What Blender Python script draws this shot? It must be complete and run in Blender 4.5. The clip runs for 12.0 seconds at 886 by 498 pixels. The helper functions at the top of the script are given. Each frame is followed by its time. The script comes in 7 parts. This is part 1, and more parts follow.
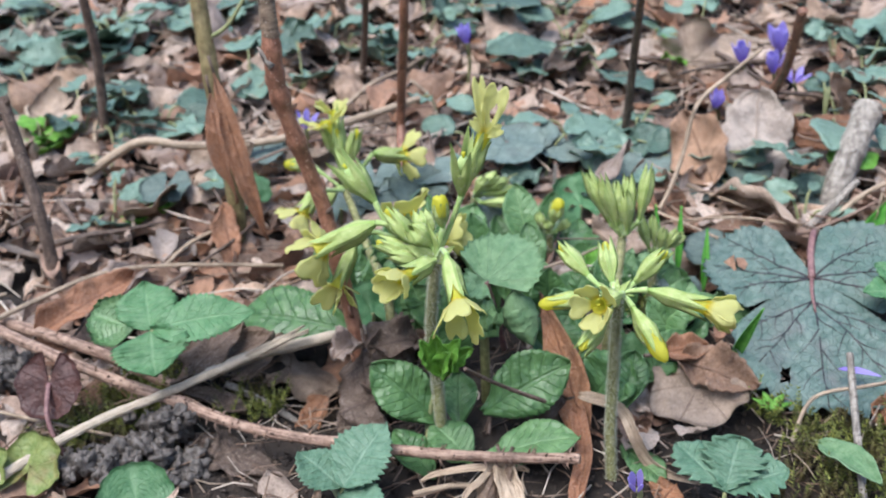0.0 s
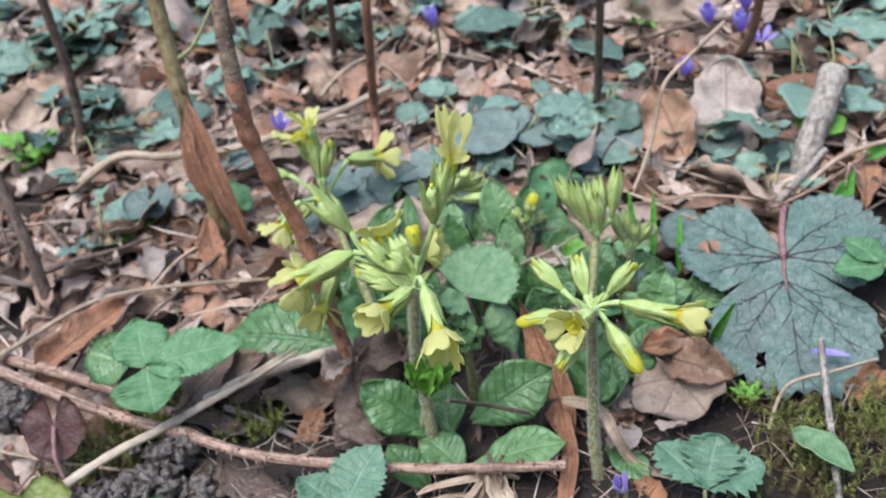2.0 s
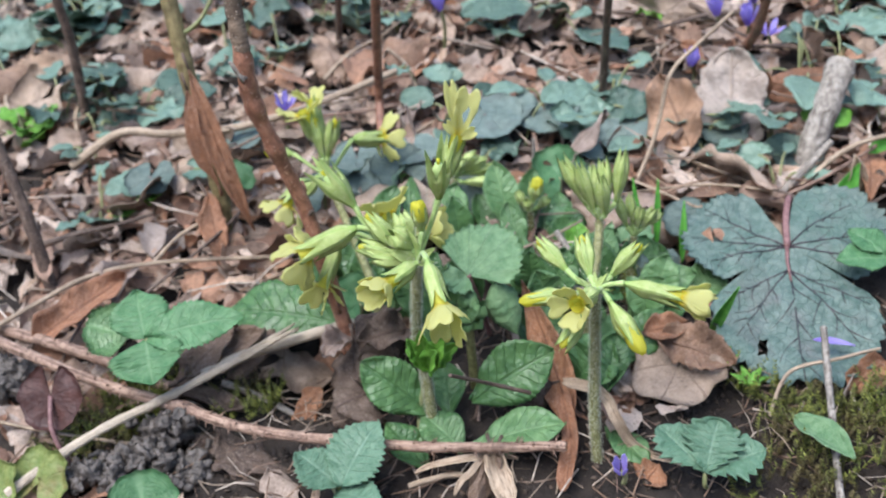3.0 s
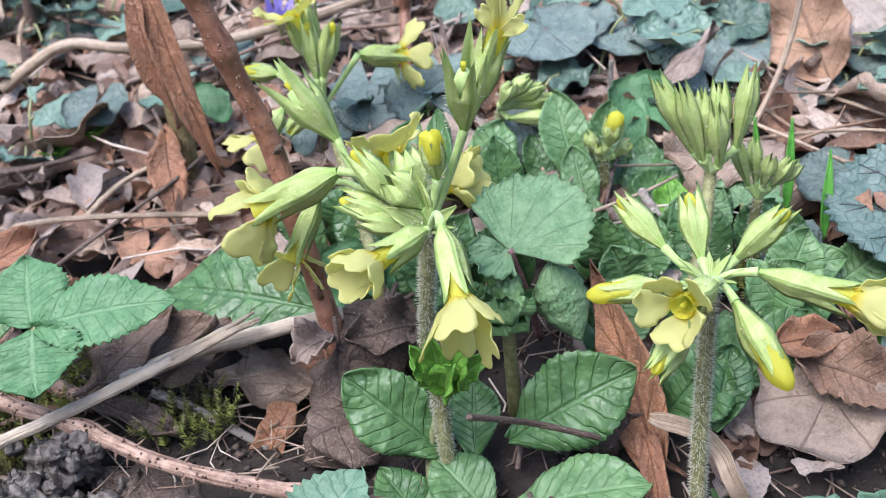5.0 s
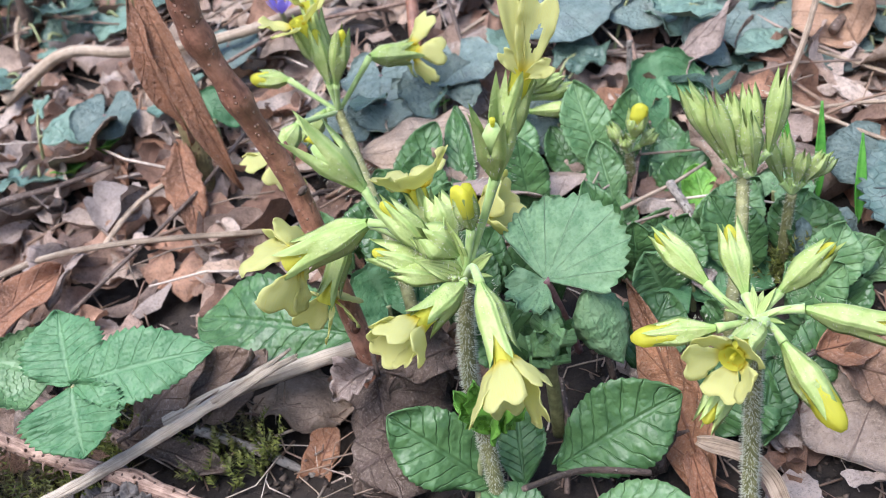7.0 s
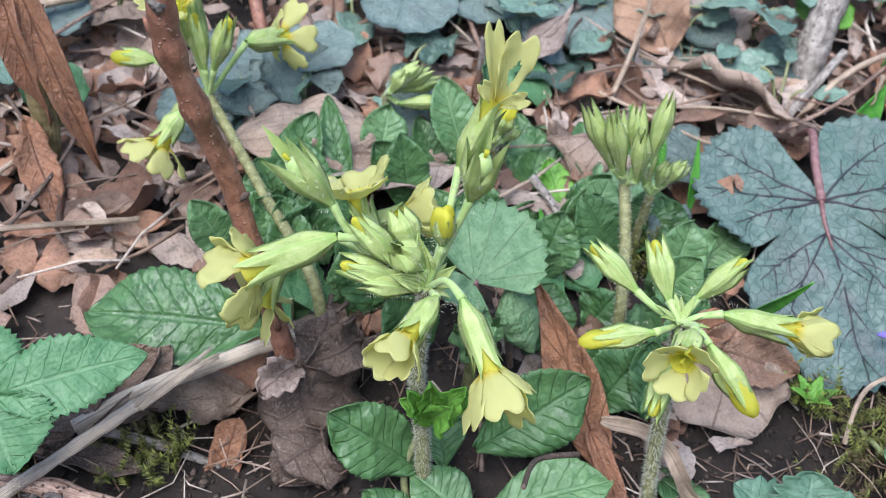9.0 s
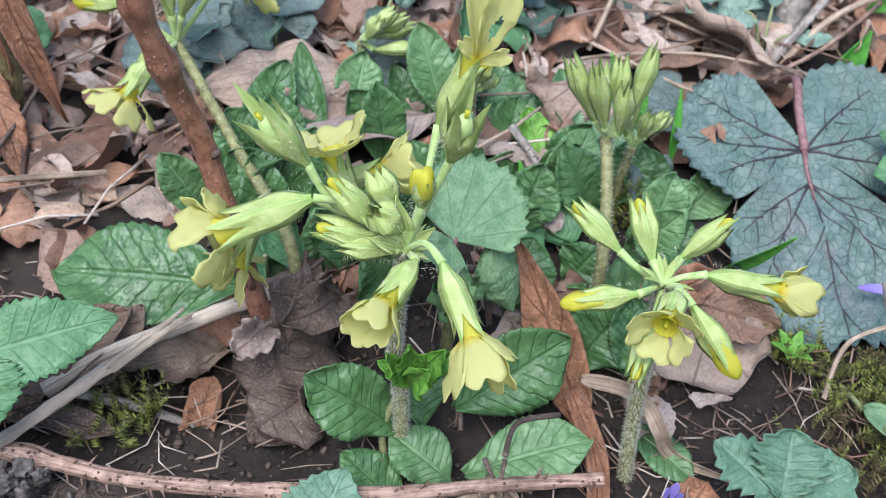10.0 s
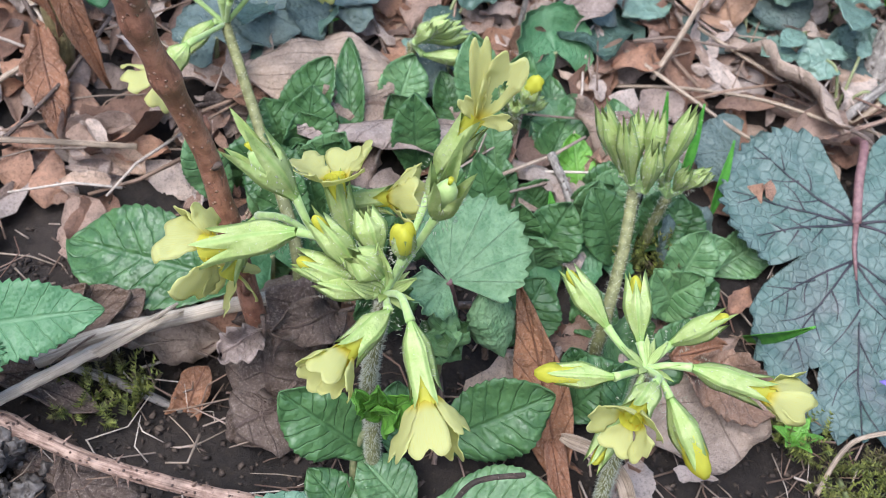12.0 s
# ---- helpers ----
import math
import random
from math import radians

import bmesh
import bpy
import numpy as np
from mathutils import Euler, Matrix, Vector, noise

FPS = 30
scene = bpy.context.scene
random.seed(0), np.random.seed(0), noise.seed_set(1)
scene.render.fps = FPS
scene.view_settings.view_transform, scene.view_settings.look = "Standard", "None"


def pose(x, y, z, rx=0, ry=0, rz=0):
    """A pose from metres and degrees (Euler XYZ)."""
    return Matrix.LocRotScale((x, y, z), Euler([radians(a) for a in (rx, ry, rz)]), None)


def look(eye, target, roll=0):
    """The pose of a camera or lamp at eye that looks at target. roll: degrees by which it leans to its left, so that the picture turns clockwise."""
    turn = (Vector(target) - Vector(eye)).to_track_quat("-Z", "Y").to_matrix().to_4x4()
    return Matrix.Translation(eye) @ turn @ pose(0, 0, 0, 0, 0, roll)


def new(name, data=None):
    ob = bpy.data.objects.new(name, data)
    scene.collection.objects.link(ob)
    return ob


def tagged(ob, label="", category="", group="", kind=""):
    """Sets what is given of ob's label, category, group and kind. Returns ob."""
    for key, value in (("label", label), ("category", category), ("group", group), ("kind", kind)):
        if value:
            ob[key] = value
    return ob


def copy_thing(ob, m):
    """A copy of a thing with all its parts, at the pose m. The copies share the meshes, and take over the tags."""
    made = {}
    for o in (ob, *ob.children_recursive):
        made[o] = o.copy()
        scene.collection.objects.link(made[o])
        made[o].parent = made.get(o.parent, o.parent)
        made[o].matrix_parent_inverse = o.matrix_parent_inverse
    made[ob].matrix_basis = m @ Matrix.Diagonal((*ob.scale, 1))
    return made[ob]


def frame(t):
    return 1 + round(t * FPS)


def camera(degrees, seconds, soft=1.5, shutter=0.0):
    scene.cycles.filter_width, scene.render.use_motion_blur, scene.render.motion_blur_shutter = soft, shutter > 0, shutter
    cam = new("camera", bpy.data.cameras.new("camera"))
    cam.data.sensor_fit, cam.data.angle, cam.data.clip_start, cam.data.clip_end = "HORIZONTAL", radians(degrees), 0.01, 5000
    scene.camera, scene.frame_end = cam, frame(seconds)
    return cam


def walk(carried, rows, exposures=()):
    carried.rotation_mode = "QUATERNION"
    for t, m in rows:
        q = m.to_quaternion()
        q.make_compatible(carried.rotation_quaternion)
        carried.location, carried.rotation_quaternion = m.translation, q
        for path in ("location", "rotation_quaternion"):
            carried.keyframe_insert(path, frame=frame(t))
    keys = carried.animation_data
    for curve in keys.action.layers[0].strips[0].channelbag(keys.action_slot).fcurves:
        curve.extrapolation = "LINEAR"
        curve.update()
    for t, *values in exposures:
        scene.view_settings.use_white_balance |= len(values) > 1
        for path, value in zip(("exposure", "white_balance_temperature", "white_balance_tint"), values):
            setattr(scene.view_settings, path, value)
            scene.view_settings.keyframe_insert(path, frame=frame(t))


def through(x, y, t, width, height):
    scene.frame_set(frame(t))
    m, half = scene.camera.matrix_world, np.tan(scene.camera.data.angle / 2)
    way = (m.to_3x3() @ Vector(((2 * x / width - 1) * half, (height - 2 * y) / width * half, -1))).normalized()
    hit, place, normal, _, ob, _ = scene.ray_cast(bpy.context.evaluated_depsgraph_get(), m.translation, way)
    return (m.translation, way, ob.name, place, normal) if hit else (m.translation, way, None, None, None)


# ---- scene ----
cam = camera(43.99, 12.0, soft=0.6)
PATH = [
    (0, (0.0306, -0.2507, 0.1501), (-0.0018, -0.0171, 0.0672), -1.66),
    (0.5, (0.0330, -0.2506, 0.1501), (-0.0004, -0.0169, 0.0680), -1.71),
    (1, (0.0368, -0.2444, 0.1584), (0.0028, -0.0126, 0.0712), -3.88),
    (1.5, (0.0358, -0.2440, 0.1722), (0.0033, -0.0161, 0.0747), -5.47),
    (2, (0.0387, -0.2457, 0.1822), (0.0059, -0.0201, 0.0795), -6.36),
    (2.5, (0.0374, -0.2469, 0.1789), (0.0053, -0.0212, 0.0764), -5.79),
    (3, (0.0356, -0.2476, 0.1753), (0.0041, -0.0216, 0.0732), -4.77),
    (3.2, (0.0373, -0.2507, 0.1707), (0.0050, -0.0241, 0.0701), -4.44),
    (4.8, (0.0287, -0.1599, 0.1334), (-0.0148, 0.0612, 0.0252), -4.26),
    (5, (0.0280, -0.1507, 0.1303), (-0.0171, 0.0701, 0.0220), -4.53),
    (5.5, (0.0246, -0.1439, 0.1302), (-0.0223, 0.0753, 0.0196), -5.16),
    (6, (0.0272, -0.1396, 0.1378), (-0.0233, 0.0747, 0.0195), -7.18),
    (6.5, (0.0248, -0.1360, 0.1482), (-0.0253, 0.0743, 0.0227), -8.44),
    (6.7, (0.0261, -0.1359, 0.1507), (-0.0262, 0.0732, 0.0239), -9.63),
    (8.3, (-0.0162, -0.1349, 0.1600), (-0.0010, 0.0732, 0.0222), 1.38),
    (8.5, (-0.0200, -0.1370, 0.1640), (0.0032, 0.0694, 0.0248), 2.14),
    (9, (-0.0336, -0.1370, 0.1765), (0.0004, 0.0613, 0.0281), 3.57),
    (9.5, (-0.0345, -0.1339, 0.1847), (0.0023, 0.0577, 0.0285), 4.78),
    (10, (-0.0337, -0.1288, 0.1780), (0.0057, 0.0583, 0.0169), 4.79),
    (10.5, (-0.0260, -0.1116, 0.1710), (0.0114, 0.0733, 0.0069), 4.59),
    (11, (-0.0229, -0.1048, 0.1697), (0.0132, 0.0786, 0.0037), 4.71),
    (11.5, (-0.0193, -0.1071, 0.1778), (0.0115, 0.0751, 0.0095), 7.33),
    (12, (-0.0097, -0.1114, 0.1943), (0.0031, 0.0651, 0.0178), 8.39),
]
EXPOSURE = [(0.0, 1.50, 6500, 9), (3.2, 1.48, 6500, 9), (5.0, 1.73, 6350, 14), (6.7, 1.73, 6350, 14), (8.5, 1.50, 6200, 11), (12.0, 1.53, 6200, 11)]
walk(cam, [(t, look(eye, target, roll)) for t, eye, target, roll in PATH], EXPOSURE)
cam.data.dof.use_dof = True
cam.data.dof.focus_distance = 0.192
cam.data.dof.aperture_fstop = 40

# ---- light: an overcast spring day under bare trees ----
world = bpy.data.worlds.new("overcast_sky")
scene.world = world
world.use_nodes = True
wn = world.node_tree.nodes
sky = wn.new("ShaderNodeTexSky")
sky.sky_type = "NISHITA"
sky.sun_disc = False
sky.sun_elevation = radians(50)
sky.sun_rotation = radians(200)
sky.air_density, sky.dust_density, sky.ozone_density = 1.0, 1.0, 1.0
world.node_tree.links.new(sky.outputs[0], wn["Background"].inputs[0])
wn["Background"].inputs[1].default_value = 0.15
sun_data = bpy.data.lights.new("sun", "SUN")
sun_data.energy, sun_data.angle, sun_data.color = 1.7, radians(40), (0.99, 0.985, 0.98)
sun = new("sun", sun_data)
sun.matrix_world = look((-0.6, -0.7, 2.0), (0, 0.05, 0))

V = Vector
UP = V((0, -0.27, 0.963))
rnd = random.Random(11)


# ---- materials ----
class Nodes:
    """Short hand for building node materials."""

    def __init__(self, name):
        self.mat = bpy.data.materials.new(name)
        self.mat.use_nodes = True
        self.tree = self.mat.node_tree
        self.bsdf = self.tree.nodes["Principled BSDF"]
        self.out = self.tree.nodes["Material Output"]
        self.tc = self.tree.nodes.new("ShaderNodeTexCoord")

    def put(self, socket, value):
        if isinstance(value, bpy.types.NodeSocket):
            self.tree.links.new(value, socket)
        elif isinstance(value, tuple) and len(value) == 3 and socket.type == "RGBA":
            socket.default_value = (*value, 1)
        else:
            socket.default_value = value

    def math(self, op, a, b=0.0, c=0.0):
        n = self.tree.nodes.new("ShaderNodeMath")
        n.operation = op
        for s, x in zip(n.inputs, (a, b, c)):
            self.put(s, x)
        return n.outputs[0]

    def ramp(self, x, a, b, c=0.0, d=1.0):
        n = self.tree.nodes.new("ShaderNodeMapRange")
        n.interpolation_type = "SMOOTHSTEP"
        for s, y in zip(n.inputs, (x, a, b, c, d)):
            self.put(s, y)
        return n.outputs[0]

    def mix(self, f, a, b, blend="MIX"):
        n = self.tree.nodes.new("ShaderNodeMix")
        n.data_type, n.blend_type = "RGBA", blend
        self.put(n.inputs[0], f)
        self.put(n.inputs[6], a)
        self.put(n.inputs[7], b)
        return n.outputs[2]

    def noise(self, scale, detail=3.0, rough=0.6, stretch=None, coord="Object"):
        n = self.tree.nodes.new("ShaderNodeTexNoise")
        n.inputs["Scale"].default_value, n.inputs["Detail"].default_value, n.inputs["Roughness"].default_value = scale, detail, rough
        src = self.tc.outputs[coord]
        if stretch:
            mp = self.tree.nodes.new("ShaderNodeMapping")
            mp.inputs["Scale"].default_value = stretch
            self.tree.links.new(src, mp.inputs[0])
            src = mp.outputs[0]
        self.tree.links.new(src, n.inputs["Vector"])
        return n.outputs[0]

    def cells(self, scale, feature="F1"):
        n = self.tree.nodes.new("ShaderNodeTexVoronoi")
        n.feature = feature
        n.inputs["Scale"].default_value = scale
        self.tree.links.new(self.tc.outputs["Object"], n.inputs["Vector"])
        return n.outputs[0]

    def uv(self):
        n = self.tree.nodes.new("ShaderNodeSeparateXYZ")
        self.tree.links.new(self.tc.outputs["UV"], n.inputs[0])
        return n.outputs[0], n.outputs[1]

    def rand(self):
        return self.tree.nodes.new("ShaderNodeObjectInfo").outputs["Random"]

    def island(self):
        return self.tree.nodes.new("ShaderNodeNewGeometry").outputs["Random Per Island"]

    def colours(self, f, *cols):
        n = self.tree.nodes.new("ShaderNodeValToRGB")
        els = n.color_ramp.elements
        while len(els) < len(cols):
            els.new(0.5)
        for i, c in enumerate(cols):
            els[i].position, els[i].color = i / (len(cols) - 1), (*c, 1)
        self.put(n.inputs[0], f)
        return n.outputs[0]

    def finish(self, colour, rough=0.6, height=None, dist=0.0004, strength=0.7, through=0.0, spec=0.5, sheen=0.0, coat=0.0):
        b = self.bsdf
        self.put(b.inputs["Base Color"], colour)
        self.put(b.inputs["Roughness"], rough)
        b.inputs["Specular IOR Level"].default_value = spec
        b.inputs["Sheen Weight"].default_value = sheen
        b.inputs["Coat Weight"].default_value = coat
        if height is not None:
            n = self.tree.nodes.new("ShaderNodeBump")
            n.inputs["Distance"].default_value, n.inputs["Strength"].default_value = dist, strength
            self.put(n.inputs["Height"], height)
            self.put(b.inputs["Normal"], n.outputs[0])
        if through:
            t = self.tree.nodes.new("ShaderNodeBsdfTranslucent")
            self.put(t.inputs[0], colour)
            m = self.tree.nodes.new("ShaderNodeMixShader")
            m.inputs[0].default_value = through
            self.tree.links.new(b.outputs[0], m.inputs[1])
            self.tree.links.new(t.outputs[0], m.inputs[2])
            self.tree.links.new(m.outputs[0], self.out.inputs[0])
        return self.mat


def leaf_material(name, dark, light, vein, n_veins=9, slant=1.6, net=900, palmate=0, rough=0.42, relief=0.0006, vein_wide=0.80, through=0.18, blotch=None, spec=0.5, vary=0.3, web=0.15, spots=None, vein_mix=0.55, wobble=0.0):
    k = Nodes(name)
    u, v = k.uv()
    if palmate:
        f = k.math("FRACT", k.math("MULTIPLY", u, float(palmate)))
        f = k.math("MULTIPLY", k.math("ABSOLUTE", k.math("SUBTRACT", f, 0.5)), 2.0)
        wide = k.math("ADD", 0.93, k.math("MULTIPLY", v, 0.06))
        main = k.ramp(k.math("SUBTRACT", 1.0, f), k.math("SUBTRACT", 1.02, wide), 0.0)
        q = k.math("FRACT", k.math("SUBTRACT", k.math("MULTIPLY", v, 5.0), k.math("MULTIPLY", k.math("SUBTRACT", 1.0, f), 3.6)))
        side = k.ramp(k.math("MULTIPLY", k.math("ABSOLUTE", k.math("SUBTRACT", q, 0.5)), 2.0), vein_wide + 0.10, 1.0, 0.0, 0.5)
    else:
        au = k.math("ABSOLUTE", k.math("SUBTRACT", k.math("MULTIPLY", u, 2.0), 1.0))
        main = k.ramp(au, 0.11, 0.02)
        vw = k.math("ADD", v, k.math("MULTIPLY", k.math("SUBTRACT", k.noise(190, 2), 0.5), wobble)) if wobble else v
        q = k.math("FRACT", k.math("SUBTRACT", k.math("MULTIPLY", vw, float(n_veins)), k.math("MULTIPLY", au, slant)))
        side = k.ramp(k.math("MULTIPLY", k.math("ABSOLUTE", k.math("SUBTRACT", q, 0.5)), 2.0), vein_wide, 1.0, 0.0, 0.75)
    veins = k.math("MAXIMUM", main, side)
    cell = k.ramp(k.cells(net), 0.75, 0.0)
    grain = k.noise(350, 4)
    col = k.mix(k.ramp(grain, 0.3, 0.7), dark, light)
    col = k.mix(k.math("MULTIPLY", k.rand(), vary), col, light)
    col = k.mix(k.ramp(k.rand(), 0.45, 0.0, 0.0, vary), col, tuple(c * 0.45 for c in dark))
    if blotch:
        col = k.mix(k.ramp(k.noise(70, 3), 0.55, 0.72, 0.0, 0.75), col, blotch)
    col = k.mix(k.math("MULTIPLY", k.math("MAXIMUM", veins, k.math("MULTIPLY", k.ramp(cell, 0.35, 0.05), web)), vein_mix), col, vein)
    if spots:
        col = k.mix(k.ramp(k.math("ADD", k.cells(130), k.math("MULTIPLY", k.noise(900), 0.10)), 0.125, 0.10), col, spots)
    h = k.math("SUBTRACT", k.math("MULTIPLY", cell, web * 2.2), k.math("MULTIPLY", veins, 0.65))
    h = k.math("ADD", h, k.math("MULTIPLY", grain, 0.3))
    return k.finish(col, k.ramp(k.noise(220), 0.3, 0.7, rough - 0.06, rough + 0.14), h, relief, 0.8, through, spec)


def bark_material(name, a, b, spots=None, rough=0.75, relief=0.0005, fibre=(14, 2.5), fibre_mix=0.5):
    k = Nodes(name)
    n1, n2 = k.noise(420, 6, 0.7), k.noise(90, 3)
    streak = k.noise(1.0, 4, 0.7, (fibre[0], fibre[1], 1), "UV")
    both = k.math("ADD", k.math("MULTIPLY", n1, 1 - fibre_mix), k.math("MULTIPLY", streak, fibre_mix))
    col = k.mix(k.ramp(both, 0.38, 0.62), a, b)
    col = k.mix(k.ramp(n2, 0.45, 0.7, 0.0, 0.6), col, tuple(c * 0.4 for c in a))
    col = k.mix(k.ramp(streak, 0.46, 0.36, 0.0, 0.6), col, tuple(c * 0.45 for c in a))
    h = both
    if spots:
        m = k.math("MULTIPLY", k.ramp(k.cells(760), 0.27, 0.15), k.ramp(k.noise(400, 1), 0.38, 0.5))
        col = k.mix(m, col, spots)
        h = k.math("ADD", h, m)
    return k.finish(col, rough, h, relief, 0.9)


def dead_material(name, cols, vein=(0.16, 0.09, 0.06), n_veins=7, palmate=0, through=0.12):
    k = Nodes(name)
    u, v = k.uv()
    if palmate:
        f = k.math("ABSOLUTE", k.math("SUBTRACT", k.math("FRACT", k.math("MULTIPLY", u, float(palmate))), 0.5))
        veins = k.ramp(f, 0.46, 0.5)
    else:
        au = k.math("ABSOLUTE", k.math("SUBTRACT", k.math("MULTIPLY", u, 2.0), 1.0))
        q = k.math("FRACT", k.math("SUBTRACT", k.math("MULTIPLY", v, float(n_veins)), k.math("MULTIPLY", au, 1.5)))
        side = k.ramp(k.math("ABSOLUTE", k.math("SUBTRACT", q, 0.5)), 0.44, 0.5, 0.0, 0.7)
        veins = k.math("MAXIMUM", k.ramp(au, 0.08, 0.02), side)
    base = k.colours(k.rand(), *cols)
    fine, big, ridge = k.noise(1500, 8, 0.8), k.noise(85, 5, 0.7), k.noise(190, 5, 0.65)
    col = k.mix(k.ramp(big, 0.38, 0.66, 0.0, 0.75), base, k.mix(0.7, base, (0.055, 0.032, 0.022)))
    col = k.mix(k.ramp(fine, 0.48, 0.70, 0.0, 0.65), col, k.mix(0.6, base, (0.66, 0.54, 0.45)))
    col = k.mix(k.ramp(fine, 0.46, 0.30, 0.0, 0.65), col, (0.05, 0.032, 0.024))
    col = k.mix(k.math("MULTIPLY", veins, 0.6), col, vein)
    fold = k.math("ABSOLUTE", k.math("SUBTRACT", ridge, 0.5))
    h = k.math("ADD", k.math("MULTIPLY", fine, 0.45), k.math("ADD", k.math("MULTIPLY", veins, 0.5), k.math("MULTIPLY", fold, 3.0)))
    return k.finish(col, k.ramp(k.noise(160), 0.3, 0.7, 0.42, 0.8), h, 0.0010, 0.9, through)


def soil_material():
    k = Nodes("soil")
    a, b, c = k.noise(60, 8, 0.75), k.noise(1300, 8, 0.8), k.cells(420)
    col = k.mix(k.ramp(a, 0.35, 0.65), (0.012, 0.008, 0.006), (0.050, 0.035, 0.026))
    col = k.mix(k.ramp(b, 0.5, 0.75, 0.0, 0.6), col, (0.09, 0.066, 0.05))
    h = k.math("ADD", k.math("MULTIPLY", b, 1.0), k.math("MULTIPLY", c, 0.8))
    return k.finish(col, 0.88, h, 0.0016, 0.9)


def petal_material(name, pale, deep, at=0.25, to=0.6, rough=0.45):
    k = Nodes(name)
    u, v = k.uv()
    streak = k.noise(1, 2, 0.5, (60, 4, 1), "UV")
    col = k.mix(k.ramp(v, at, to), deep, pale)
    col = k.mix(k.ramp(streak, 0.5, 0.75, 0.0, 0.25), col, deep)
    return k.finish(col, rough, k.math("ADD", streak, k.math("MULTIPLY", k.noise(600), 0.4)), 0.00025, 0.5, 0.60, 0.3)


def calyx_material():
    k = Nodes("calyx_green")
    u, v = k.uv()
    f = k.math("MULTIPLY", k.math("ABSOLUTE", k.math("SUBTRACT", k.math("FRACT", k.math("MULTIPLY", u, 5.0)), 0.5)), 2.0)
    rib = k.ramp(f, 0.66, 1.0)
    col = k.mix(k.ramp(k.noise(400, 4), 0.3, 0.7), (0.32, 0.405, 0.12), (0.44, 0.51, 0.205))
    col = k.mix(k.math("MULTIPLY", rib, 0.55), col, (0.21, 0.34, 0.085))
    col = k.mix(k.ramp(k.noise(1, 4, 0.7, (26, 3, 1), "UV"), 0.48, 0.66, 0.0, 0.40), col, (0.27, 0.39, 0.12))
    col = k.mix(k.ramp(v, 0.25, 0.0, 0.0, 0.6), col, (0.24, 0.42, 0.09))
    return k.finish(col, 0.5, k.math("ADD", rib, k.noise(1400, 3)), 0.0004, 0.6, 0.12, 0.3, 0.0)


def plain_material(name, a, b, scale=400, rough=0.55, through=0.1, sheen=0.0, relief=0.0002):
    k = Nodes(name)
    n = k.noise(scale, 4)
    col = k.mix(k.ramp(n, 0.3, 0.7), a, b)
    return k.finish(col, rough, n, relief, 0.6, through, 0.4, sheen)


SOIL = soil_material()
PRIM = leaf_material("primula_leaf", (0.036, 0.098, 0.030), (0.098, 0.202, 0.070), (0.060, 0.140, 0.050), 9, 1.7, 800, 0, 0.36, 0.0006, 0.80, 0.2, None, 0.45, web=0.12, vein_mix=0.36, wobble=0.07)
PRIM_PALE = leaf_material("primula_leaf_pale", (0.068, 0.165, 0.055), (0.160, 0.285, 0.115), (0.21, 0.35, 0.16), 9, 1.7, 800, 0, 0.42, 0.0006, 0.80, web=0.12, vein_mix=0.4, wobble=0.07)
STRAW = leaf_material("strawberry_leaf", (0.056, 0.170, 0.066), (0.122, 0.260, 0.115), (0.22, 0.36, 0.19), 9, 1.3, 1100, 0, 0.45, 0.0004, 0.84, 0.25, None, 0.35, vein_mix=0.38)
STRAW_GREY = leaf_material("strawberry_leaf_grey", (0.072, 0.165, 0.098), (0.150, 0.262, 0.170), (0.23, 0.35, 0.25), 9, 1.3, 1100, 0, 0.45, 0.0004, 0.84, 0.25, None, 0.35, vein_mix=0.38)
ROUND = leaf_material("round_leaf", (0.115, 0.235, 0.105), (0.225, 0.36, 0.185), (0.33, 0.45, 0.28), 8, 1.4, 1200, 7, 0.55, 0.0006, 0.88, 0.22, None, 0.3, spots=(0.48, 0.40, 0.33))
kk = Nodes("dark_lobed_leaf")
net = kk.ramp(kk.cells(420, "DISTANCE_TO_EDGE"), 0.0, 0.12)
col = kk.mix(kk.ramp(kk.noise(300, 4), 0.3, 0.7), (0.066, 0.113, 0.094), (0.140, 0.190, 0.163))
col = kk.mix(kk.ramp(kk.noise(55, 3), 0.50, 0.70, 0.0, 0.55), col, (0.150, 0.130, 0.135))
col = kk.mix(kk.ramp(kk.noise(28, 3), 0.42, 0.62, 0.0, 0.40), col, (0.085, 0.155, 0.115))
col = kk.mix(kk.math("MULTIPLY", kk.math("SUBTRACT", 1.0, net), 0.10), col, (0.045, 0.062, 0.060))
BIGLEAF = kk.finish(col, kk.ramp(kk.noise(200), 0.3, 0.7, 0.42, 0.62), kk.math("ADD", kk.math("MULTIPLY", net, 0.35), kk.math("MULTIPLY", kk.noise(900, 3), 0.35)), 0.0008, 0.8, 0.06, 0.4)
VEIN_DARK = plain_material("dark_leaf_vein", (0.022, 0.027, 0.030), (0.055, 0.040, 0.048), 300, 0.5)
IVY = leaf_material("ground_leaf", (0.090, 0.165, 0.120), (0.205, 0.310, 0.235), (0.30, 0.41, 0.33), 8, 1.4, 700, 6, 0.36, 0.0012, 0.82, 0.15, (0.06, 0.13, 0.09), 0.5, 0.8)
BRIGHT = leaf_material("bright_leaf", (0.10, 0.30, 0.03), (0.20, 0.44, 0.06), (0.30, 0.52, 0.14), 7, 1.6, 1000, 0, 0.45, 0.0006, 0.85, 0.3)
REDLEAF = leaf_material("red_brown_leaf", (0.045, 0.018, 0.016), (0.10, 0.042, 0.034), (0.05, 0.02, 0.02), 8, 1.4, 900, 6, 0.5, 0.0006, 0.85)
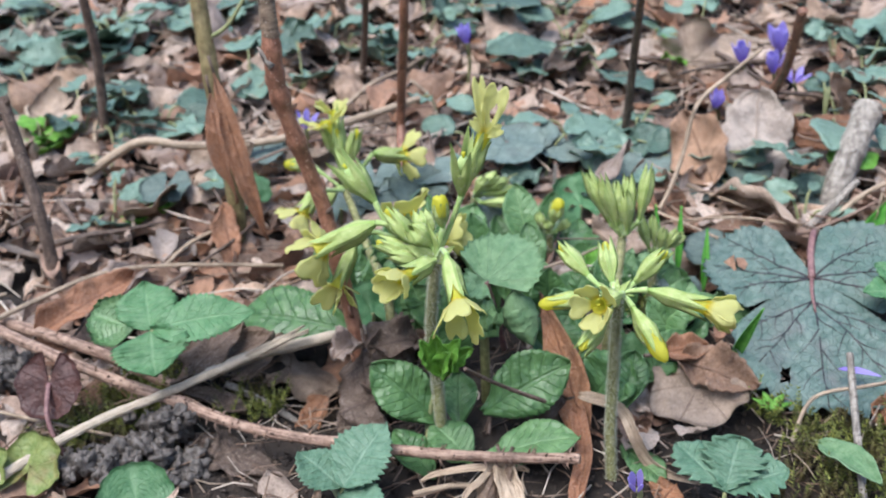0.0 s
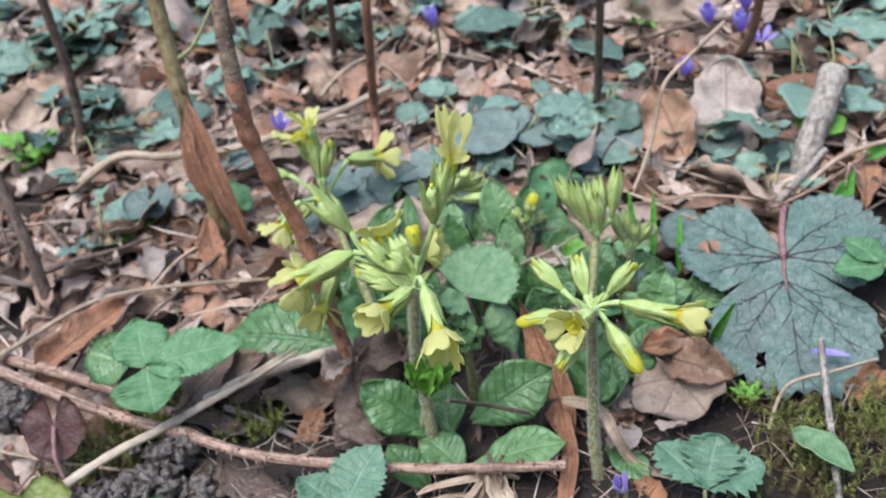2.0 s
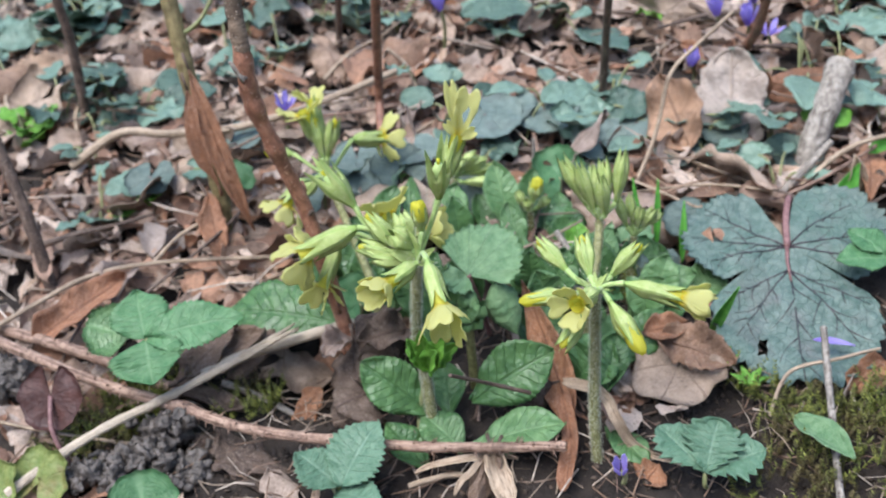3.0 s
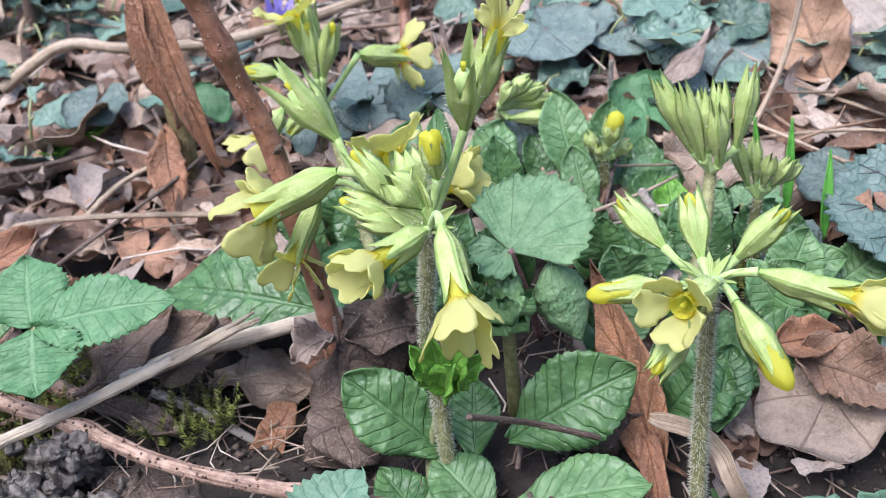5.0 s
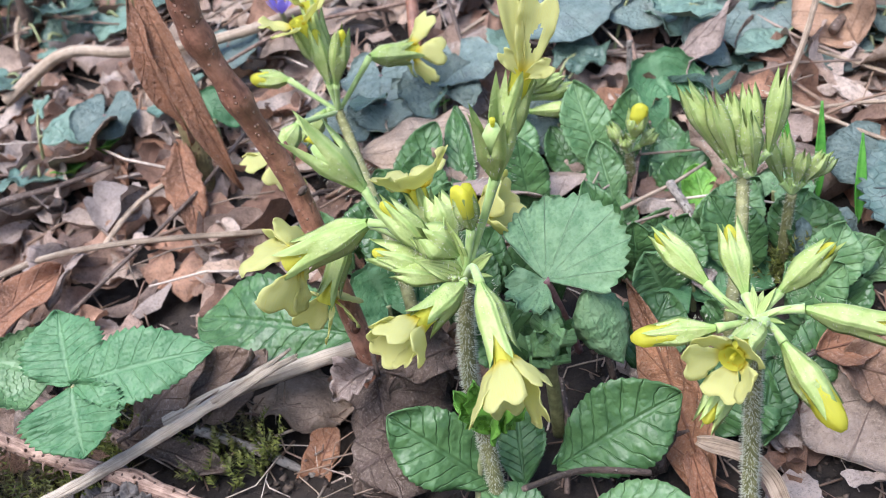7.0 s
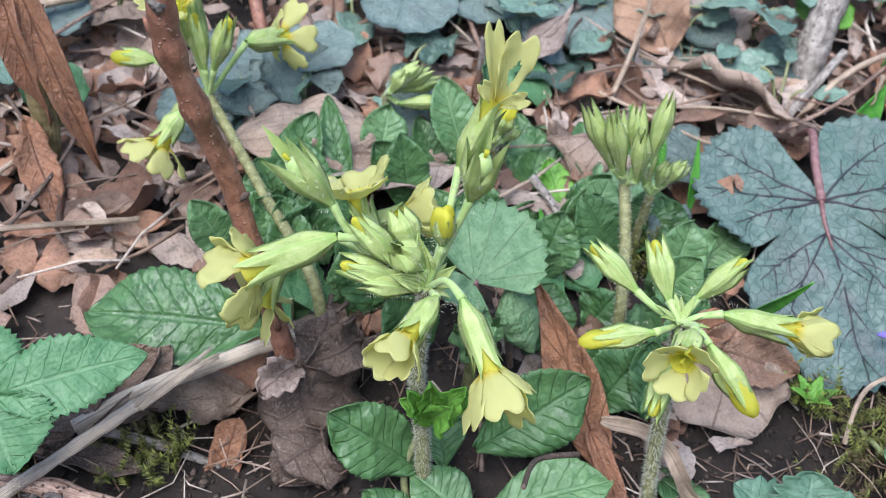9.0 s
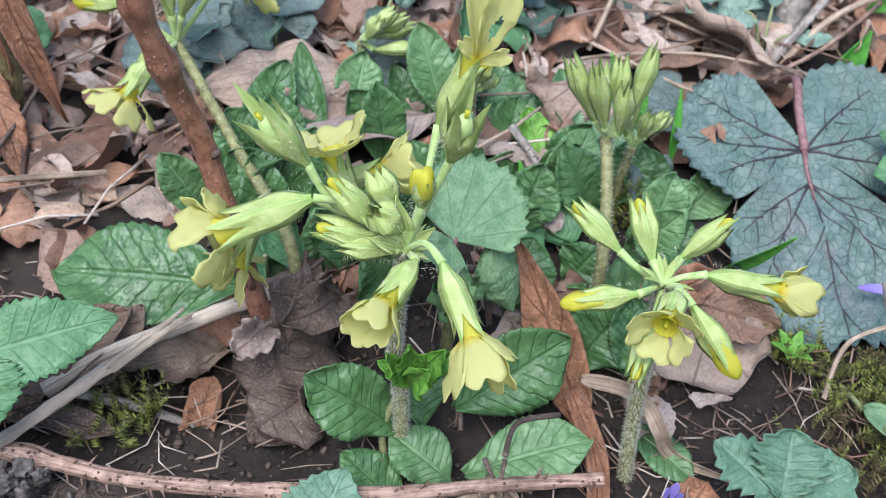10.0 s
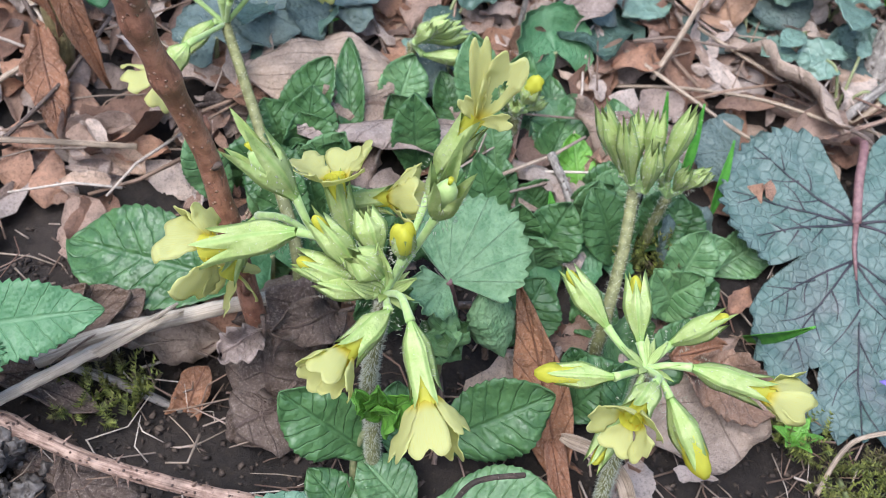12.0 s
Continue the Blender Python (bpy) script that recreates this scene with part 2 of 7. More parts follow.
YELLEAF = leaf_material("yellowing_leaf", (0.12, 0.18, 0.04), (0.25, 0.29, 0.085), (0.45, 0.45, 0.22), 8, 1.4, 900, 6, 0.5, 0.0006, 0.85, 0.2, (0.22, 0.12, 0.05))
DEAD = dead_material("dead_leaf", ((0.54, 0.400, 0.300), (0.34, 0.200, 0.125), (0.58, 0.450, 0.350), (0.22, 0.12, 0.075), (0.49, 0.290, 0.180), (0.43, 0.345, 0.285), (0.55, 0.39, 0.285)))
DEAD_TAN = dead_material("dead_leaf_tan", ((0.48, 0.355, 0.265), (0.42, 0.305, 0.225)), (0.22, 0.14, 0.10), 6, 6)
DEAD_MID = dead_material("dead_leaf_mid", ((0.25, 0.165, 0.112), (0.18, 0.112, 0.074), (0.225, 0.155, 0.112)), (0.11, 0.065, 0.045))
DEAD_PALE = dead_material("dead_leaf_pale", ((0.60, 0.495, 0.42), (0.57, 0.46, 0.385)), (0.38, 0.28, 0.22), 6)
DEAD_ORANGE = dead_material("dead_leaf_orange", ((0.43, 0.20, 0.10), (0.33, 0.145, 0.075)), (0.13, 0.05, 0.03))
DEAD_GREY = dead_material("dead_leaf_grey", ((0.52, 0.40, 0.34), (0.40, 0.30, 0.25)), (0.15, 0.10, 0.08))
DEAD_DARK = dead_material("dead_leaf_dark", ((0.100, 0.067, 0.050), (0.160, 0.112, 0.085)), (0.08, 0.05, 0.04))
BARK_BROWN = bark_material("bark_red_brown", (0.20, 0.085, 0.050), (0.37, 0.175, 0.110), (0.40, 0.235, 0.165), 0.42, 0.0005, (9, 20), 0.25)
BARK_TOP = bark_material("bark_grey_brown", (0.13, 0.085, 0.055), (0.29, 0.21, 0.145), (0.4, 0.32, 0.25), 0.7, 0.0008, (6, 40), 0.6)
BARK_TWIG = bark_material("bark_bramble", (0.16, 0.088, 0.06), (0.43, 0.29, 0.215), (0.10, 0.06, 0.045), 0.7, 0.0009, (12, 14), 0.55)
BARK_GREEN = bark_material("bark_olive", (0.15, 0.115, 0.045), (0.30, 0.235, 0.11), (0.22, 0.11, 0.06), 0.65, 0.0006, (10, 14), 0.5)
BARK_GREY = bark_material("bark_grey", (0.18, 0.15, 0.125), (0.40, 0.355, 0.305), (0.14, 0.10, 0.075), 0.8, 0.0014, (9, 6), 0.4)
BARK_DARK = bark_material("bark_dark", (0.075, 0.048, 0.036), (0.175, 0.12, 0.09), (0.28, 0.22, 0.18), 0.7, 0.0006, (9, 14), 0.5)
WOOD_SPLIT = bark_material("weathered_wood", (0.42, 0.335, 0.25), (0.64, 0.54, 0.42), None, 0.75, 0.0007, (44, 1.3), 0.70)
STRAWSTEM = bark_material("dry_stalk", (0.25, 0.175, 0.115), (0.50, 0.385, 0.28), None, 0.65, 0.0005, (14, 3), 0.7)
PETAL = petal_material("primula_petal", (0.73, 0.725, 0.33), (0.78, 0.645, 0.05), 0.0, 0.30)
PETAL_DEEP = petal_material("primula_bud_petal", (0.76, 0.73, 0.10), (0.64, 0.64, 0.12), 0.0, 0.4)
VIOLET = petal_material("violet_petal", (0.56, 0.48, 0.86), (0.42, 0.32, 0.76), 0.1, 0.7)
CALYX = calyx_material()
STALK = plain_material("flower_stalk_green", (0.30, 0.44, 0.13), (0.42, 0.54, 0.20), 500, 0.55, 0.08, 0.3)
STEM = plain_material("hairy_stem", (0.115, 0.115, 0.042), (0.250, 0.245, 0.105), 500, 0.6, 0.0, 0.0)
HAIR = plain_material("stem_hair", (0.50, 0.50, 0.36), (0.62, 0.62, 0.50), 900, 0.6, 0.3)
PETIOLE = plain_material("leaf_stalk", (0.20, 0.24, 0.10), (0.34, 0.33, 0.17), 600, 0.55)
PETIOLE_RED = plain_material("red_leaf_stalk", (0.16, 0.075, 0.075), (0.27, 0.15, 0.14), 600, 0.55)
GRASS = plain_material("green_blade", (0.06, 0.25, 0.035), (0.13, 0.38, 0.06), 300, 0.4, 0.25)
kk = Nodes("moss")
MOSS = kk.finish(kk.mix(kk.ramp(kk.noise(60, 3), 0.45, 0.62, 0.0, 0.8), kk.colours(kk.island(), (0.045, 0.050, 0.015), (0.13, 0.155, 0.030), (0.25, 0.27, 0.055), (0.08, 0.085, 0.022)), (0.09, 0.06, 0.03)), 0.75, None, 0, 0, 0.2)
MUD = plain_material("worm_cast_mud", (0.045, 0.038, 0.033), (0.13, 0.11, 0.097), 500, 0.5, 0.0, 0.0, 0.0012)

# ---- mesh helpers ----
ORIGIN = {}


def thing(name, origin, label, category, group="", kind=""):
    ob = new(name)
    ob.empty_display_size = 0.01
    ob.location = origin
    ORIGIN[ob] = V(origin)
    return tagged(ob, label, category, group, kind)


def build(name, geo, mat, parent=None, origin=None, label=""):
    """One mesh object: a part under parent, or a thing that stands at origin."""
    verts, faces, uvs = geo
    o = ORIGIN[parent] if parent else V(origin or (0, 0, 0))
    me = bpy.data.meshes.new(name)
    me.from_pydata([(p[0] - o[0], p[1] - o[1], p[2] - o[2]) for p in verts], [], faces)
    me.materials.append(mat)
    me.polygons.foreach_set("use_smooth", [True] * len(me.polygons))
    if uvs:
        layer = me.uv_layers.new(name="UVMap")
        idx = np.zeros(len(me.loops), dtype=np.int32)
        me.loops.foreach_get("vertex_index", idx)
        layer.data.foreach_set("uv", np.array(uvs, dtype=np.float32)[idx].ravel())
    ob = new(name, me)
    ORIGIN[ob] = o
    if parent:
        ob.parent = parent
    else:
        ob.location = o
    if label:
        ob["label"] = label
    return ob


def join(geos):
    verts, faces, uvs = [], [], []
    for v, f, u in geos:
        k = len(verts)
        verts += list(v)
        faces += [tuple(i + k for i in q) for q in f]
        uvs += list(u) if u else [(0.5, 0.5)] * len(v)
    return verts, faces, uvs


def curve(pts, n=6):
    """A smooth line through the points."""
    pts = [V(p) for p in pts]
    if len(pts) == 2:
        return [pts[0].lerp(pts[1], i / n) for i in range(n + 1)]
    out = []
    for i in range(len(pts) - 1):
        p0, p1, p2, p3 = pts[max(i - 1, 0)], pts[i], pts[i + 1], pts[min(i + 2, len(pts) - 1)]
        for k in range(n):
            t = k / n
            out.append(0.5 * (2 * p1 + (p2 - p0) * t + (2 * p0 - 5 * p1 + 4 * p2 - p3) * t * t + (3 * p1 - p0 - 3 * p2 + p3) * t ** 3))
    out.append(pts[-1])
    return out


def tube(pts, radius, seg=8, rough=0.0, oval=1.0, freq=300.0):
    """A capped tube along pts; radius is a function of 0..1 or a pair of ends."""
    pts = [V(p) for p in pts]
    n = len(pts)
    rad = radius if callable(radius) else (lambda t: radius[0] + (radius[1] - radius[0]) * t)
    d0 = (pts[1] - pts[0]).normalized()
    a = d0.orthogonal().normalized()
    verts, faces, uvs = [], [], []
    for i, p in enumerate(pts):
        d = (pts[min(i + 1, n - 1)] - pts[max(i - 1, 0)]).normalized()
        a = (a - d * a.dot(d)).normalized()
        b = d.cross(a)
        for k in range(seg):
            t = 2 * math.pi * k / seg
            q = a * math.cos(t) + b * math.sin(t) * oval
            r = rad(i / (n - 1))
            if rough:
                r *= 1 + rough * noise.noise((p + q * r) * freq)
            verts.append(p + q * r)
            uvs.append((k / seg, i / (n - 1)))
        if i:
            for k in range(seg):
                q = (k + 1) % seg
                faces.append(((i - 1) * seg + k, (i - 1) * seg + q, i * seg + q, i * seg + k))
    faces.append(tuple(reversed(range(seg))))
    faces.append(tuple((n - 1) * seg + k for k in range(seg)))
    return verts, faces, uvs


PROFILE = {
    "primula": lambda v: (math.sin(math.pi * min(1, v ** 1.25)) ** 0.75 + 0.10 * (1 - v)),
    "ovate": lambda v: math.sin(math.pi * v ** 0.85) ** 0.8,
    "obovate": lambda v: math.sin(math.pi * v ** 1.35) ** 0.7,
    "lance": lambda v: math.sin(math.pi * v ** 0.8) ** 1.1,
    "strap": lambda v: min(1, v * 6 + 0.25) * min(1, (1 - v) * 4) ** 0.6,
    "petal": lambda v: 0.22 + 0.78 * math.sin(0.5 * math.pi * min(1, v / 0.8)) ** 1.3,
}


def frame_of(base, tip, up=UP):
    y = (V(tip) - V(base)).normalized()
    z = V(up)
    z = (z - y * z.dot(y)).normalized()
    return y.cross(z), y, z


def blade(base, tip, width, shape="ovate", up=UP, teeth=0, tooth=0.12, nv=16, nu=8, cup=0.0, bend=0.0, ruffle=0.0, puff=0.0, puffs=9, seed=0.0, notch=0.0, thick=0.00025, crumple=0.0, ragged=0.0):
    """A leaf or petal from base to tip: cup lifts its sides, bend arches it, ruffle waves its rim, puff swells it between the veins."""
    base, tip = V(base), V(tip)
    x, y, z = frame_of(base, tip, up)
    L = (tip - base).length
    prof = PROFILE[shape]
    if teeth:
        nv = max(nv, teeth * 4)
    verts, uvs, faces = [], [], []
    b = bend if abs(bend) > 1e-3 else 1e-3
    chord = 2 * math.sin(b / 2) / b
    for j in range(nv + 1):
        v = j / nv
        half = width / 2 * max(prof(v), 0.004)
        if teeth and 0.04 < v < 0.97:
            half *= 1 - tooth * (1 - (v * teeth) % 1.0)
        left = right = 1.0
        if ragged:
            left += ragged * noise.noise(V((v * 6 + seed * 3, seed, 1.5)))
            right += ragged * noise.noise(V((v * 6 - seed * 2, seed, 7.5)))
        ang = b * (v - 0.5)
        s = math.sin(ang) / b + math.sin(b / 2) / b
        h = (math.cos(ang) - math.cos(b / 2)) / b
        cy, cz = s / chord * L, h / chord * L
        for i in range(nu + 1):
            u = -1 + 2 * i / nu
            yy, px = cy, u * half * (left if u < 0 else right)
            if notch:
                yy -= L * v * v * (notch * math.exp(-(u / 0.3) ** 2) + 0.16 * u ** 4)
            pz = cup * width * u * u * (0.3 + 0.7 * prof(v)) * 0.5
            if ruffle:
                pz += ruffle * width * abs(u) ** 1.5 * noise.noise(V((u * 1.3 + seed, v * 4.5, seed * 3.1)))
            if crumple:
                pz += crumple * width * noise.noise(V((u * 1.1 + seed, v * 2.2 + seed * 2, 0.3)))
                px += 0.3 * crumple * width * noise.noise(V((u + seed * 5, v * 2.5, 4.3)))
            if puff:
                q = v * puffs - abs(u) * 1.7 + 0.45 * noise.noise(V((u * 2.2 + seed, v * 5.0, seed)))
                pz += puff * width * (0.45 + 1.5 * abs(noise.noise(V((u * 5.0 + seed, v * 11.0, 3.3))))) * abs(math.sin(math.pi * q)) * min(1, abs(u) * 4) * (1 - abs(u) ** 6) * prof(v)
            c, sn = math.cos(ang), math.sin(ang)
            verts.append(base + x * px + y * (yy + pz * sn) + z * (cz + pz * c))
            uvs.append((i / nu, v))
    w = nu + 1
    for j in range(nv):
        for i in range(nu):
            k = j * w + i
            faces.append((k, k + 1, k + w + 1, k + w))
    return solid(verts, faces, uvs, w, nv + 1, thick)


def solid(verts, faces, uvs, w, h, thick):
    """Gives a sheet of w by h points its thickness."""
    if not thick:
        return verts, faces, uvs
    n = len(verts)
    nor = [V((0, 0, 0)) for _ in verts]
    for q in faces:
        m = (verts[q[2]] - verts[q[0]]).cross(verts[q[3]] - verts[q[1]])
        for i in q:
            nor[i] += m
    low = [p - m.normalized() * thick for p, m in zip(verts, nor)]
    back = [tuple(i + n for i in reversed(q)) for q in faces]
    rim = [j * w for j in range(h)] + [(h - 1) * w + i for i in range(1, w)] + [j * w + w - 1 for j in range(h - 2, -1, -1)] + [i for i in range(w - 2, 0, -1)]
    side = [(a, b, b + n, a + n) for a, b in zip(rim, rim[1:] + rim[:1])]
    return verts + low, faces + back + side, uvs + uvs


def fan(base, tip, radius, up=UP, nth=48, nr=6, lobes=7, lobe=0.12, teeth=0, tooth=0.06, cup=0.0, ruffle=0.0, seed=0.0, spread=164, back=0.55, wide=1.0, cut=0.0, cuts=3, thick=0.00025):
    """A rounded or lobed leaf with veins that spread from its stalk at base; tip is its far end."""
    base, tip = V(base), V(tip)
    x, y, z = frame_of(base, tip, up)
    verts, uvs, faces = [], [], []
    for j in range(nth + 1):
        a = -1 + 2 * j / nth
        th = radians(spread) * a
        R = radius * (1 - (1 - back) * abs(a) ** 1.5)
        R *= 1 - lobe * abs(math.cos(math.pi * (a * 0.5 * lobes))) ** 3
        if cut:
            R *= 1 - cut * max(0.0, math.cos(math.pi * (a * cuts + 1.0))) ** 26 * (abs(a) < 0.85)
        if teeth:
            R *= 1 - tooth * abs(((a * 0.5 + 0.5) * teeth) % 1.0 - 0.5) * 2
        for i in range(nr + 1):
            r = i / nr
            px, py = math.sin(th) * R * r * wide, math.cos(th) * R * r
            pz = cup * radius * r * r
            pz += ruffle * radius * r * noise.noise(V((math.sin(th) * 1.6 * r + seed, math.cos(th) * 1.6 * r, seed * 2)))
            pz -= 0.02 * radius * r * abs(math.cos(math.pi * a * 0.5 * lobes))
            verts.append(base + x * px + y * py + z * pz)
            uvs.append((j / nth, r))
    w = nr + 1
    for j in range(nth):
        for i in range(nr):
            k = j * w + i
            faces.append((k, k + w, k + w + 1, k + 1))
    return solid(verts, faces, uvs, w, nth + 1, thick)


def fuzz(pts, r, count, length, seed=1):
    """Short pale hairs that stand off a stem."""
    rr = random.Random(seed)
    verts, faces = [], []
    for _ in range(count):
        t = rr.random() * (len(pts) - 1.001)
        i = int(t)
        p = pts[i].lerp(pts[i + 1], t - i)
        d = (pts[i + 1] - pts[i]).normalized()
        o = d.orthogonal().normalized()
        o.rotate(Matrix.Rotation(rr.random() * 6.283, 3, d))
        s = d.cross(o) * 0.00008
        k = len(verts)
        e = p + o * (r + length * rr.uniform(0.5, 1)) + d * length * rr.uniform(-0.3, 0.3)
        verts += [p + o * r * 0.9 - s, p + o * r * 0.9 + s, e + s * 0.3, p + o * r * 0.9 + d * 0.00008]
        faces += [(k, k + 1, k + 2), (k + 1, k + 3, k + 2), (k + 3, k, k + 2)]
    return verts, faces, None


def ground_z(x, y):
    """The woodland bank rises away from the camera and levels off far away, with a hollow beside the sapling."""
    yy = y if abs(y) < 0.4 else math.copysign(0.4 + 0.3 * (1 - math.exp(-(abs(y) - 0.4) / 0.3)), y)
    hollow = 0.015 * math.exp(-((x + 0.045) / 0.020) ** 2 - ((y - 0.045) / 0.017) ** 2)
    return 0.28 * yy - 0.006 - hollow


def ground_bump(x, y):
    p = V((x, y, 0))
    return 0.004 * noise.noise(p * 14) + 0.003 * noise.noise(p * 45) + 0.0012 * noise.noise(p * 160)


# ---- the ground ----
v, f = [], []
n = 220
for j in range(n + 1):
    for i in range(n + 1):
        a, b = i / n * 2 - 1, j / n * 2 - 1
        x = 0.30 * a + 59.7 * a ** 9
        y = 0.10 + 0.27 * b + 59.7 * b ** 9
        v.append(V((x, y, ground_z(x, y) - 0.003 + (ground_bump(x, y) if abs(x) + abs(y) < 2 else 0))))
for j in range(n):
    for i in range(n):
        k = j * (n + 1) + i
        f.append((k, k + 1, k + n + 2, k + n + 1))
tagged(build("ground", (v, f, None), SOIL), "dark crumbly woodland soil on a gentle bank", "ground", kind="structure")



# unseen ring in bare-woods colours, added far all round to shut off low sky
v, f = [], []
for j in range(7):
    for i in range(48):
        a = 2 * math.pi * i / 48
        v.append(V((45 * math.cos(a), 45 * math.sin(a), -1 + 2.8 * j * (1 + (0.25 * noise.noise(V((i * 0.7, 3.0, 0))) if j == 6 else 0)))))
for j in range(6):
    for i in range(48):
        q = (i + 1) % 48
        f.append((j * 48 + i, j * 48 + q, (j + 1) * 48 + q, (j + 1) * 48 + i))
BLUELEAF = leaf_material("blue_grey_leaf", (0.098, 0.142, 0.122), (0.190, 0.242, 0.212), (0.26, 0.32, 0.28), 8, 1.4, 900, 6, 0.5, 0.0009, 0.82, 0.1, (0.10, 0.115, 0.105), 0.35, 0.5)
SKY_RING = bark_material("sky_ring_brown", (0.07, 0.065, 0.05), (0.16, 0.145, 0.12), None, 0.8, 0.0005)
tagged(build("backdrop", (v, f, None), SKY_RING), "unseen grey-brown ring that blocks the low sky", "woods", kind="structure")



def ribbon(pts, width, n=7, cup=0.25, thick=0.0002, twist=0.0):
    """A dry strip of leaf that follows a curved line."""
    line = curve(pts, n)
    verts, uvs, faces = [], [], []
    m = len(line)
    for j, p in enumerate(line):
        d = (line[min(j + 1, m - 1)] - line[max(j - 1, 0)]).normalized()
        t = j / (m - 1)
        side = d.cross(V((0.1, -0.8, 0.6))).normalized()
        side.rotate(Matrix.Rotation(twist * t, 3, d))
        nor = side.cross(d)
        w = width / 2 * min(1, t * 8 + 0.4) * min(1, (1 - t) * 5 + 0.08)
        for i in range(5):
            u = -1 + i / 2
            verts.append(p + side * u * w + nor * cup * width * u * u)
            uvs.append((i / 4, t))
    for j in range(m - 1):
        for i in range(4):
            k = j * 5 + i
            faces.append((k, k + 1, k + 6, k + 5))
    return solid(verts, faces, uvs, 5, m, thick)



# ---- the oxlips ----
def calyx_geo(base, mouth, r, teeth=0.28, seed=0, shut=0.0, bell=1.45):
    """A five-ribbed bell with five pointed teeth."""
    base, mouth = V(base), V(mouth)
    x, y, z = frame_of(base, mouth, V((0.31, 0.2, 0.93)))
    L = (mouth - base).length
    verts, faces, uvs = [], [], []
    seg, n = 30, 13
    r *= 0.9
    for j in range(n + 1):
        s = j / n
        prof = 0.26 + 0.74 * math.sin(min(1.0, s * bell) * math.pi * 0.5) ** 1.3 if s < 0.62 else 1.0 - (0.08 + 0.50 * shut) * ((s - 0.62) / 0.38) ** 1.4
        for k in range(seg):
            t = 2 * math.pi * k / seg
            rib = abs((k / 6) % 1.0 - 0.5) * 2
            tooth = int(k / 6 + 0.5) % 5
            crease = 0.10 * noise.noise(V((math.cos(t) * 1.3 + seed, math.sin(t) * 1.3, s * 4.0))) + 0.06 * noise.noise(V((math.cos(t) * 5 + seed, math.sin(t) * 5, s * 3.0)))
            rr = r * prof * (1 + 0.24 * rib ** 2.2 - 0.09 + crease)
            d = L * s
            if s > 0.66:
                q = (s - 0.66) / 0.34
                own = math.sin(seed * 1.7 + tooth * 2.3)
                d += L * teeth * q * (rib * (1.25 + 0.3 * own) - 0.6)
                rr *= 1 + (0.30 - 0.42 * shut + (0.20 - 0.14 * shut) * own) * q * q * rib - 0.10 * q * (1 - rib)
            p = base + y * d + (x * math.cos(t) + z * math.sin(t)) * rr
            verts.append(p)
            uvs.append((k / seg, s))
        if j:
            for k in range(seg):
                q = (k + 1) % seg
                faces.append(((j - 1) * seg + k, (j - 1) * seg + q, j * seg + q, j * seg + k))
    return verts, faces, uvs


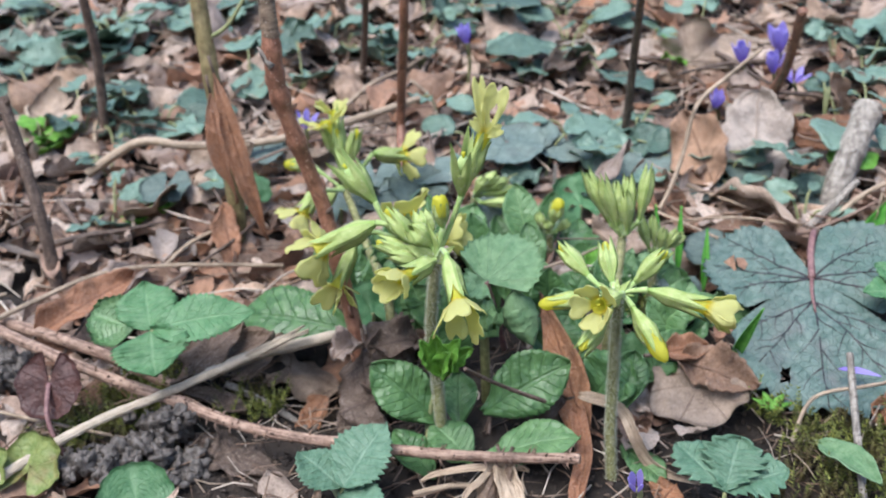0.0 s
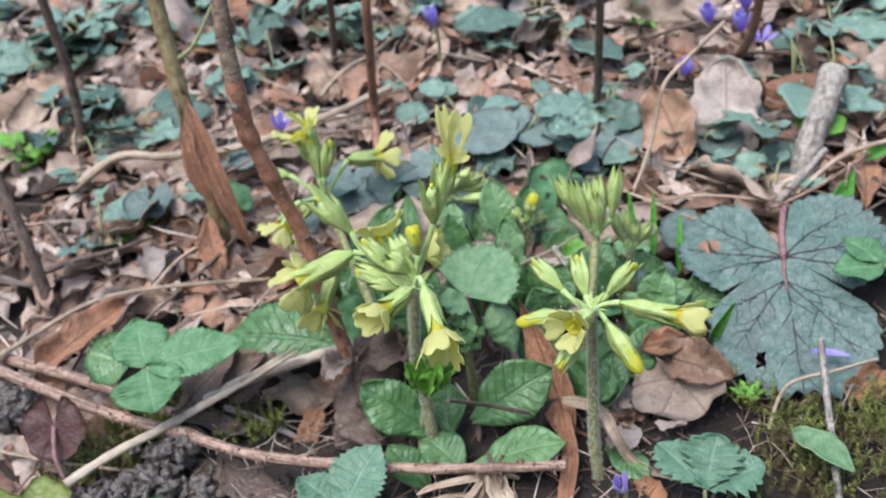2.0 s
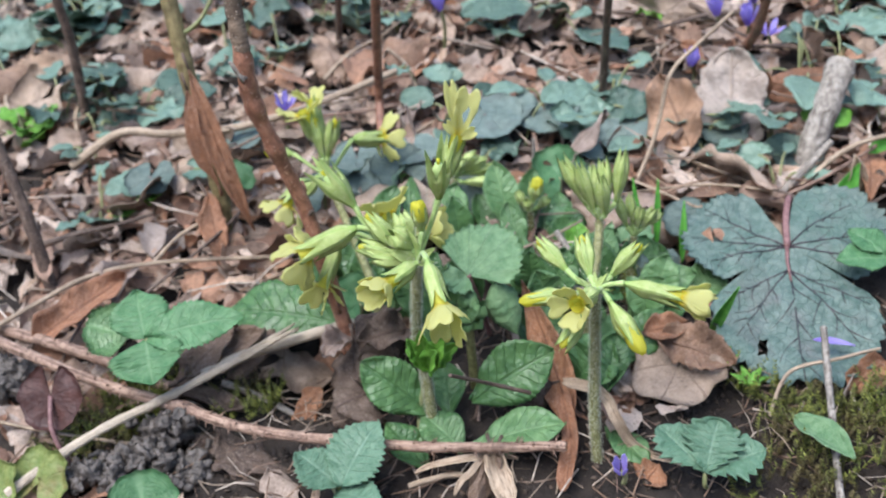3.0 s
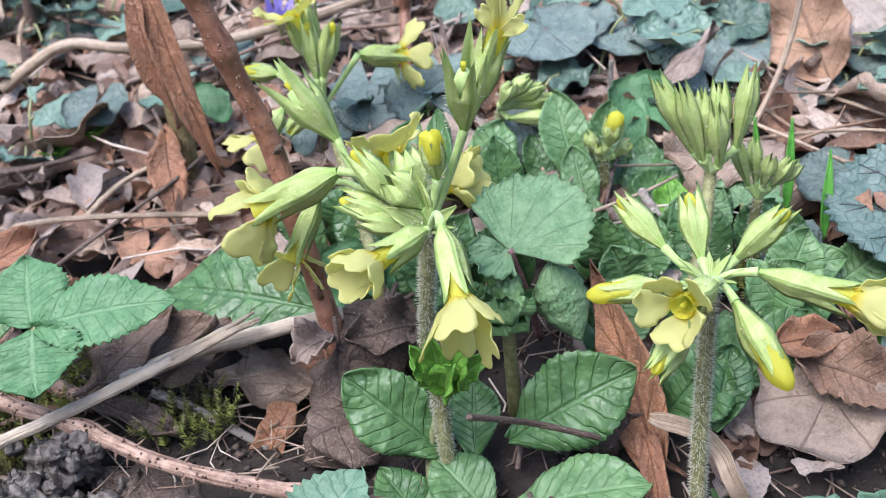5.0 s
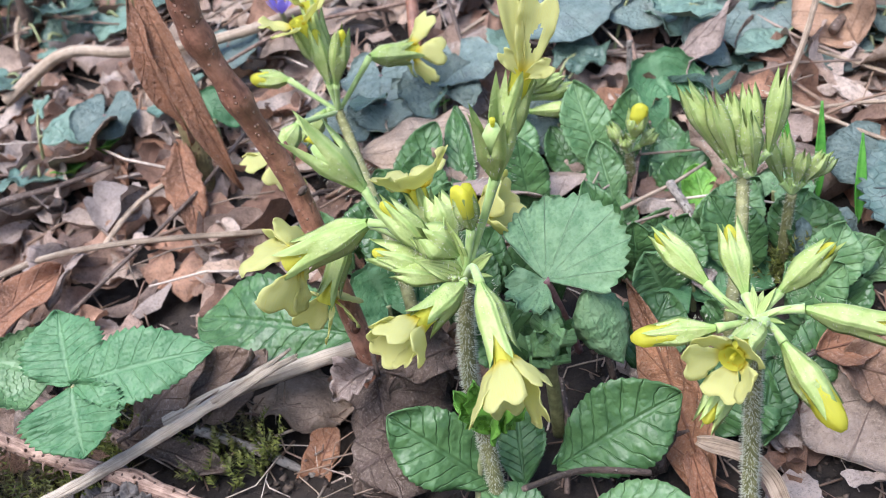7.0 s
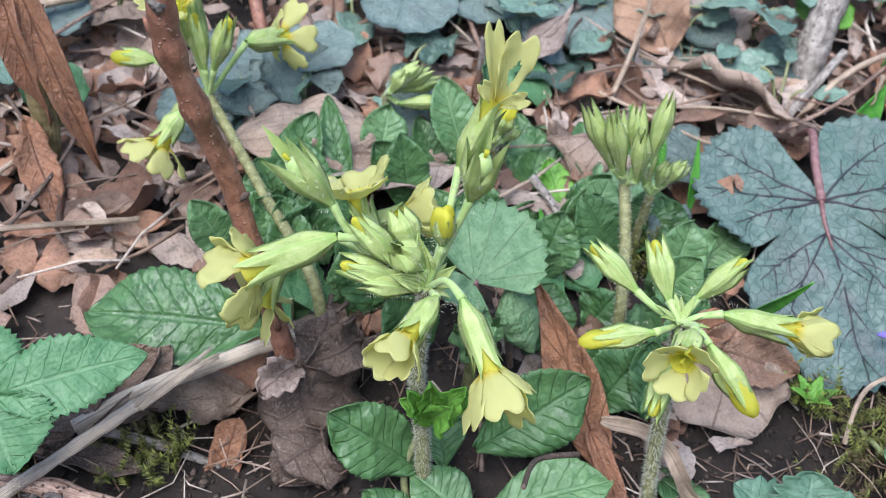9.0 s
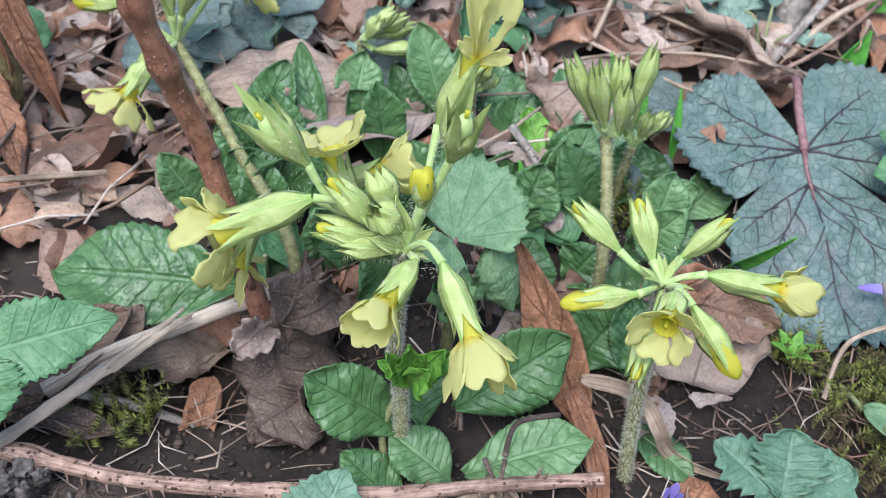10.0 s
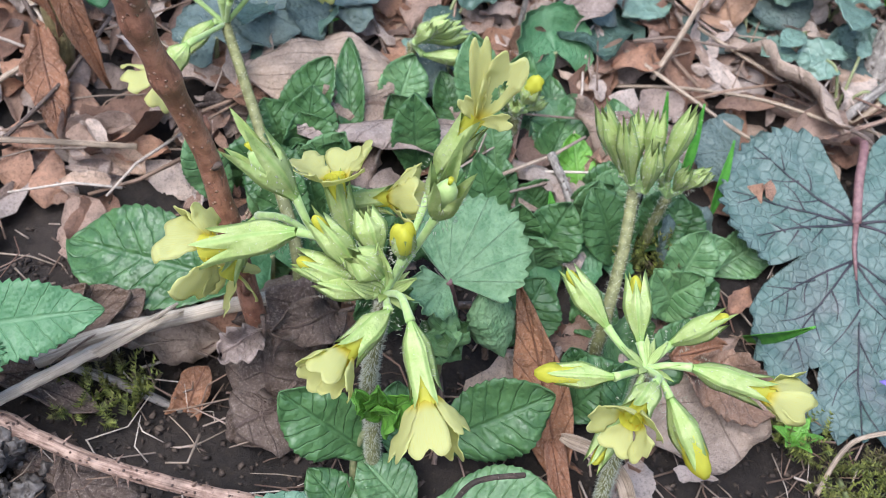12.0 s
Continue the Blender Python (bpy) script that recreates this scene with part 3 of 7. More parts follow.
def flower(plant, path, base, mouth, kind="bud", r=0.0030, petal=0.0085, spread=50, turn=0.0, seed=0, eaten=(), wide=0.80, knob=False, tips=()):
    """One flower of an umbel: its stalk along path to the calyx base, the calyx to the mouth, and what the calyx holds."""
    base, mouth = V(base), V(mouth)
    stalk = build("flower_stalk", tube(curve([*path, base], 5), lambda t: 0.00062 + 0.0003 * t ** 3, 7), STALK, plant)
    build("calyx", calyx_geo(base, mouth, r, {"green": 0.20, "ybud": 0.26, "bud": 0.30, "spent": 0.62}.get(kind, 0.34), seed, {"green": 0.85, "bud": 0.62, "ybud": 0.35}.get(kind, 0.0), {"open": 2.1, "green": 1.25, "spent": 1.3}.get(kind, 1.45)), CALYX, stalk, label="pale green ribbed calyx")
    build("calyx_hairs", fuzz([base.lerp(mouth, k / 4) for k in range(5)], r * 0.92, 110, 0.0005, seed + 3), HAIR, stalk)
    axis = (mouth - base).normalized()
    L = (mouth - base).length
    x, y, z = frame_of(base, mouth, V((0.31, 0.2, 0.93)))
    if kind == "green":
        return stalk
    if kind == "spent":
        build("seed_capsule", tube([base.lerp(mouth, 0.45), base.lerp(mouth, 0.8), base.lerp(mouth, 1.0)], lambda t: r * (0.62 - 0.35 * t * t), 10), STALK, stalk, label="pale green seed capsule")
        build("style", tube([base.lerp(mouth, 0.98), mouth + axis * 0.0016], (0.0003, 0.0005), 7), PETAL_DEEP, stalk)
        return stalk
    if kind in ("bud", "ybud"):
        out = 0.16 if kind == "bud" else (0.30 if knob else 0.5)
        a, b = base + axis * L * (0.85 if kind == "bud" else 0.6), mouth + axis * L * out
        pts = [a.lerp(b, i / 10) for i in range(11)]
        rb = r * (0.40 if kind == "bud" else (1.05 if knob else 0.80))
        geo = tube(pts, lambda t: rb * (0.9 if t < 0.4 else 0.9 * math.sqrt(max(0.02, 1 - 0.93 * ((t - 0.4) / 0.6) ** 2.6))), 15)
        vv = []
        for i, p in enumerate(geo[0]):
            k, j = i % 15, i // 15
            c = pts[j]
            vv.append(c + (p - c) * (1 + 0.12 * math.cos(2 * math.pi * k / 3 + j * 0.35) + 0.22 * noise.noise(p * 700 + V((seed, 0, 0)))))
        if knob:
            vv = [c + (p - c) * (0.62 + 0.5 * abs(math.cos(math.pi * 3 * k / 15))) + axis * rb * 0.25 * abs(math.cos(math.pi * 3 * k / 15)) * (j > 7) for k, j, c, p in ((i % 15, i // 15, pts[i // 15], p) for i, p in enumerate(geo[0]))]
        build("furled_petals", (vv, geo[1], geo[2]), PETAL_DEEP, stalk, label="closed yellow petals")
        return stalk
    throat = mouth + axis * 0.0015
    neck = tube([base.lerp(mouth, 0.55), mouth, throat, throat + axis * 0.0012], lambda t: r * (0.55 + 0.25 * t * t), 14)
    build("corolla_tube", (neck[0], neck[1][:-2], neck[2]), PETAL_DEEP, stalk, label="yellow flower tube")
    for i in range(5):
        if i in eaten:
            continue
        a = radians(72 * i + turn)
        out = x * math.cos(a) + z * math.sin(a)
        sp = radians(spread + 10 * math.sin(seed + i * 2.4))
        d = axis * math.cos(sp) + out * math.sin(sp)
        p0 = throat + out * r * 0.62
        geo = blade(p0, p0 + d * petal * (1 + 0.08 * math.sin(seed * 2 + i * 1.7)), petal * wide, "petal", axis * math.sin(sp) - out * math.cos(sp), nv=9, nu=10, cup=0.16, bend=-0.28, ruffle=0.16, seed=seed + i, notch=0.15, thick=0.00012)
        build("petal", geo, PETAL, stalk)
    for i, tip in enumerate(tips):
        d = V(tip) - throat
        out = d - axis * d.dot(axis)
        out.normalize()
        p0 = throat + out * r * 0.5
        e = V(tip) - p0
        geo = blade(p0, tip, e.length * wide, "petal", axis - e.normalized() * axis.dot(e.normalized()) - out * 0.001, nv=12, nu=12, cup=0.14, bend=-0.3, ruffle=0.14, seed=seed + i, notch=0.17, thick=0.00012)
        build("petal", geo, PETAL, stalk)
    build("stigma", tube([throat - axis * 0.0005, throat + axis * 0.0012], (0.0003, 0.0004), 7), PETAL_DEEP, stalk)
    return stalk


def hairy_stem(plant, pts, r0, r1, hairs=700, seed=1, mat=STEM):
    line = curve(pts, 8)
    st = build("stem", tube(line, (r0, r1), 12, 0.06), mat, plant, label="green stem with short pale hairs")
    if hairs:
        build("stem_hairs", fuzz(line, (r0 + r1) / 2, int(hairs * 1.3), 0.0010, seed), HAIR, st)
    return st


def bracts(plant, node, count=6, size=0.0055, seed=0):
    rr = random.Random(seed)
    for i in range(count):
        a = 6.283 * i / count + rr.random()
        d = V((math.cos(a), math.sin(a), rr.uniform(0.1, 0.9))).normalized()
        build("bract", blade(V(node), V(node) + d * size, 0.0016, "lance", V((0, 0, 1)) - d * 0.3, nv=6, nu=4, bend=0.5), CALYX, plant)


def primula_leaf(plant, base, tip, width, up=UP, bend=0.5, cup=0.15, mat=PRIM, seed=0.0, puff=0.031):
    return build("leaf", blade(base, tip, width, "primula", up, 16, 0.07, 64, 12, cup, bend, 0.22, puff, 9, seed), mat, plant, label="wrinkled green primula leaf")


FRONT = V((0, -0.75, 0.66))
# the front plant, with open flowers hanging from a crowded umbel
mb, mn = V((-0.0080, 0.0165, 0.0000)), V((-0.0092, 0.0203, 0.0500))
plant = thing("oxlip", mb, "oxlip with pale yellow flowers hanging from a hairy stem", "flower", "oxlips")
hairy_stem(plant, [mb - V((0, 0, 0.006)), (-0.0092, 0.0172, 0.0160), (-0.0106, 0.0180, 0.0302), mn], 0.0016, 0.0013, 3200, 3)
bracts(plant, mn, 7, 0.006, 5)
NO_RING = (0, 1, 2, 3, 4)
flower(plant, [mn, (-0.0190, 0.0232, 0.0582)], (-0.0254, 0.0239, 0.0598), (-0.0396, 0.0258, 0.0524), "open", 0.0034, 0, 0, 0, 1, NO_RING, 1.32, tips=((-0.0508, 0.0275, 0.0520), (-0.0440, 0.0200, 0.0432), (-0.0465, 0.0345, 0.0480), (-0.0432, 0.0330, 0.0556), (-0.0420, 0.0285, 0.0420)))
flower(plant, [mn, (-0.0262, 0.0308, 0.0548)], (-0.0345, 0.0385, 0.0485), (-0.0386, 0.0337, 0.0397), "open", 0.0023, 0, 0, 0, 2, NO_RING, 0.70, tips=((-0.0459, 0.0338, 0.0306), (-0.0345, 0.0340, 0.0308), (-0.0402, 0.0292, 0.0300), (-0.0365, 0.0410, 0.0330), (-0.0445, 0.0405, 0.0335)))
flower(plant, [mn], (-0.0084, 0.0137, 0.0530), (-0.0139, 0.0056, 0.0520), "open", 0.0027, 0.0080, 22, 20, 3, (), 0.74)
flower(plant, [mn, (-0.0066, 0.0150, 0.0556)], (-0.0046, 0.0090, 0.0562), (-0.0012, 0.0010, 0.0490), "open", 0.0027, 0, 0, 0, 4, NO_RING, 0.62, tips=((-0.0056, -0.0105, 0.0427), (0.0004, -0.0122, 0.0478), (0.0056, -0.0070, 0.0398), (0.0064, -0.0060, 0.0470), (-0.0010, -0.0030, 0.0380)))
flower(plant, [mn, (-0.0212, 0.0252, 0.0566)], (-0.0262, 0.0277, 0.0645), (-0.0335, 0.0283, 0.0735), "spent", 0.0040, 0, 0, 0, 5)
torn = flower(plant, [mn, (-0.0054, 0.0265, 0.0590)], (-0.0024, 0.0330, 0.0680), (0.0024, 0.0330, 0.0802), "open", 0.0028, 0, 0, 0, 6, NO_RING)
tm = V((0.0032, 0.0320, 0.0828))
for tip, w, hole in (((0.0017, 0.0326, 0.0980), 0.0036, 0), ((0.0077, 0.0320, 0.0958), 0.0064, 1), ((0.0000, 0.0312, 0.0868), 0.0026, 0), ((0.0086, 0.0290, 0.0846), 0.0030, 0)):
    vv, ff, uu = blade(tm - V((0, 0, 0.0015)), tip, w, "petal", V((0.1, -0.9, 0.3)), nv=16, nu=14, cup=0.25, bend=0.25, ruffle=0.25, seed=w * 900, notch=0.15, thick=0.00012)
    if hole:
        ff = [q for q in ff if len(q) == 4 and (sum(uu[k][0] for k in q) / 4 - 0.58) ** 2 * 1.6 + (sum(uu[k][1] for k in q) / 4 - 0.50) ** 2 > 0.026]
    build("petal", (vv, ff, uu), PETAL, torn, label="torn pale yellow petal" if hole else "")
flower(plant, [mn, (-0.0055, 0.0215, 0.0590)], (-0.0020, 0.0220, 0.0682), (-0.0008, 0.0180, 0.0795), "spent", 0.0036, 0, 0, 0, 7)
flower(plant, [mn], (-0.0068, 0.0198, 0.0600), (-0.0071, 0.0184, 0.0668), "ybud", 0.0023, 0, 0, 0, 8, knob=True)
fm = V((-0.0200, 0.0418, 0.0545))
flower(plant, [mn], fm + V((0.003, -0.004, -0.010)), fm, "open", 0.0026, 0.0085, 58, 0, 9, (), 0.95)
fm = V((-0.0114, 0.0490, 0.0462))
flower(plant, [mn], fm + V((-0.008, 0.001, -0.003)), fm, "open", 0.0026, 0.0085, 34, 25, 10, (), 0.85)
for k, (b, m, w, kind) in enumerate((((-0.0135, 0.0208, 0.0512), (-0.0235, 0.0214, 0.0548), 0.0029, "bud"), ((-0.0142, 0.0215, 0.0540), (-0.0215, 0.0240, 0.0622), 0.0029, "bud"), ((-0.0100, 0.0205, 0.0545), (-0.0150, 0.0190, 0.0600), 0.0036, "green"), ((-0.0115, 0.0190, 0.0508), (-0.0205, 0.0190, 0.0525), 0.0026, "green"), ((-0.0110, 0.0250, 0.0545), (-0.0140, 0.0290, 0.0610), 0.0034, "green"))):
    flower(plant, [mn], b, m, kind, w, 0, 0, 0, 11 + k)
for k, (t, w) in enumerate((((-0.0112, 0.0208, 0.0620), 0.0036), ((-0.0190, 0.0215, 0.0598), 0.0032), ((-0.0040, 0.0205, 0.0545), 0.0022), ((-0.0240, 0.0200, 0.0550), 0.0036), ((-0.0165, 0.0170, 0.0560), 0.0034))):
    build("bract", blade(mn, t, w, "lance", FRONT, nv=12, nu=6, cup=0.5, bend=0.4, ruffle=0.3, seed=k), CALYX, plant)
primula_leaf(plant, (-0.0091, 0.0180, 0.0036), (-0.0278, 0.0195, 0.0198), 0.0152, FRONT, 0.5, 0.2, PRIM, 1.0)
primula_leaf(plant, (0.0030, 0.0200, 0.0060), (0.0266, 0.0250, 0.0195), 0.0175, FRONT, 0.6, 0.18, PRIM, 2.0)
primula_leaf(plant, (-0.0035, 0.0189, 0.0024), (-0.0047, 0.0294, 0.0136), 0.0105, FRONT, 0.3, 0.3, PRIM, 3.0)
primula_leaf(plant, (0.0010, 0.0080, -0.0030), (-0.0110, 0.0165, 0.0040), 0.0125, UP, 0.4, 0.15, PRIM_PALE, 4.0)
primula_leaf(plant, (0.0040, 0.0094, -0.0028), (0.0298, 0.0094, 0.0054), 0.0150, UP, 0.5, 0.1, PRIM_PALE, 5.0)
primula_leaf(plant, (-0.0400, 0.0500, 0.0165), (-0.0790, 0.0575, 0.0175), 0.0225, V((-0.05, -0.62, 0.78)), 0.5, 0.1, PRIM, 6.0)
primula_leaf(plant, (-0.0089, 0.0046, -0.0065), (-0.0213, 0.0133, 0.0030), 0.0110, UP, 0.4, 0.1, PRIM, 7.0)

# the side plant, a star of buds and half-open flowers
rb, rn = V((0.0388, 0.0070, -0.0060)), V((0.0387, 0.0138, 0.0437))
plant = thing("oxlip", rb, "oxlip with a star of half-open yellow flowers and buds", "flower", "oxlips")
hairy_stem(plant, [rb - V((0, 0, 0.006)), (0.0377, 0.0092, 0.0070), (0.0382, 0.0118, 0.0260), rn], 0.0015, 0.0012, 3000, 4)
bracts(plant, rn, 8, 0.0065, 6)
flower(plant, [rn, (0.0345, 0.0165, 0.0455)], (0.0314, 0.0198, 0.0472), (0.0245, 0.0264, 0.0522), "bud", 0.0027, 0, 0, 0, 21)
flower(plant, [rn], (0.0375, 0.0180, 0.0460), (0.0357, 0.0250, 0.0535), "bud", 0.0027, 0, 0, 0, 22)
flower(plant, [rn], (0.0430, 0.0180, 0.0462), (0.0500, 0.0180, 0.0540), "bud", 0.0026, 0, 0, 0, 23)
flower(plant, [rn], (0.0323, 0.0100, 0.0452), (0.0232, 0.0112, 0.0432), "ybud", 0.0025, 0, 0, 0, 24)
flower(plant, [rn, (0.0400, 0.0100, 0.0464)], (0.0390, 0.0080, 0.0470), (0.0350, 0.0012, 0.0474), "open", 0.0026, 0.0068, 44, 52, 25, (), 0.90)
flower(plant, [rn], (0.0362, 0.0085, 0.0405), (0.0305, -0.0010, 0.0368), "bud", 0.0027, 0, 0, 0, 26)
flower(plant, [rn, (0.0408, 0.0100, 0.0452)], (0.0424, 0.0076, 0.0438), (0.0478, 0.0016, 0.0368), "ybud", 0.0029, 0, 0, 0, 27)
flower(plant, [rn, (0.0420, 0.0130, 0.0460)], (0.0462, 0.0126, 0.0466), (0.0590, 0.0121, 0.0428), "open", 0.0026, 0.0088, 17, 15, 28)
primula_leaf(plant, (0.0413, 0.0268, 0.0053), (0.0449, 0.0379, 0.0173), 0.0105, FRONT, 0.5, 0.3, PRIM, 8.0)
primula_leaf(plant, (0.0409, 0.0178, -0.0012), (0.0519, 0.0039, -0.0043), 0.0095, UP, 0.4, 0.2, PRIM_PALE, 9.0)
primula_leaf(plant, (0.0477, 0.0376, 0.0084), (0.0601, 0.0486, 0.0192), 0.0120, FRONT, 0.5, 0.2, PRIM, 10.0)
primula_leaf(plant, (0.0357, 0.0347, 0.0074), (0.0312, 0.0389, 0.0181), 0.0100, FRONT, 0.4, 0.2, PRIM, 10.5)

# a tall plant behind, with loose open flowers
an = V((-0.0523, 0.1064, 0.0441))
ab = V((-0.0275, 0.0500, 0.0075))
plant = thing("oxlip", ab, "tall oxlip with loose open pale yellow flowers", "flower", "oxlips")
hairy_stem(plant, [ab - V((0, 0, 0.005)), (-0.0290, 0.0540, 0.0250), (-0.0400, 0.0800, 0.0330), an], 0.0015, 0.0012, 400, 7)
flower(plant, [an], (-0.0428, 0.1097, 0.0566), (-0.0353, 0.1176, 0.0539), "open", 0.0030, 0.0085, 55, 15, 31)
flower(plant, [an], (-0.0575, 0.0897, 0.0493), (-0.0616, 0.0876, 0.0436), "open", 0.0028, 0.0085, 48, 40, 32)
flower(plant, [an], (-0.0646, 0.1104, 0.0519), (-0.0718, 0.1121, 0.0519), "ybud", 0.0026, 0, 0, 0, 33)
flower(plant, [an], (-0.0550, 0.1084, 0.0560), (-0.0574, 0.1071, 0.0658), "open", 0.0028, 0.0090, 62, 70, 34, (4,))
flower(plant, [an], (-0.0533, 0.1071, 0.0553), (-0.0553, 0.1106, 0.0688), "open", 0.0026, 0.0070, 50, 10, 35, (1, 2))
for k, (b, m) in enumerate((((-0.0504, 0.1028, 0.0531), (-0.0464, 0.1008, 0.0653)), ((-0.0527, 0.1045, 0.0523), (-0.0540, 0.1061, 0.0641)), ((-0.0548, 0.1048, 0.0455), (-0.0605, 0.1027, 0.0394)))):
    flower(plant, [an], b, m, "bud", 0.0027, 0, 0, 0, 36 + k)

for k in range(13):
    x, y = rnd.uniform(-0.048, -0.008), rnd.uniform(0.058, 0.092)
    b = V((x, y, ground_z(x, y) + 0.002))
    primula_leaf(plant, b, b + V((rnd.uniform(-0.010, 0.010), rnd.uniform(-0.002, 0.010), rnd.uniform(0.015, 0.023))), rnd.uniform(0.010, 0.015), FRONT, rnd.uniform(0.3, 0.8), 0.3, PRIM_PALE if k % 3 == 0 else PRIM, 60.0 + k)

# plants behind, still in bud
dn = V((-0.0084, 0.1114, 0.0408))
db = V((0.0002, 0.0978, 0.0208))
plant = thing("oxlip", db, "oxlip with a drooping cluster of closed green buds", "flower", "oxlips")
hairy_stem(plant, [db, (-0.0068, 0.1088, 0.0302), dn], 0.0013, 0.0011, 300, 8)
for k, (px, py, qx, qy) in enumerate(((0.003, 0.001, 0.013, 0.0025), (0.003, 0.003, 0.011, 0.006), (0.002, 0.004, 0.008, 0.0085), (0.003, -0.001, 0.014, -0.001), (0.001, 0.003, 0.004, 0.008))):
    flower(plant, [dn], dn + V((px, -0.001 * k, py)), dn + V((qx, -0.0015 * k + 0.002, qy)), "green", 0.0023, 0, 0, 0, 41 + k)
for k in range(10):
    x, y = rnd.uniform(-0.012, 0.020), rnd.uniform(0.062, 0.104)
    b = V((x, y, ground_z(x, y) + 0.002))
    primula_leaf(plant, b, b + V((rnd.uniform(-0.010, 0.010), rnd.uniform(-0.003, 0.010), rnd.uniform(0.014, 0.022))), rnd.uniform(0.009, 0.014), FRONT, rnd.uniform(0.3, 0.8), 0.3, PRIM_PALE if k % 3 == 0 else PRIM, 80.0 + k)
bn = V((0.0411, 0.0625, 0.0434))
bb = V((0.0369, 0.0404, 0.0263))
plant = thing("oxlip", bb, "oxlip with an upright cluster of closed pale buds", "flower", "oxlips")
hairy_stem(plant, [bb - V((0, 0, 0.012)), bb, bb.lerp(bn, 0.5) + V((0.0006, 0, 0)), bn], 0.0014, 0.0013, 500, 9)
for k, (b, m) in enumerate((((0.0376, 0.0624, 0.0481), (0.0323, 0.0629, 0.0614)), ((0.0395, 0.0604, 0.0473), (0.0361, 0.0601, 0.0609)), ((0.0406, 0.0650, 0.0464), (0.0395, 0.0671, 0.0573)), ((0.0437, 0.0639, 0.0481), (0.0426, 0.0654, 0.0597)), ((0.0460, 0.0628, 0.0489), (0.0475, 0.0635, 0.0626)), ((0.0426, 0.0592, 0.0464), (0.0416, 0.0583, 0.0576)))):
    m = V(b) + (V(m) - V(b)) * 1.08 + V(((m[0] - bn.x) * 0.12, (m[1] - bn.y) * 0.12, 0))
    flower(plant, [bn], b, m, "green", 0.0026, 0, 0, 0, 51 + k)
for k in range(12):
    x, y = rnd.uniform(0.018, 0.062), rnd.uniform(0.046, 0.085)
    b = V((x, y, ground_z(x, y) + 0.002))
    primula_leaf(plant, b, b + V((rnd.uniform(-0.010, 0.010), rnd.uniform(-0.004, 0.008), rnd.uniform(0.010, 0.018))), rnd.uniform(0.009, 0.014), FRONT, rnd.uniform(0.3, 0.8), 0.3, PRIM_PALE if k % 2 == 0 else PRIM, 100.0 + k)
cn = V((0.0518, 0.0725, 0.0335))
cb = V((0.0500, 0.0741, 0.0143))
plant = thing("oxlip", cb, "small oxlip with whitish closed buds", "flower", "oxlips")
hairy_stem(plant, [cb - V((0, 0, 0.004)), cb.lerp(cn, 0.5), cn], 0.0013, 0.0011, 200, 10)
for k, (dx, dy, h) in enumerate(((-0.005, 0, 0.013), (0.002, -0.002, 0.010), (0.006, -0.001, 0.009), (-0.001, 0.003, 0.012), (0.008, 0.001, 0.0075))):
    flower(plant, [cn], cn + V((dx * 0.4, dy * 0.5, 0.003)), cn + V((dx, dy, h)), "green", 0.0020, 0, 0, 0, 61 + k)
en = V((0.0184, 0.0994, 0.0320))
eb = en + V((0, 0.002, -0.012))
plant = thing("oxlip", eb, "small oxlip rosette with one yellow bud opening", "flower", "oxlips")
hairy_stem(plant, [eb - V((0, 0, 0.004)), en], 0.0013, 0.0011, 150, 12)
flower(plant, [en], en + V((0.001, -0.001, 0.004)), en + V((0.0025, -0.002, 0.010)), "ybud", 0.0027, 0, 0, 0, 71)
for k, (dx, dy, h) in enumerate(((-0.004, 0, 0.007), (0.006, 0.001, 0.004), (-0.001, -0.003, 0.005))):
    flower(plant, [en], en + V((dx * 0.4, dy * 0.5, 0.001)), en + V((dx, dy, h)), "green", 0.0019, 0, 0, 0, 72 + k)
for k, (b, t, w, m) in enumerate((((0.0078, 0.1047, 0.0219), (0.0119, 0.1176, 0.0356), 0.010, PRIM), ((0.0201, 0.0979, 0.0164), (0.0234, 0.1120, 0.0273), 0.0085, PRIM), ((0.0267, 0.0945, 0.0156), (0.0319, 0.1053, 0.0266), 0.011, PRIM), ((0.0106, 0.1035, 0.0203), (0.0047, 0.1091, 0.0297), 0.010, BRIGHT), ((0.0145, 0.1065, 0.0210), (0.0080, 0.1147, 0.0338), 0.010, PRIM), ((0.0296, 0.0839, 0.0138), (0.0204, 0.0852, 0.0212), 0.012, PRIM), ((0.0353, 0.0855, 0.0146), (0.0471, 0.0890, 0.0282), 0.012, PRIM), ((-0.0196, 0.0892, 0.0210), (-0.0237, 0.1071, 0.0420), 0.007, PRIM), ((0.0298, 0.1030, 0.0198), (0.0273, 0.1167, 0.0314), 0.008, PRIM), ((-0.0273, 0.0862, 0.0208), (-0.0324, 0.0873, 0.0354), 0.013, PRIM), ((0.0536, 0.0711, 0.0155), (0.0711, 0.0727, 0.0194), 0.010, PRIM_PALE), ((-0.0288, 0.0802, 0.0198), (-0.0355, 0.0692, 0.0322), 0.013, PRIM), ((0.0165, 0.0809, 0.0138), (0.0120, 0.0921, 0.0251), 0.012, PRIM))):
    primula_leaf(plant, b, t, w, FRONT, 0.5, 0.3, m, 11.0 + k)
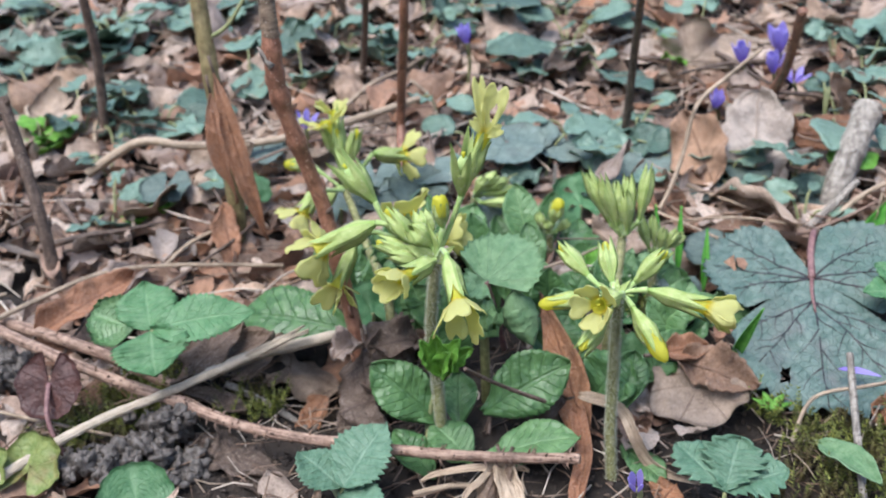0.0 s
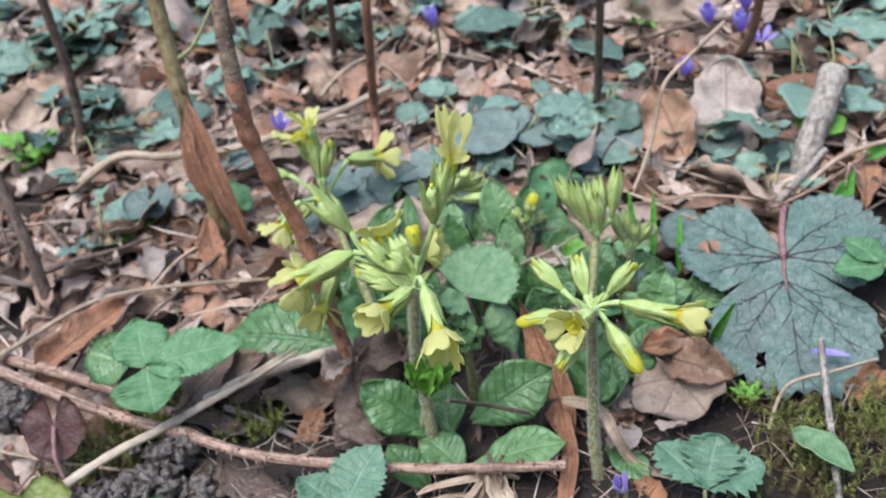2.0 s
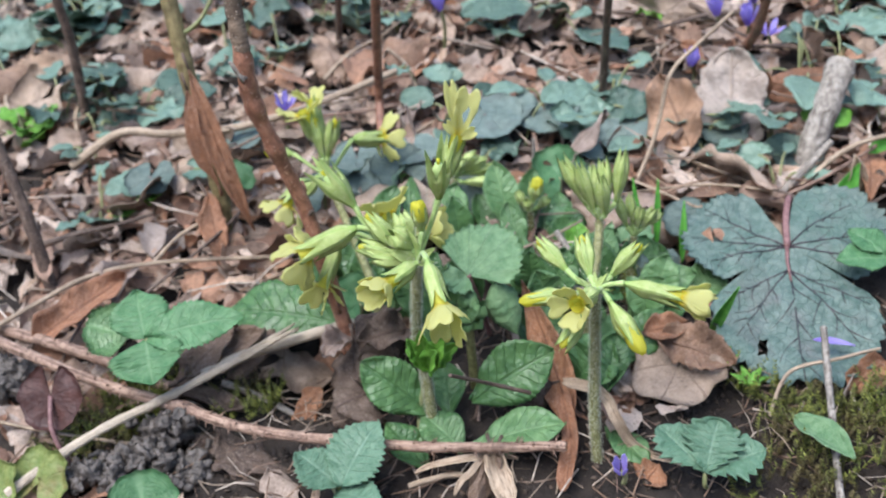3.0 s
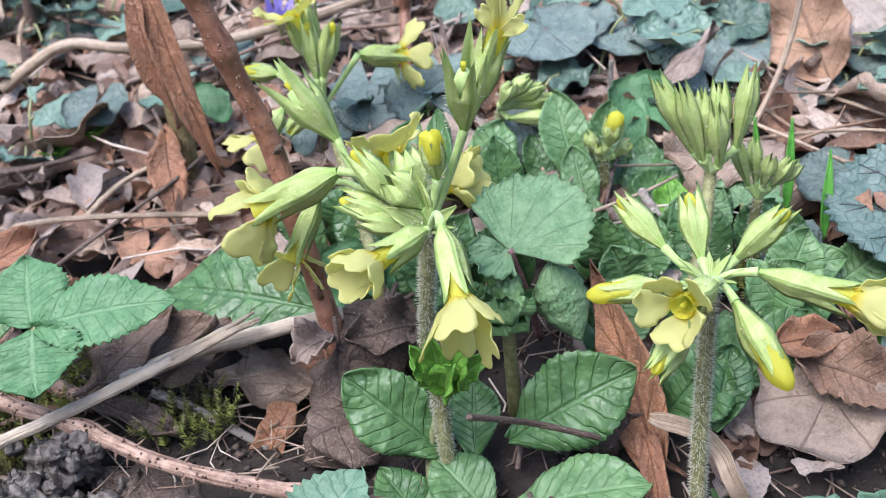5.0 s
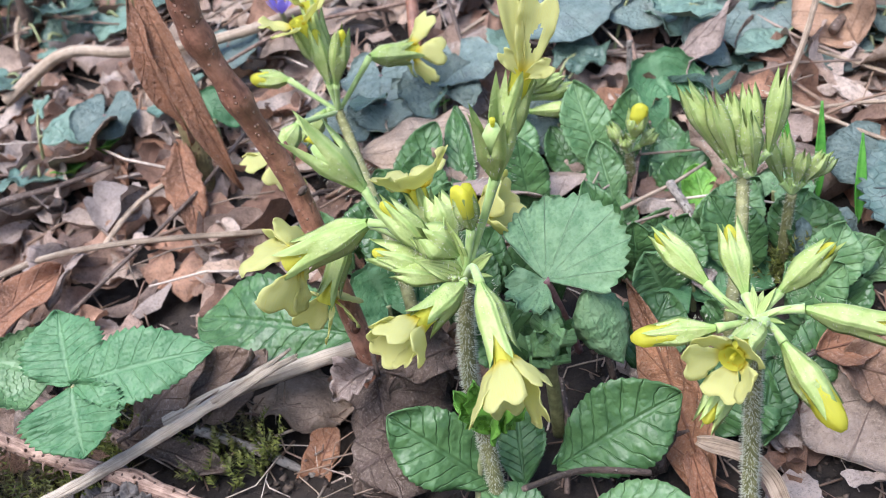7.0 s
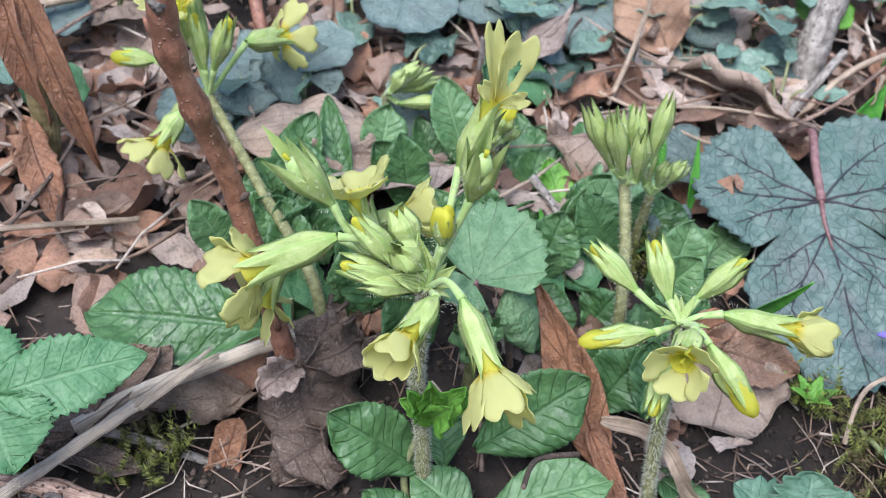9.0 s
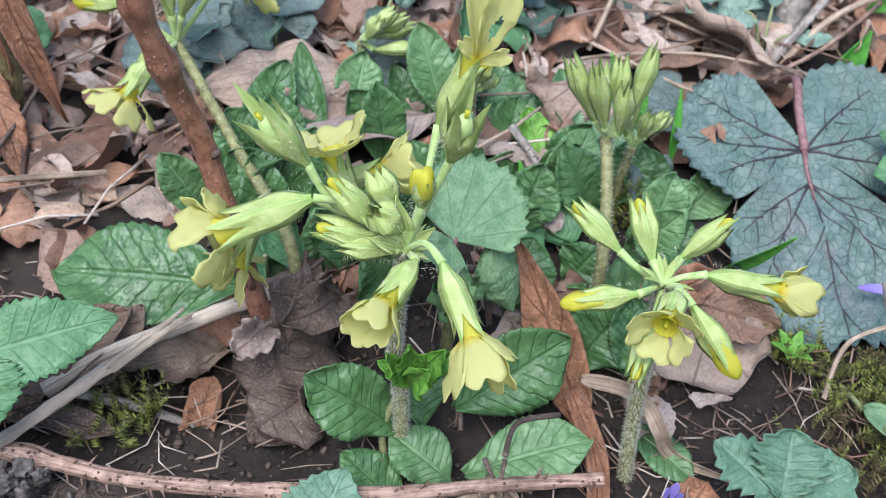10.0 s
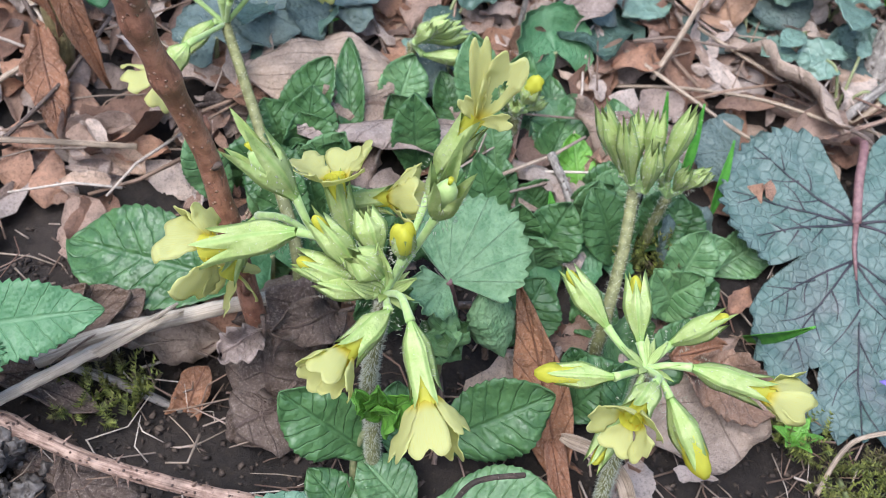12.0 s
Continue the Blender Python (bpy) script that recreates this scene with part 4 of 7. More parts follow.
for k, (b, t, w, m) in enumerate((((-0.0350, 0.0874, 0.0212), (-0.0414, 0.0916, 0.0349), 0.014, PRIM), ((-0.0318, 0.0741, 0.0193), (-0.0415, 0.0781, 0.0319), 0.014, PRIM), ((-0.0219, 0.1020, 0.0256), (-0.0233, 0.1083, 0.0425), 0.006, PRIM), ((-0.0022, 0.0942, 0.0200), (-0.0123, 0.0986, 0.0342), 0.011, PRIM), ((0.0069, 0.1007, 0.0201), (-0.0005, 0.1093, 0.0348), 0.009, PRIM), ((0.0344, 0.0945, 0.0169), (0.0272, 0.1121, 0.0281), 0.014, PRIM), ((0.0364, 0.0879, 0.0155), (0.0333, 0.0999, 0.0267), 0.009, BRIGHT), ((0.0346, 0.0717, 0.0125), (0.0435, 0.0807, 0.0231), 0.015, PRIM_PALE), ((0.0183, 0.0459, 0.0086), (0.0257, 0.0555, 0.0211), 0.015, PRIM), ((0.0324, 0.0322, 0.0048), (0.0431, 0.0361, 0.0170), 0.017, PRIM), ((-0.0046, 0.0479, 0.0102), (-0.0134, 0.0484, 0.0246), 0.015, PRIM), ((0.0678, 0.0716, 0.0118), (0.0804, 0.0790, 0.0183), 0.012, PRIM_PALE), ((0.0463, 0.0945, 0.0209), (0.0421, 0.1061, 0.0342), 0.010, PRIM), ((0.0211, 0.1046, 0.0189), (0.0224, 0.1164, 0.0302), 0.010, PRIM), ((0.0604, 0.0675, 0.0116), (0.0653, 0.0571, 0.0127), 0.012, PRIM), ((0.0345, 0.0531, 0.0099), (0.0410, 0.0540, 0.0187), 0.013, PRIM), ((-0.0136, 0.0704, 0.0168), (-0.0232, 0.0687, 0.0292), 0.013, PRIM))):
    primula_leaf(plant, b, t, w, FRONT, 0.5, 0.3, m, 31.0 + k)


# ---- twigs and stalks ----
def stick(name, pts, r0, r1, mat, label, category="twig", rough=0.12, seg=10, n=8, oval=1.0, knots=(), group="", thorns=0, seed=0, sink=0.0):
    line = curve(pts, n)
    o = line[0]
    def rad(t):
        r = r0 + (r1 - r0) * t
        for at, size in knots:
            r *= 1 + size * math.exp(-((t - at) / 0.018) ** 2)
        return r
    fine = []
    for i in range(len(line) - 1):
        for k in range(4):
            fine.append(line[i].lerp(line[i + 1], k / 4))
    fine.append(line[-1])
    wob = [p + V((noise.noise(p * 90 + V((seed, 0, 0))), noise.noise(p * 90 + V((0, seed, 9))), noise.noise(p * 90 + V((3, 0, seed))))) * r0 * 0.07 for p in fine]
    ob = thing(name, o, label, category, group)
    rr = random.Random(seed + 5)
    geo = tube(wob, rad, 26 if name == "split_stick" else seg, rough, oval)
    if name == "split_stick":
        groove = [1 + rr.uniform(-0.20, 0.10) for _ in range(26)]
        geo = ([wob[i // 26] + (p - wob[i // 26]) * groove[i % 26] for i, p in enumerate(geo[0])], geo[1], geo[2])
    build("shaft", geo, mat, ob)
    if category == "stem":
        for k in range(5):
            i = rr.randrange(4, len(wob) - 4)
            d = (wob[i + 1] - wob[i]).normalized()
            q = d.orthogonal().normalized()
            q.rotate(Matrix.Rotation(rr.random() * 6.28, 3, d))
            p = wob[i] + q * r0 * 0.8
            build("side_bud", tube([p, p + q * r0 * 0.4 + d * r0 * 0.5, p + q * r0 * 0.5 + d * r0 * 1.4], (r0 * 0.4, r0 * 0.12), 7), mat, ob)
    if name == "split_stick":
        e = wob[-1]
        d = (wob[-1] - wob[-6]).normalized()
        for k in range(4):
            o2 = V((rr.gauss(0, 1), rr.gauss(0, 1), rr.gauss(0, 1))) * 0.0005
            build("splinter", tube([e - d * 0.014 + o2, e + o2, e + d * rr.uniform(0.001, 0.005) + o2 * 1.8], (0.0008, 0.0003), 5), mat, ob)
    for k in range(thorns):
        i = rr.randrange(2, len(wob) - 2)
        d = (wob[i + 1] - wob[i]).normalized()
        q = d.orthogonal().normalized()
        q.rotate(Matrix.Rotation(rr.random() * 6.28, 3, d))
        t = i / (len(wob) - 1)
        p = wob[i] + q * rad(t) * 0.85
        build("thorn", tube([p, p + q * 0.0007 + d * 0.0001, p + q * 0.0020 + d * 0.0008], (0.00048, 0.00004), 5), mat, ob)
    return ob


st = stick("sapling_stem", [(-0.0340, 0.0412, -0.0090), (-0.0345, 0.0410, 0.0070), (-0.0357, 0.0404, 0.0171), (-0.0405, 0.0425, 0.0380), (-0.0442, 0.0430, 0.0571), (-0.0490, 0.0398, 0.0755), (-0.0528, 0.0358, 0.0922), (-0.0535, 0.0335, 0.1110), (-0.0535, 0.0335, 0.1258), (-0.0522, 0.0340, 0.1428)], 0.00245, 0.0020, BARK_BROWN, "upright red-brown sapling stem with pale pores and knots", "stem", 0.035, 14, 8, 1.0, ((0.36, 0.22), (0.575, 0.3), (0.66, 0.35), (0.70, 0.25), (0.74, 0.3)), seed=1)
kp = V((-0.0545, 0.0328, 0.1022))
build("bud_scar", tube([kp + V((0.0015, 0, -0.002)), kp, kp + V((-0.0012, -0.0006, 0.0018)), kp + V((-0.0022, -0.0008, 0.0034))], lambda t: 0.0013 * (1 - 0.75 * t), 9, 0.5), BARK_GREY, st, label="grey split bud scar")
kp = V((-0.0424, 0.0416, 0.0575))
build("bud_scar", tube([kp + V((-0.001, 0.0005, -0.0005)), kp, kp + V((0.0009, -0.0004, 0.0008))], (0.0011, 0.0004), 8, 0.5), BARK_DARK, st)
build("upper_bark", tube(curve([(-0.0532, 0.0346, 0.1034), (-0.0535, 0.0335, 0.1117), (-0.0535, 0.0335, 0.1258), (-0.0522, 0.0340, 0.1428)], 10), lambda t: 0.00228 * (1 + 0.10 * math.sin(t * 60) ** 8), 14, 0.15), BARK_TOP, st, label="paler grey-brown ringed bark")

stick("sapling_stem", [(-0.0964, 0.1085, 0.0156), (-0.0920, 0.1068, 0.0358), (-0.0956, 0.1058, 0.0767), (-0.0989, 0.1078, 0.1078), (-0.1003, 0.1096, 0.1299)], 0.0031, 0.0028, BARK_GREEN, "olive-green sapling stem with a dead leaf hanging on it", "stem", 0.10, 12, 8, 1.0, ((0.86, 0.2),), seed=2)
stick("side_shoot", [(-0.0974, 0.1070, 0.0964), (-0.0891, 0.1069, 0.1014), (-0.0802, 0.1073, 0.1143)], 0.0008, 0.0006, PETIOLE, "thin yellow-green shoot on the olive sapling", seed=3)
stick("sapling_stem", [(-0.0360, 0.1266, 0.0329), (-0.0421, 0.1646, 0.0541), (-0.0348, 0.1365, 0.0967), (-0.0321, 0.1295, 0.1243)], 0.0019, 0.0017, BARK_BROWN, "thin red-brown upright sapling stem", "stem", 0.08, 10, 6, seed=4)
stick("sapling_stem", [(-0.1485, 0.0789, 0.0146), (-0.1503, 0.0788, 0.0379), (-0.1569, 0.0827, 0.0658), (-0.1616, 0.0850, 0.0814)], 0.0024, 0.0019, BARK_DARK, "leaning dark brown sapling stem", "stem", 0.08, 10, 6, seed=5)
stick("sapling_stem", [(-0.1721, 0.1810, 0.0459), (-0.1682, 0.1746, 0.0784), (-0.1673, 0.1668, 0.1056), (-0.1650, 0.1598, 0.1241)], 0.0022, 0.0018, BARK_DARK, "far dark sapling stem among leaves", "stem", 0.08, 9, 6, seed=6)
stick("sapling_stem", [(-0.0703, 0.2307, 0.0589), (-0.0632, 0.2075, 0.0884), (-0.0523, 0.1605, 0.1171)], 0.0016, 0.0013, BARK_DARK, "thin far upright stalk", "stem", 0.08, 8, 6, seed=7)
stick("sapling_stem", [(0.0449, 0.1825, 0.0439), (0.0463, 0.1624, 0.0728), (0.0473, 0.1189, 0.1115)], 0.0017, 0.0014, BARK_DARK, "far brown upright stalk above leaf litter", "stem", 0.08, 8, 6, seed=8)
stick("sapling_stem", [(0.1015, 0.2143, 0.0503), (0.1057, 0.1872, 0.0700), (0.1026, 0.1424, 0.0991)], 0.0022, 0.0018, BARK_BROWN, "far leaning red-brown stalk beside violets", "stem", 0.08, 8, 6, seed=9)

TW = "twigs on the ground"
stick("bramble_twig", [(-0.1642, 0.0480, 0.0203), (-0.1452, 0.0364, 0.0186), (-0.1067, 0.0179, 0.0149), (-0.0861, 0.0157, 0.0092), (-0.0579, 0.0088, 0.0041), (-0.0174, 0.0023, 0.0033), (0.0080, 0.0024, 0.0025), (0.0300, 0.0001, 0.0043)], 0.0018, 0.0014, BARK_TWIG, "long brown thorny bramble twig lying on the litter", "twig", 0.14, 12, 8, 1.0, ((0.46, 0.45), (0.66, 0.3)), TW, 85, 11)
stick("bramble_twig", [(-0.1653, 0.0554, 0.0161), (-0.1365, 0.0443, 0.0150), (-0.1096, 0.0331, 0.0129), (-0.0858, 0.0275, 0.0051)], 0.0021, 0.0017, BARK_TWIG, "short brown bramble twig half buried", "twig", 0.14, 10, 8, 1.0, (), TW, 10, 12)
stick("split_stick", [(-0.1246, -0.0136, -0.0015), (-0.1051, 0.0030, 0.0066), (-0.0803, 0.0185, 0.0130), (-0.0543, 0.0338, 0.0217)], 0.0014, 0.0012, WOOD_SPLIT, "grey weathered split stick lying across a twig", "twig", 0.22, 9, 10, 0.7, (), TW, 0, 13)
stick("dry_stalk", [(-0.0790, 0.0290, 0.0105), (-0.0661, 0.0335, 0.0148), (-0.0471, 0.0390, 0.0185), (-0.0340, 0.0430, 0.0200)], 0.0019, 0.0016, WOOD_SPLIT, "pale dry hollow stalk on the ground", "twig", 0.1, 9, 8, 1.0, (), TW, 0, 14)
stick("grey_twig", [(-0.0748, 0.0318, 0.0064), (-0.0630, 0.0322, 0.0002), (-0.0515, 0.0327, -0.0080)], 0.0012, 0.0010, BARK_GREY, "short grey twig on the soil", "twig", 0.12, 9, 8, 1.0, (), TW, 0, 15)
stick("dark_twig", [(0.0028, -0.0181, 0.0377), (0.0099, -0.0011, 0.0251), (0.0206, 0.0070, 0.0169)], 0.0005, 0.0006, BARK_DARK, "thin dark twig end sticking out over leaves", "twig", 0.1, 8, 8, 1.0, (), TW, 0, 16)
stick("dry_stalk", [(-0.1567, 0.0433, 0.0173), (-0.1442, 0.0560, 0.0213), (-0.1288, 0.0690, 0.0255), (-0.1072, 0.0765, 0.0266), (-0.0688, 0.0808, 0.0257)], 0.0009, 0.0007, STRAWSTEM, "long thin dry stalk arching over the litter", "twig", 0.08, 8, 8, 1.0, (), TW, 0, 17)
stick("dry_stalk", [(-0.1449, 0.0161, 0.0040), (-0.1173, 0.0076, 0.0042), (-0.0953, 0.0089, -0.0005)], 0.0006, 0.0005, STRAWSTEM, "thin pale straw on dark soil", "twig", 0.08, 7, 8, 1.0, (), TW, 0, 18)
stick("grey_log", [(0.1125, 0.1298, 0.0253), (0.1194, 0.1374, 0.0428), (0.1306, 0.1533, 0.0638)], 0.0046, 0.0050, BARK_GREY, "short thick grey broken branch propped in leaves", "branch", 0.16, 16, 10, 1.0, ((0.9, 0.1),), "", 0, 19)
stick("dry_stalk", [(0.0943, 0.1064, 0.0229), (0.1074, 0.1168, 0.0318), (0.1221, 0.1251, 0.0439)], 0.0014, 0.0012, BARK_GREY, "pale grey twig leaning among leaves", "twig", 0.1, 8, 8, 1.0, (), TW, 0, 20)
stick("dry_stalk", [(0.0997, 0.1098, 0.0207), (0.1156, 0.1193, 0.0342), (0.1289, 0.1203, 0.0439), (0.1441, 0.1207, 0.0478), (0.1600, 0.1248, 0.0506)], 0.0010, 0.0009, STRAWSTEM, "pale curved dry stalk arching over leaves", "twig", 0.08, 8, 8, 1.0, (), TW, 0, 21)
stick("dry_stalk", [(0.0543, 0.1213, 0.0308), (0.0601, 0.1266, 0.0420), (0.0639, 0.1301, 0.0531), (0.0678, 0.1321, 0.0688), (0.0798, 0.1430, 0.0773), (0.0911, 0.1523, 0.0846)], 0.0008, 0.0007, STRAWSTEM, "bent pale dry stalk rising from the litter", "twig", 0.08, 8, 8, 1.0, (), TW, 0, 22)
stick("dry_stalk", [(-0.1616, 0.1391, 0.0402), (-0.1408, 0.1418, 0.0522), (-0.1211, 0.1437, 0.0505), (-0.0924, 0.1481, 0.0511), (-0.0651, 0.1635, 0.0550), (-0.0375, 0.1832, 0.0606)], 0.0019, 0.0014, STRAWSTEM, "long bent tan stalk lying across far litter", "twig", 0.1, 8, 8, 1.0, (), TW, 0, 23)
stick("dry_stalk", [(0.1028, 0.0354, 0.0200), (0.1019, 0.0220, 0.0110), (0.1007, 0.0050, 0.0020), (0.0992, -0.0120, -0.0060)], 0.0010, 0.0011, BARK_GREY, "thin grey stalk leaning over moss", "twig", 0.1, 8, 8, 1.0, (), TW, 0, 24)
stick("dry_stalk", [(0.0862, 0.0188, 0.0014), (0.0922, 0.0261, 0.0109), (0.1066, 0.0293, 0.0134), (0.1186, 0.0351, 0.0130)], 0.0006, 0.0005, STRAWSTEM, "thin brown stalk arching over moss", "twig", 0.08, 7, 8, 1.0, (), TW, 0, 25)
stick("dry_stalk", [(0.0031, 0.0449, 0.0210), (0.0121, 0.0438, 0.0227), (0.0129, 0.0422, 0.0170), (0.0140, 0.0413, 0.0093)], 0.0009, 0.0008, BARK_DARK, "bent brown dry stalk between green leaves", "twig", 0.08, 8, 8, 1.0, (), TW, 0, 26)
stick("dry_stalk", [(0.0030, 0.0423, 0.0095), (0.0050, 0.0288, 0.0075), (0.0045, 0.0190, 0.0000)], 0.0007, 0.0006, BARK_DARK, "thin brown stalk beside wrinkled leaves", "twig", 0.08, 7, 8, 1.0, (), TW, 0, 27)
stick("dry_stalk", [(0.0193, 0.1282, 0.0482), (0.0186, 0.1264, 0.0364), (0.0188, 0.1267, 0.0328)], 0.0007, 0.0007, BARK_GREY, "pale upright dead stalk", "twig", 0.08, 7, 8, 1.0, (), TW, 0, 28)
stick("dry_stalk", [(0.0042, 0.0024, -0.0071), (-0.0034, 0.0006, -0.0056), (-0.0137, -0.0020, -0.0071)], 0.0009, 0.0008, STRAWSTEM, "tan stalk at the foot of the oxlip", "twig", 0.08, 7, 8, 1.0, (), TW, 0, 29)
stick("dry_stalk", [(0.0074, 0.0063, -0.0007), (0.0103, 0.0054, -0.0057), (0.0142, 0.0002, -0.0113)], 0.0012, 0.0016, BARK_DARK, "brown side root under the bramble twig", "twig", 0.2, 8, 8, 1.0, (), TW, 0, 30)

# ---- single dead leaves that the eye picks out ----
LITTER = "dead leaves"


def dead_leaf(base, tip, width, mat, label, shape="ovate", up=UP, cup=0.3, bend=0.3, ruffle=0.3, crumple=0.12, seed=0.0, teeth=0, tooth=0.15, stalk=0.006, nv=22):
    o = V(base)
    ob = thing("dead_leaf", o, label, "dead leaf", LITTER)
    build("blade", blade(base, tip, width, shape, up, teeth, tooth, nv, 10, cup, bend, ruffle, 0, 9, seed, 0, 0.0003, crumple, 0.18), mat, ob)
    if stalk:
        d = (V(base) - V(tip)).normalized()
        build("leaf_stalk", tube([o, o + d * stalk * 0.5 + V((0, 0, -0.0004)), o + d * stalk], (0.0005, 0.0006), 6), BARK_DARK, ob)
    return ob


def dead_fan(base, tip, radius, mat, label, up=UP, seed=0.0, **kw):
    o = V(base)
    ob = thing("dead_leaf", o, label, "dead leaf", LITTER)
    build("blade", fan(base, tip, radius, up, seed=seed, **kw), mat, ob)
    d = (V(base) - V(tip)).normalized()
    build("leaf_stalk", tube([o, o + d * radius * 0.25, o + d * radius * 0.5 + V((0, 0, -0.001))], (0.0005, 0.0006), 6), BARK_DARK, ob)
    return ob


dead_leaf((-0.0262, 0.0524, 0.0172), (-0.0408, 0.0399, 0.0154), 0.012, DEAD_DARK, "dark brown curled dead leaf at a stem foot", cup=-0.9, bend=0.9, ruffle=0.6, seed=1.1)
dead_leaf((-0.0328, 0.0340, 0.0180), (-0.0300, 0.0290, -0.0080), 0.022, DEAD_DARK, "dark shrivelled dead leaf hanging over soil", "lance", FRONT, -0.7, 0.6, 0.6, 0.2, 2.2)
dead_leaf((-0.0510, 0.0300, -0.0100), (-0.0470, 0.0400, -0.0005), 0.0070, DEAD_ORANGE, "orange-brown strip of dead leaf", "strap", UP, 0.5, 0.3, 0.3, 0.12, 4.4)
curl = dead_leaf((0.0318, 0.0170, -0.0030), (0.0176, 0.0428, 0.0336), 0.0108, DEAD_ORANGE, "tall orange-brown curled dead leaf standing up", "lance", V((-0.25, -0.92, 0.3)), 0.45, -0.55, 0.25, 0.1, 5.5, stalk=0)
build("leaf_foot", ribbon([(0.0285, 0.0232, 0.0058), (0.0300, 0.0170, 0.0030), (0.0312, 0.0090, 0.0000), (0.0300, 0.0000, -0.0045), (0.0294, -0.0030, -0.0080)], 0.0042, 7, 0.6, 0.0003, 0.5), DEAD_ORANGE, curl, label="brown folded leaf foot")
dead_fan((0.0630, 0.0347, 0.0096), (0.0529, 0.0169, 0.0003), 0.0165, DEAD_TAN, "pale tan lobed dead leaf lying on moss", UP, 6.6, nth=60, lobes=5, lobe=0.14, teeth=11, tooth=0.05, cup=0.05, ruffle=0.22, back=0.7)
dead_leaf((0.0578, 0.0406, 0.0140), (0.0784, 0.0335, 0.0095), 0.015, DEAD, "brown curled dead leaf with a scalloped rim", "ovate", V((0.1, -0.7, 0.7)), 0.5, 0.5, 0.4, 0.1, 7.7, 9)
dead_leaf((0.0530, 0.0399, 0.0168), (0.0653, 0.0444, 0.0172), 0.009, DEAD_ORANGE, "small orange-brown dead leaf fold", "ovate", FRONT, 0.6, 0.5, 0.4, 0.1, 8.8)
dead_leaf((0.0899, 0.1431, 0.0358), (0.0929, 0.1644, 0.0673), 0.026, DEAD_PALE, "large pale tan dead leaf standing upright", "strap", V((0.1, -0.75, 0.65)), 0.1, 0.25, 0.25, 0.10, 9.9, 5, 0.14, 0.006, 26)
dead_leaf((0.0756, 0.1398, 0.0371), (0.0663, 0.1581, 0.0601), 0.022, DEAD, "brown dead leaf propped beside a tan one", "ovate", V((-0.3, -0.7, 0.6)), 0.4, 0.4, 0.4, 0.12, 10.1)
gl = V((-0.0937, 0.1012, 0.0861))
dead_leaf(gl, (-0.0788, 0.0980, 0.0284), 0.0072, DEAD_ORANGE, "orange-brown dead leaf hanging along a sapling", "lance", V((0.1, -0.95, 0.3)), 0.5, 0.5, 0.35, 0.12, 11.2)
dead_leaf((-0.0946, 0.0985, 0.0799), (-0.0887, 0.0993, 0.0420), 0.0065, DEAD_ORANGE, "second orange-brown dead leaf on the sapling", "lance", V((-0.3, -0.95, 0.2)), 0.6, 0.4, 0.3, 0.12, 12.3)
dead_leaf((-0.0827, 0.0146, -0.0023), (-0.0492, 0.0055, -0.0079), 0.018, DEAD_DARK, "torn grey-brown dead leaf with ribs", "ovate", UP, -0.4, 0.4, 0.5, 0.2, 13.4, 6)
dead_leaf((-0.0708, 0.0150, -0.0027), (-0.0565, -0.0004, -0.0119), 0.012, DEAD_DARK, "narrow grey dead leaf over clods", "lance", UP, -0.5, 0.5, 0.5, 0.2, 14.4)
dead_leaf((-0.1387, 0.0447, 0.0148), (-0.1149, 0.0669, 0.0260), 0.010, DEAD_ORANGE, "red-brown rolled dead leaf", "strap", FRONT, 0.8, 0.3, 0.3, 0.1, 15.5)
dead_leaf((-0.0846, 0.0289, 0.0102), (-0.0623, 0.0432, 0.0175), 0.012, DEAD_MID, "tan dead leaf under a split stick", "ovate", UP, 0.2, 0.2, 0.3, 0.1, 16.6)
dead_leaf((-0.0911, 0.0366, 0.0118), (-0.0767, 0.0423, 0.0150), 0.010, DEAD_MID, "brown dead leaf below strawberry leaves", "ovate", UP, 0.3, 0.3, 0.4, 0.1, 17.7)
dead_leaf((-0.0915, 0.0296, 0.0070), (-0.0666, 0.0246, 0.0004), 0.006, DEAD_DARK, "dark wet folded dead leaf", "strap", UP, 0.5, 0.2, 0.4, 0.1, 18.8)
ob = thing("dry_leaf_strip", (0.0297, 0.0218, 0.0108), "pale bleached curling strip of dry leaf beside a stem", "dead leaf", LITTER)
build("blade", ribbon([(0.0293, 0.0203, 0.0122), (0.0373, 0.0169, 0.0121), (0.0416, 0.0122, 0.0109), (0.0438, 0.0089, 0.0074), (0.0492, 0.0093, -0.0021), (0.0610, 0.0011, -0.0018)], 0.0030, 7, 0.3, 0.0002, 0.8), STRAWSTEM, ob)
dead_leaf((0.0257, 0.0275, 0.0073), (0.0133, 0.0233, 0.0045), 0.011, DEAD_DARK, "dark ribbed dead leaf behind the curl", "ovate", FRONT, -0.5, 0.5, 0.5, 0.2, 21.1)
dead_leaf((0.0100, 0.0040, -0.0006), (0.0040, -0.0120, -0.0076), 0.0085, DEAD_MID, "crumpled brown dead leaf hanging under a twig", "lance", FRONT, -0.6, 0.5, 0.6, 0.3, 41.1)
dead_leaf((0.0095, 0.0046, -0.0004), (0.0150, -0.0110, -0.0075), 0.0060, STRAWSTEM, "pale folded strip of dead leaf under a twig", "strap", FRONT, 0.5, 0.4, 0.4, 0.2, 42.1)
tuft = thing("dry_straw_tuft", (0.0064, 0.0030, -0.0050), "bleached dry leaf straws spread under a twig", "dead leaf", LITTER)
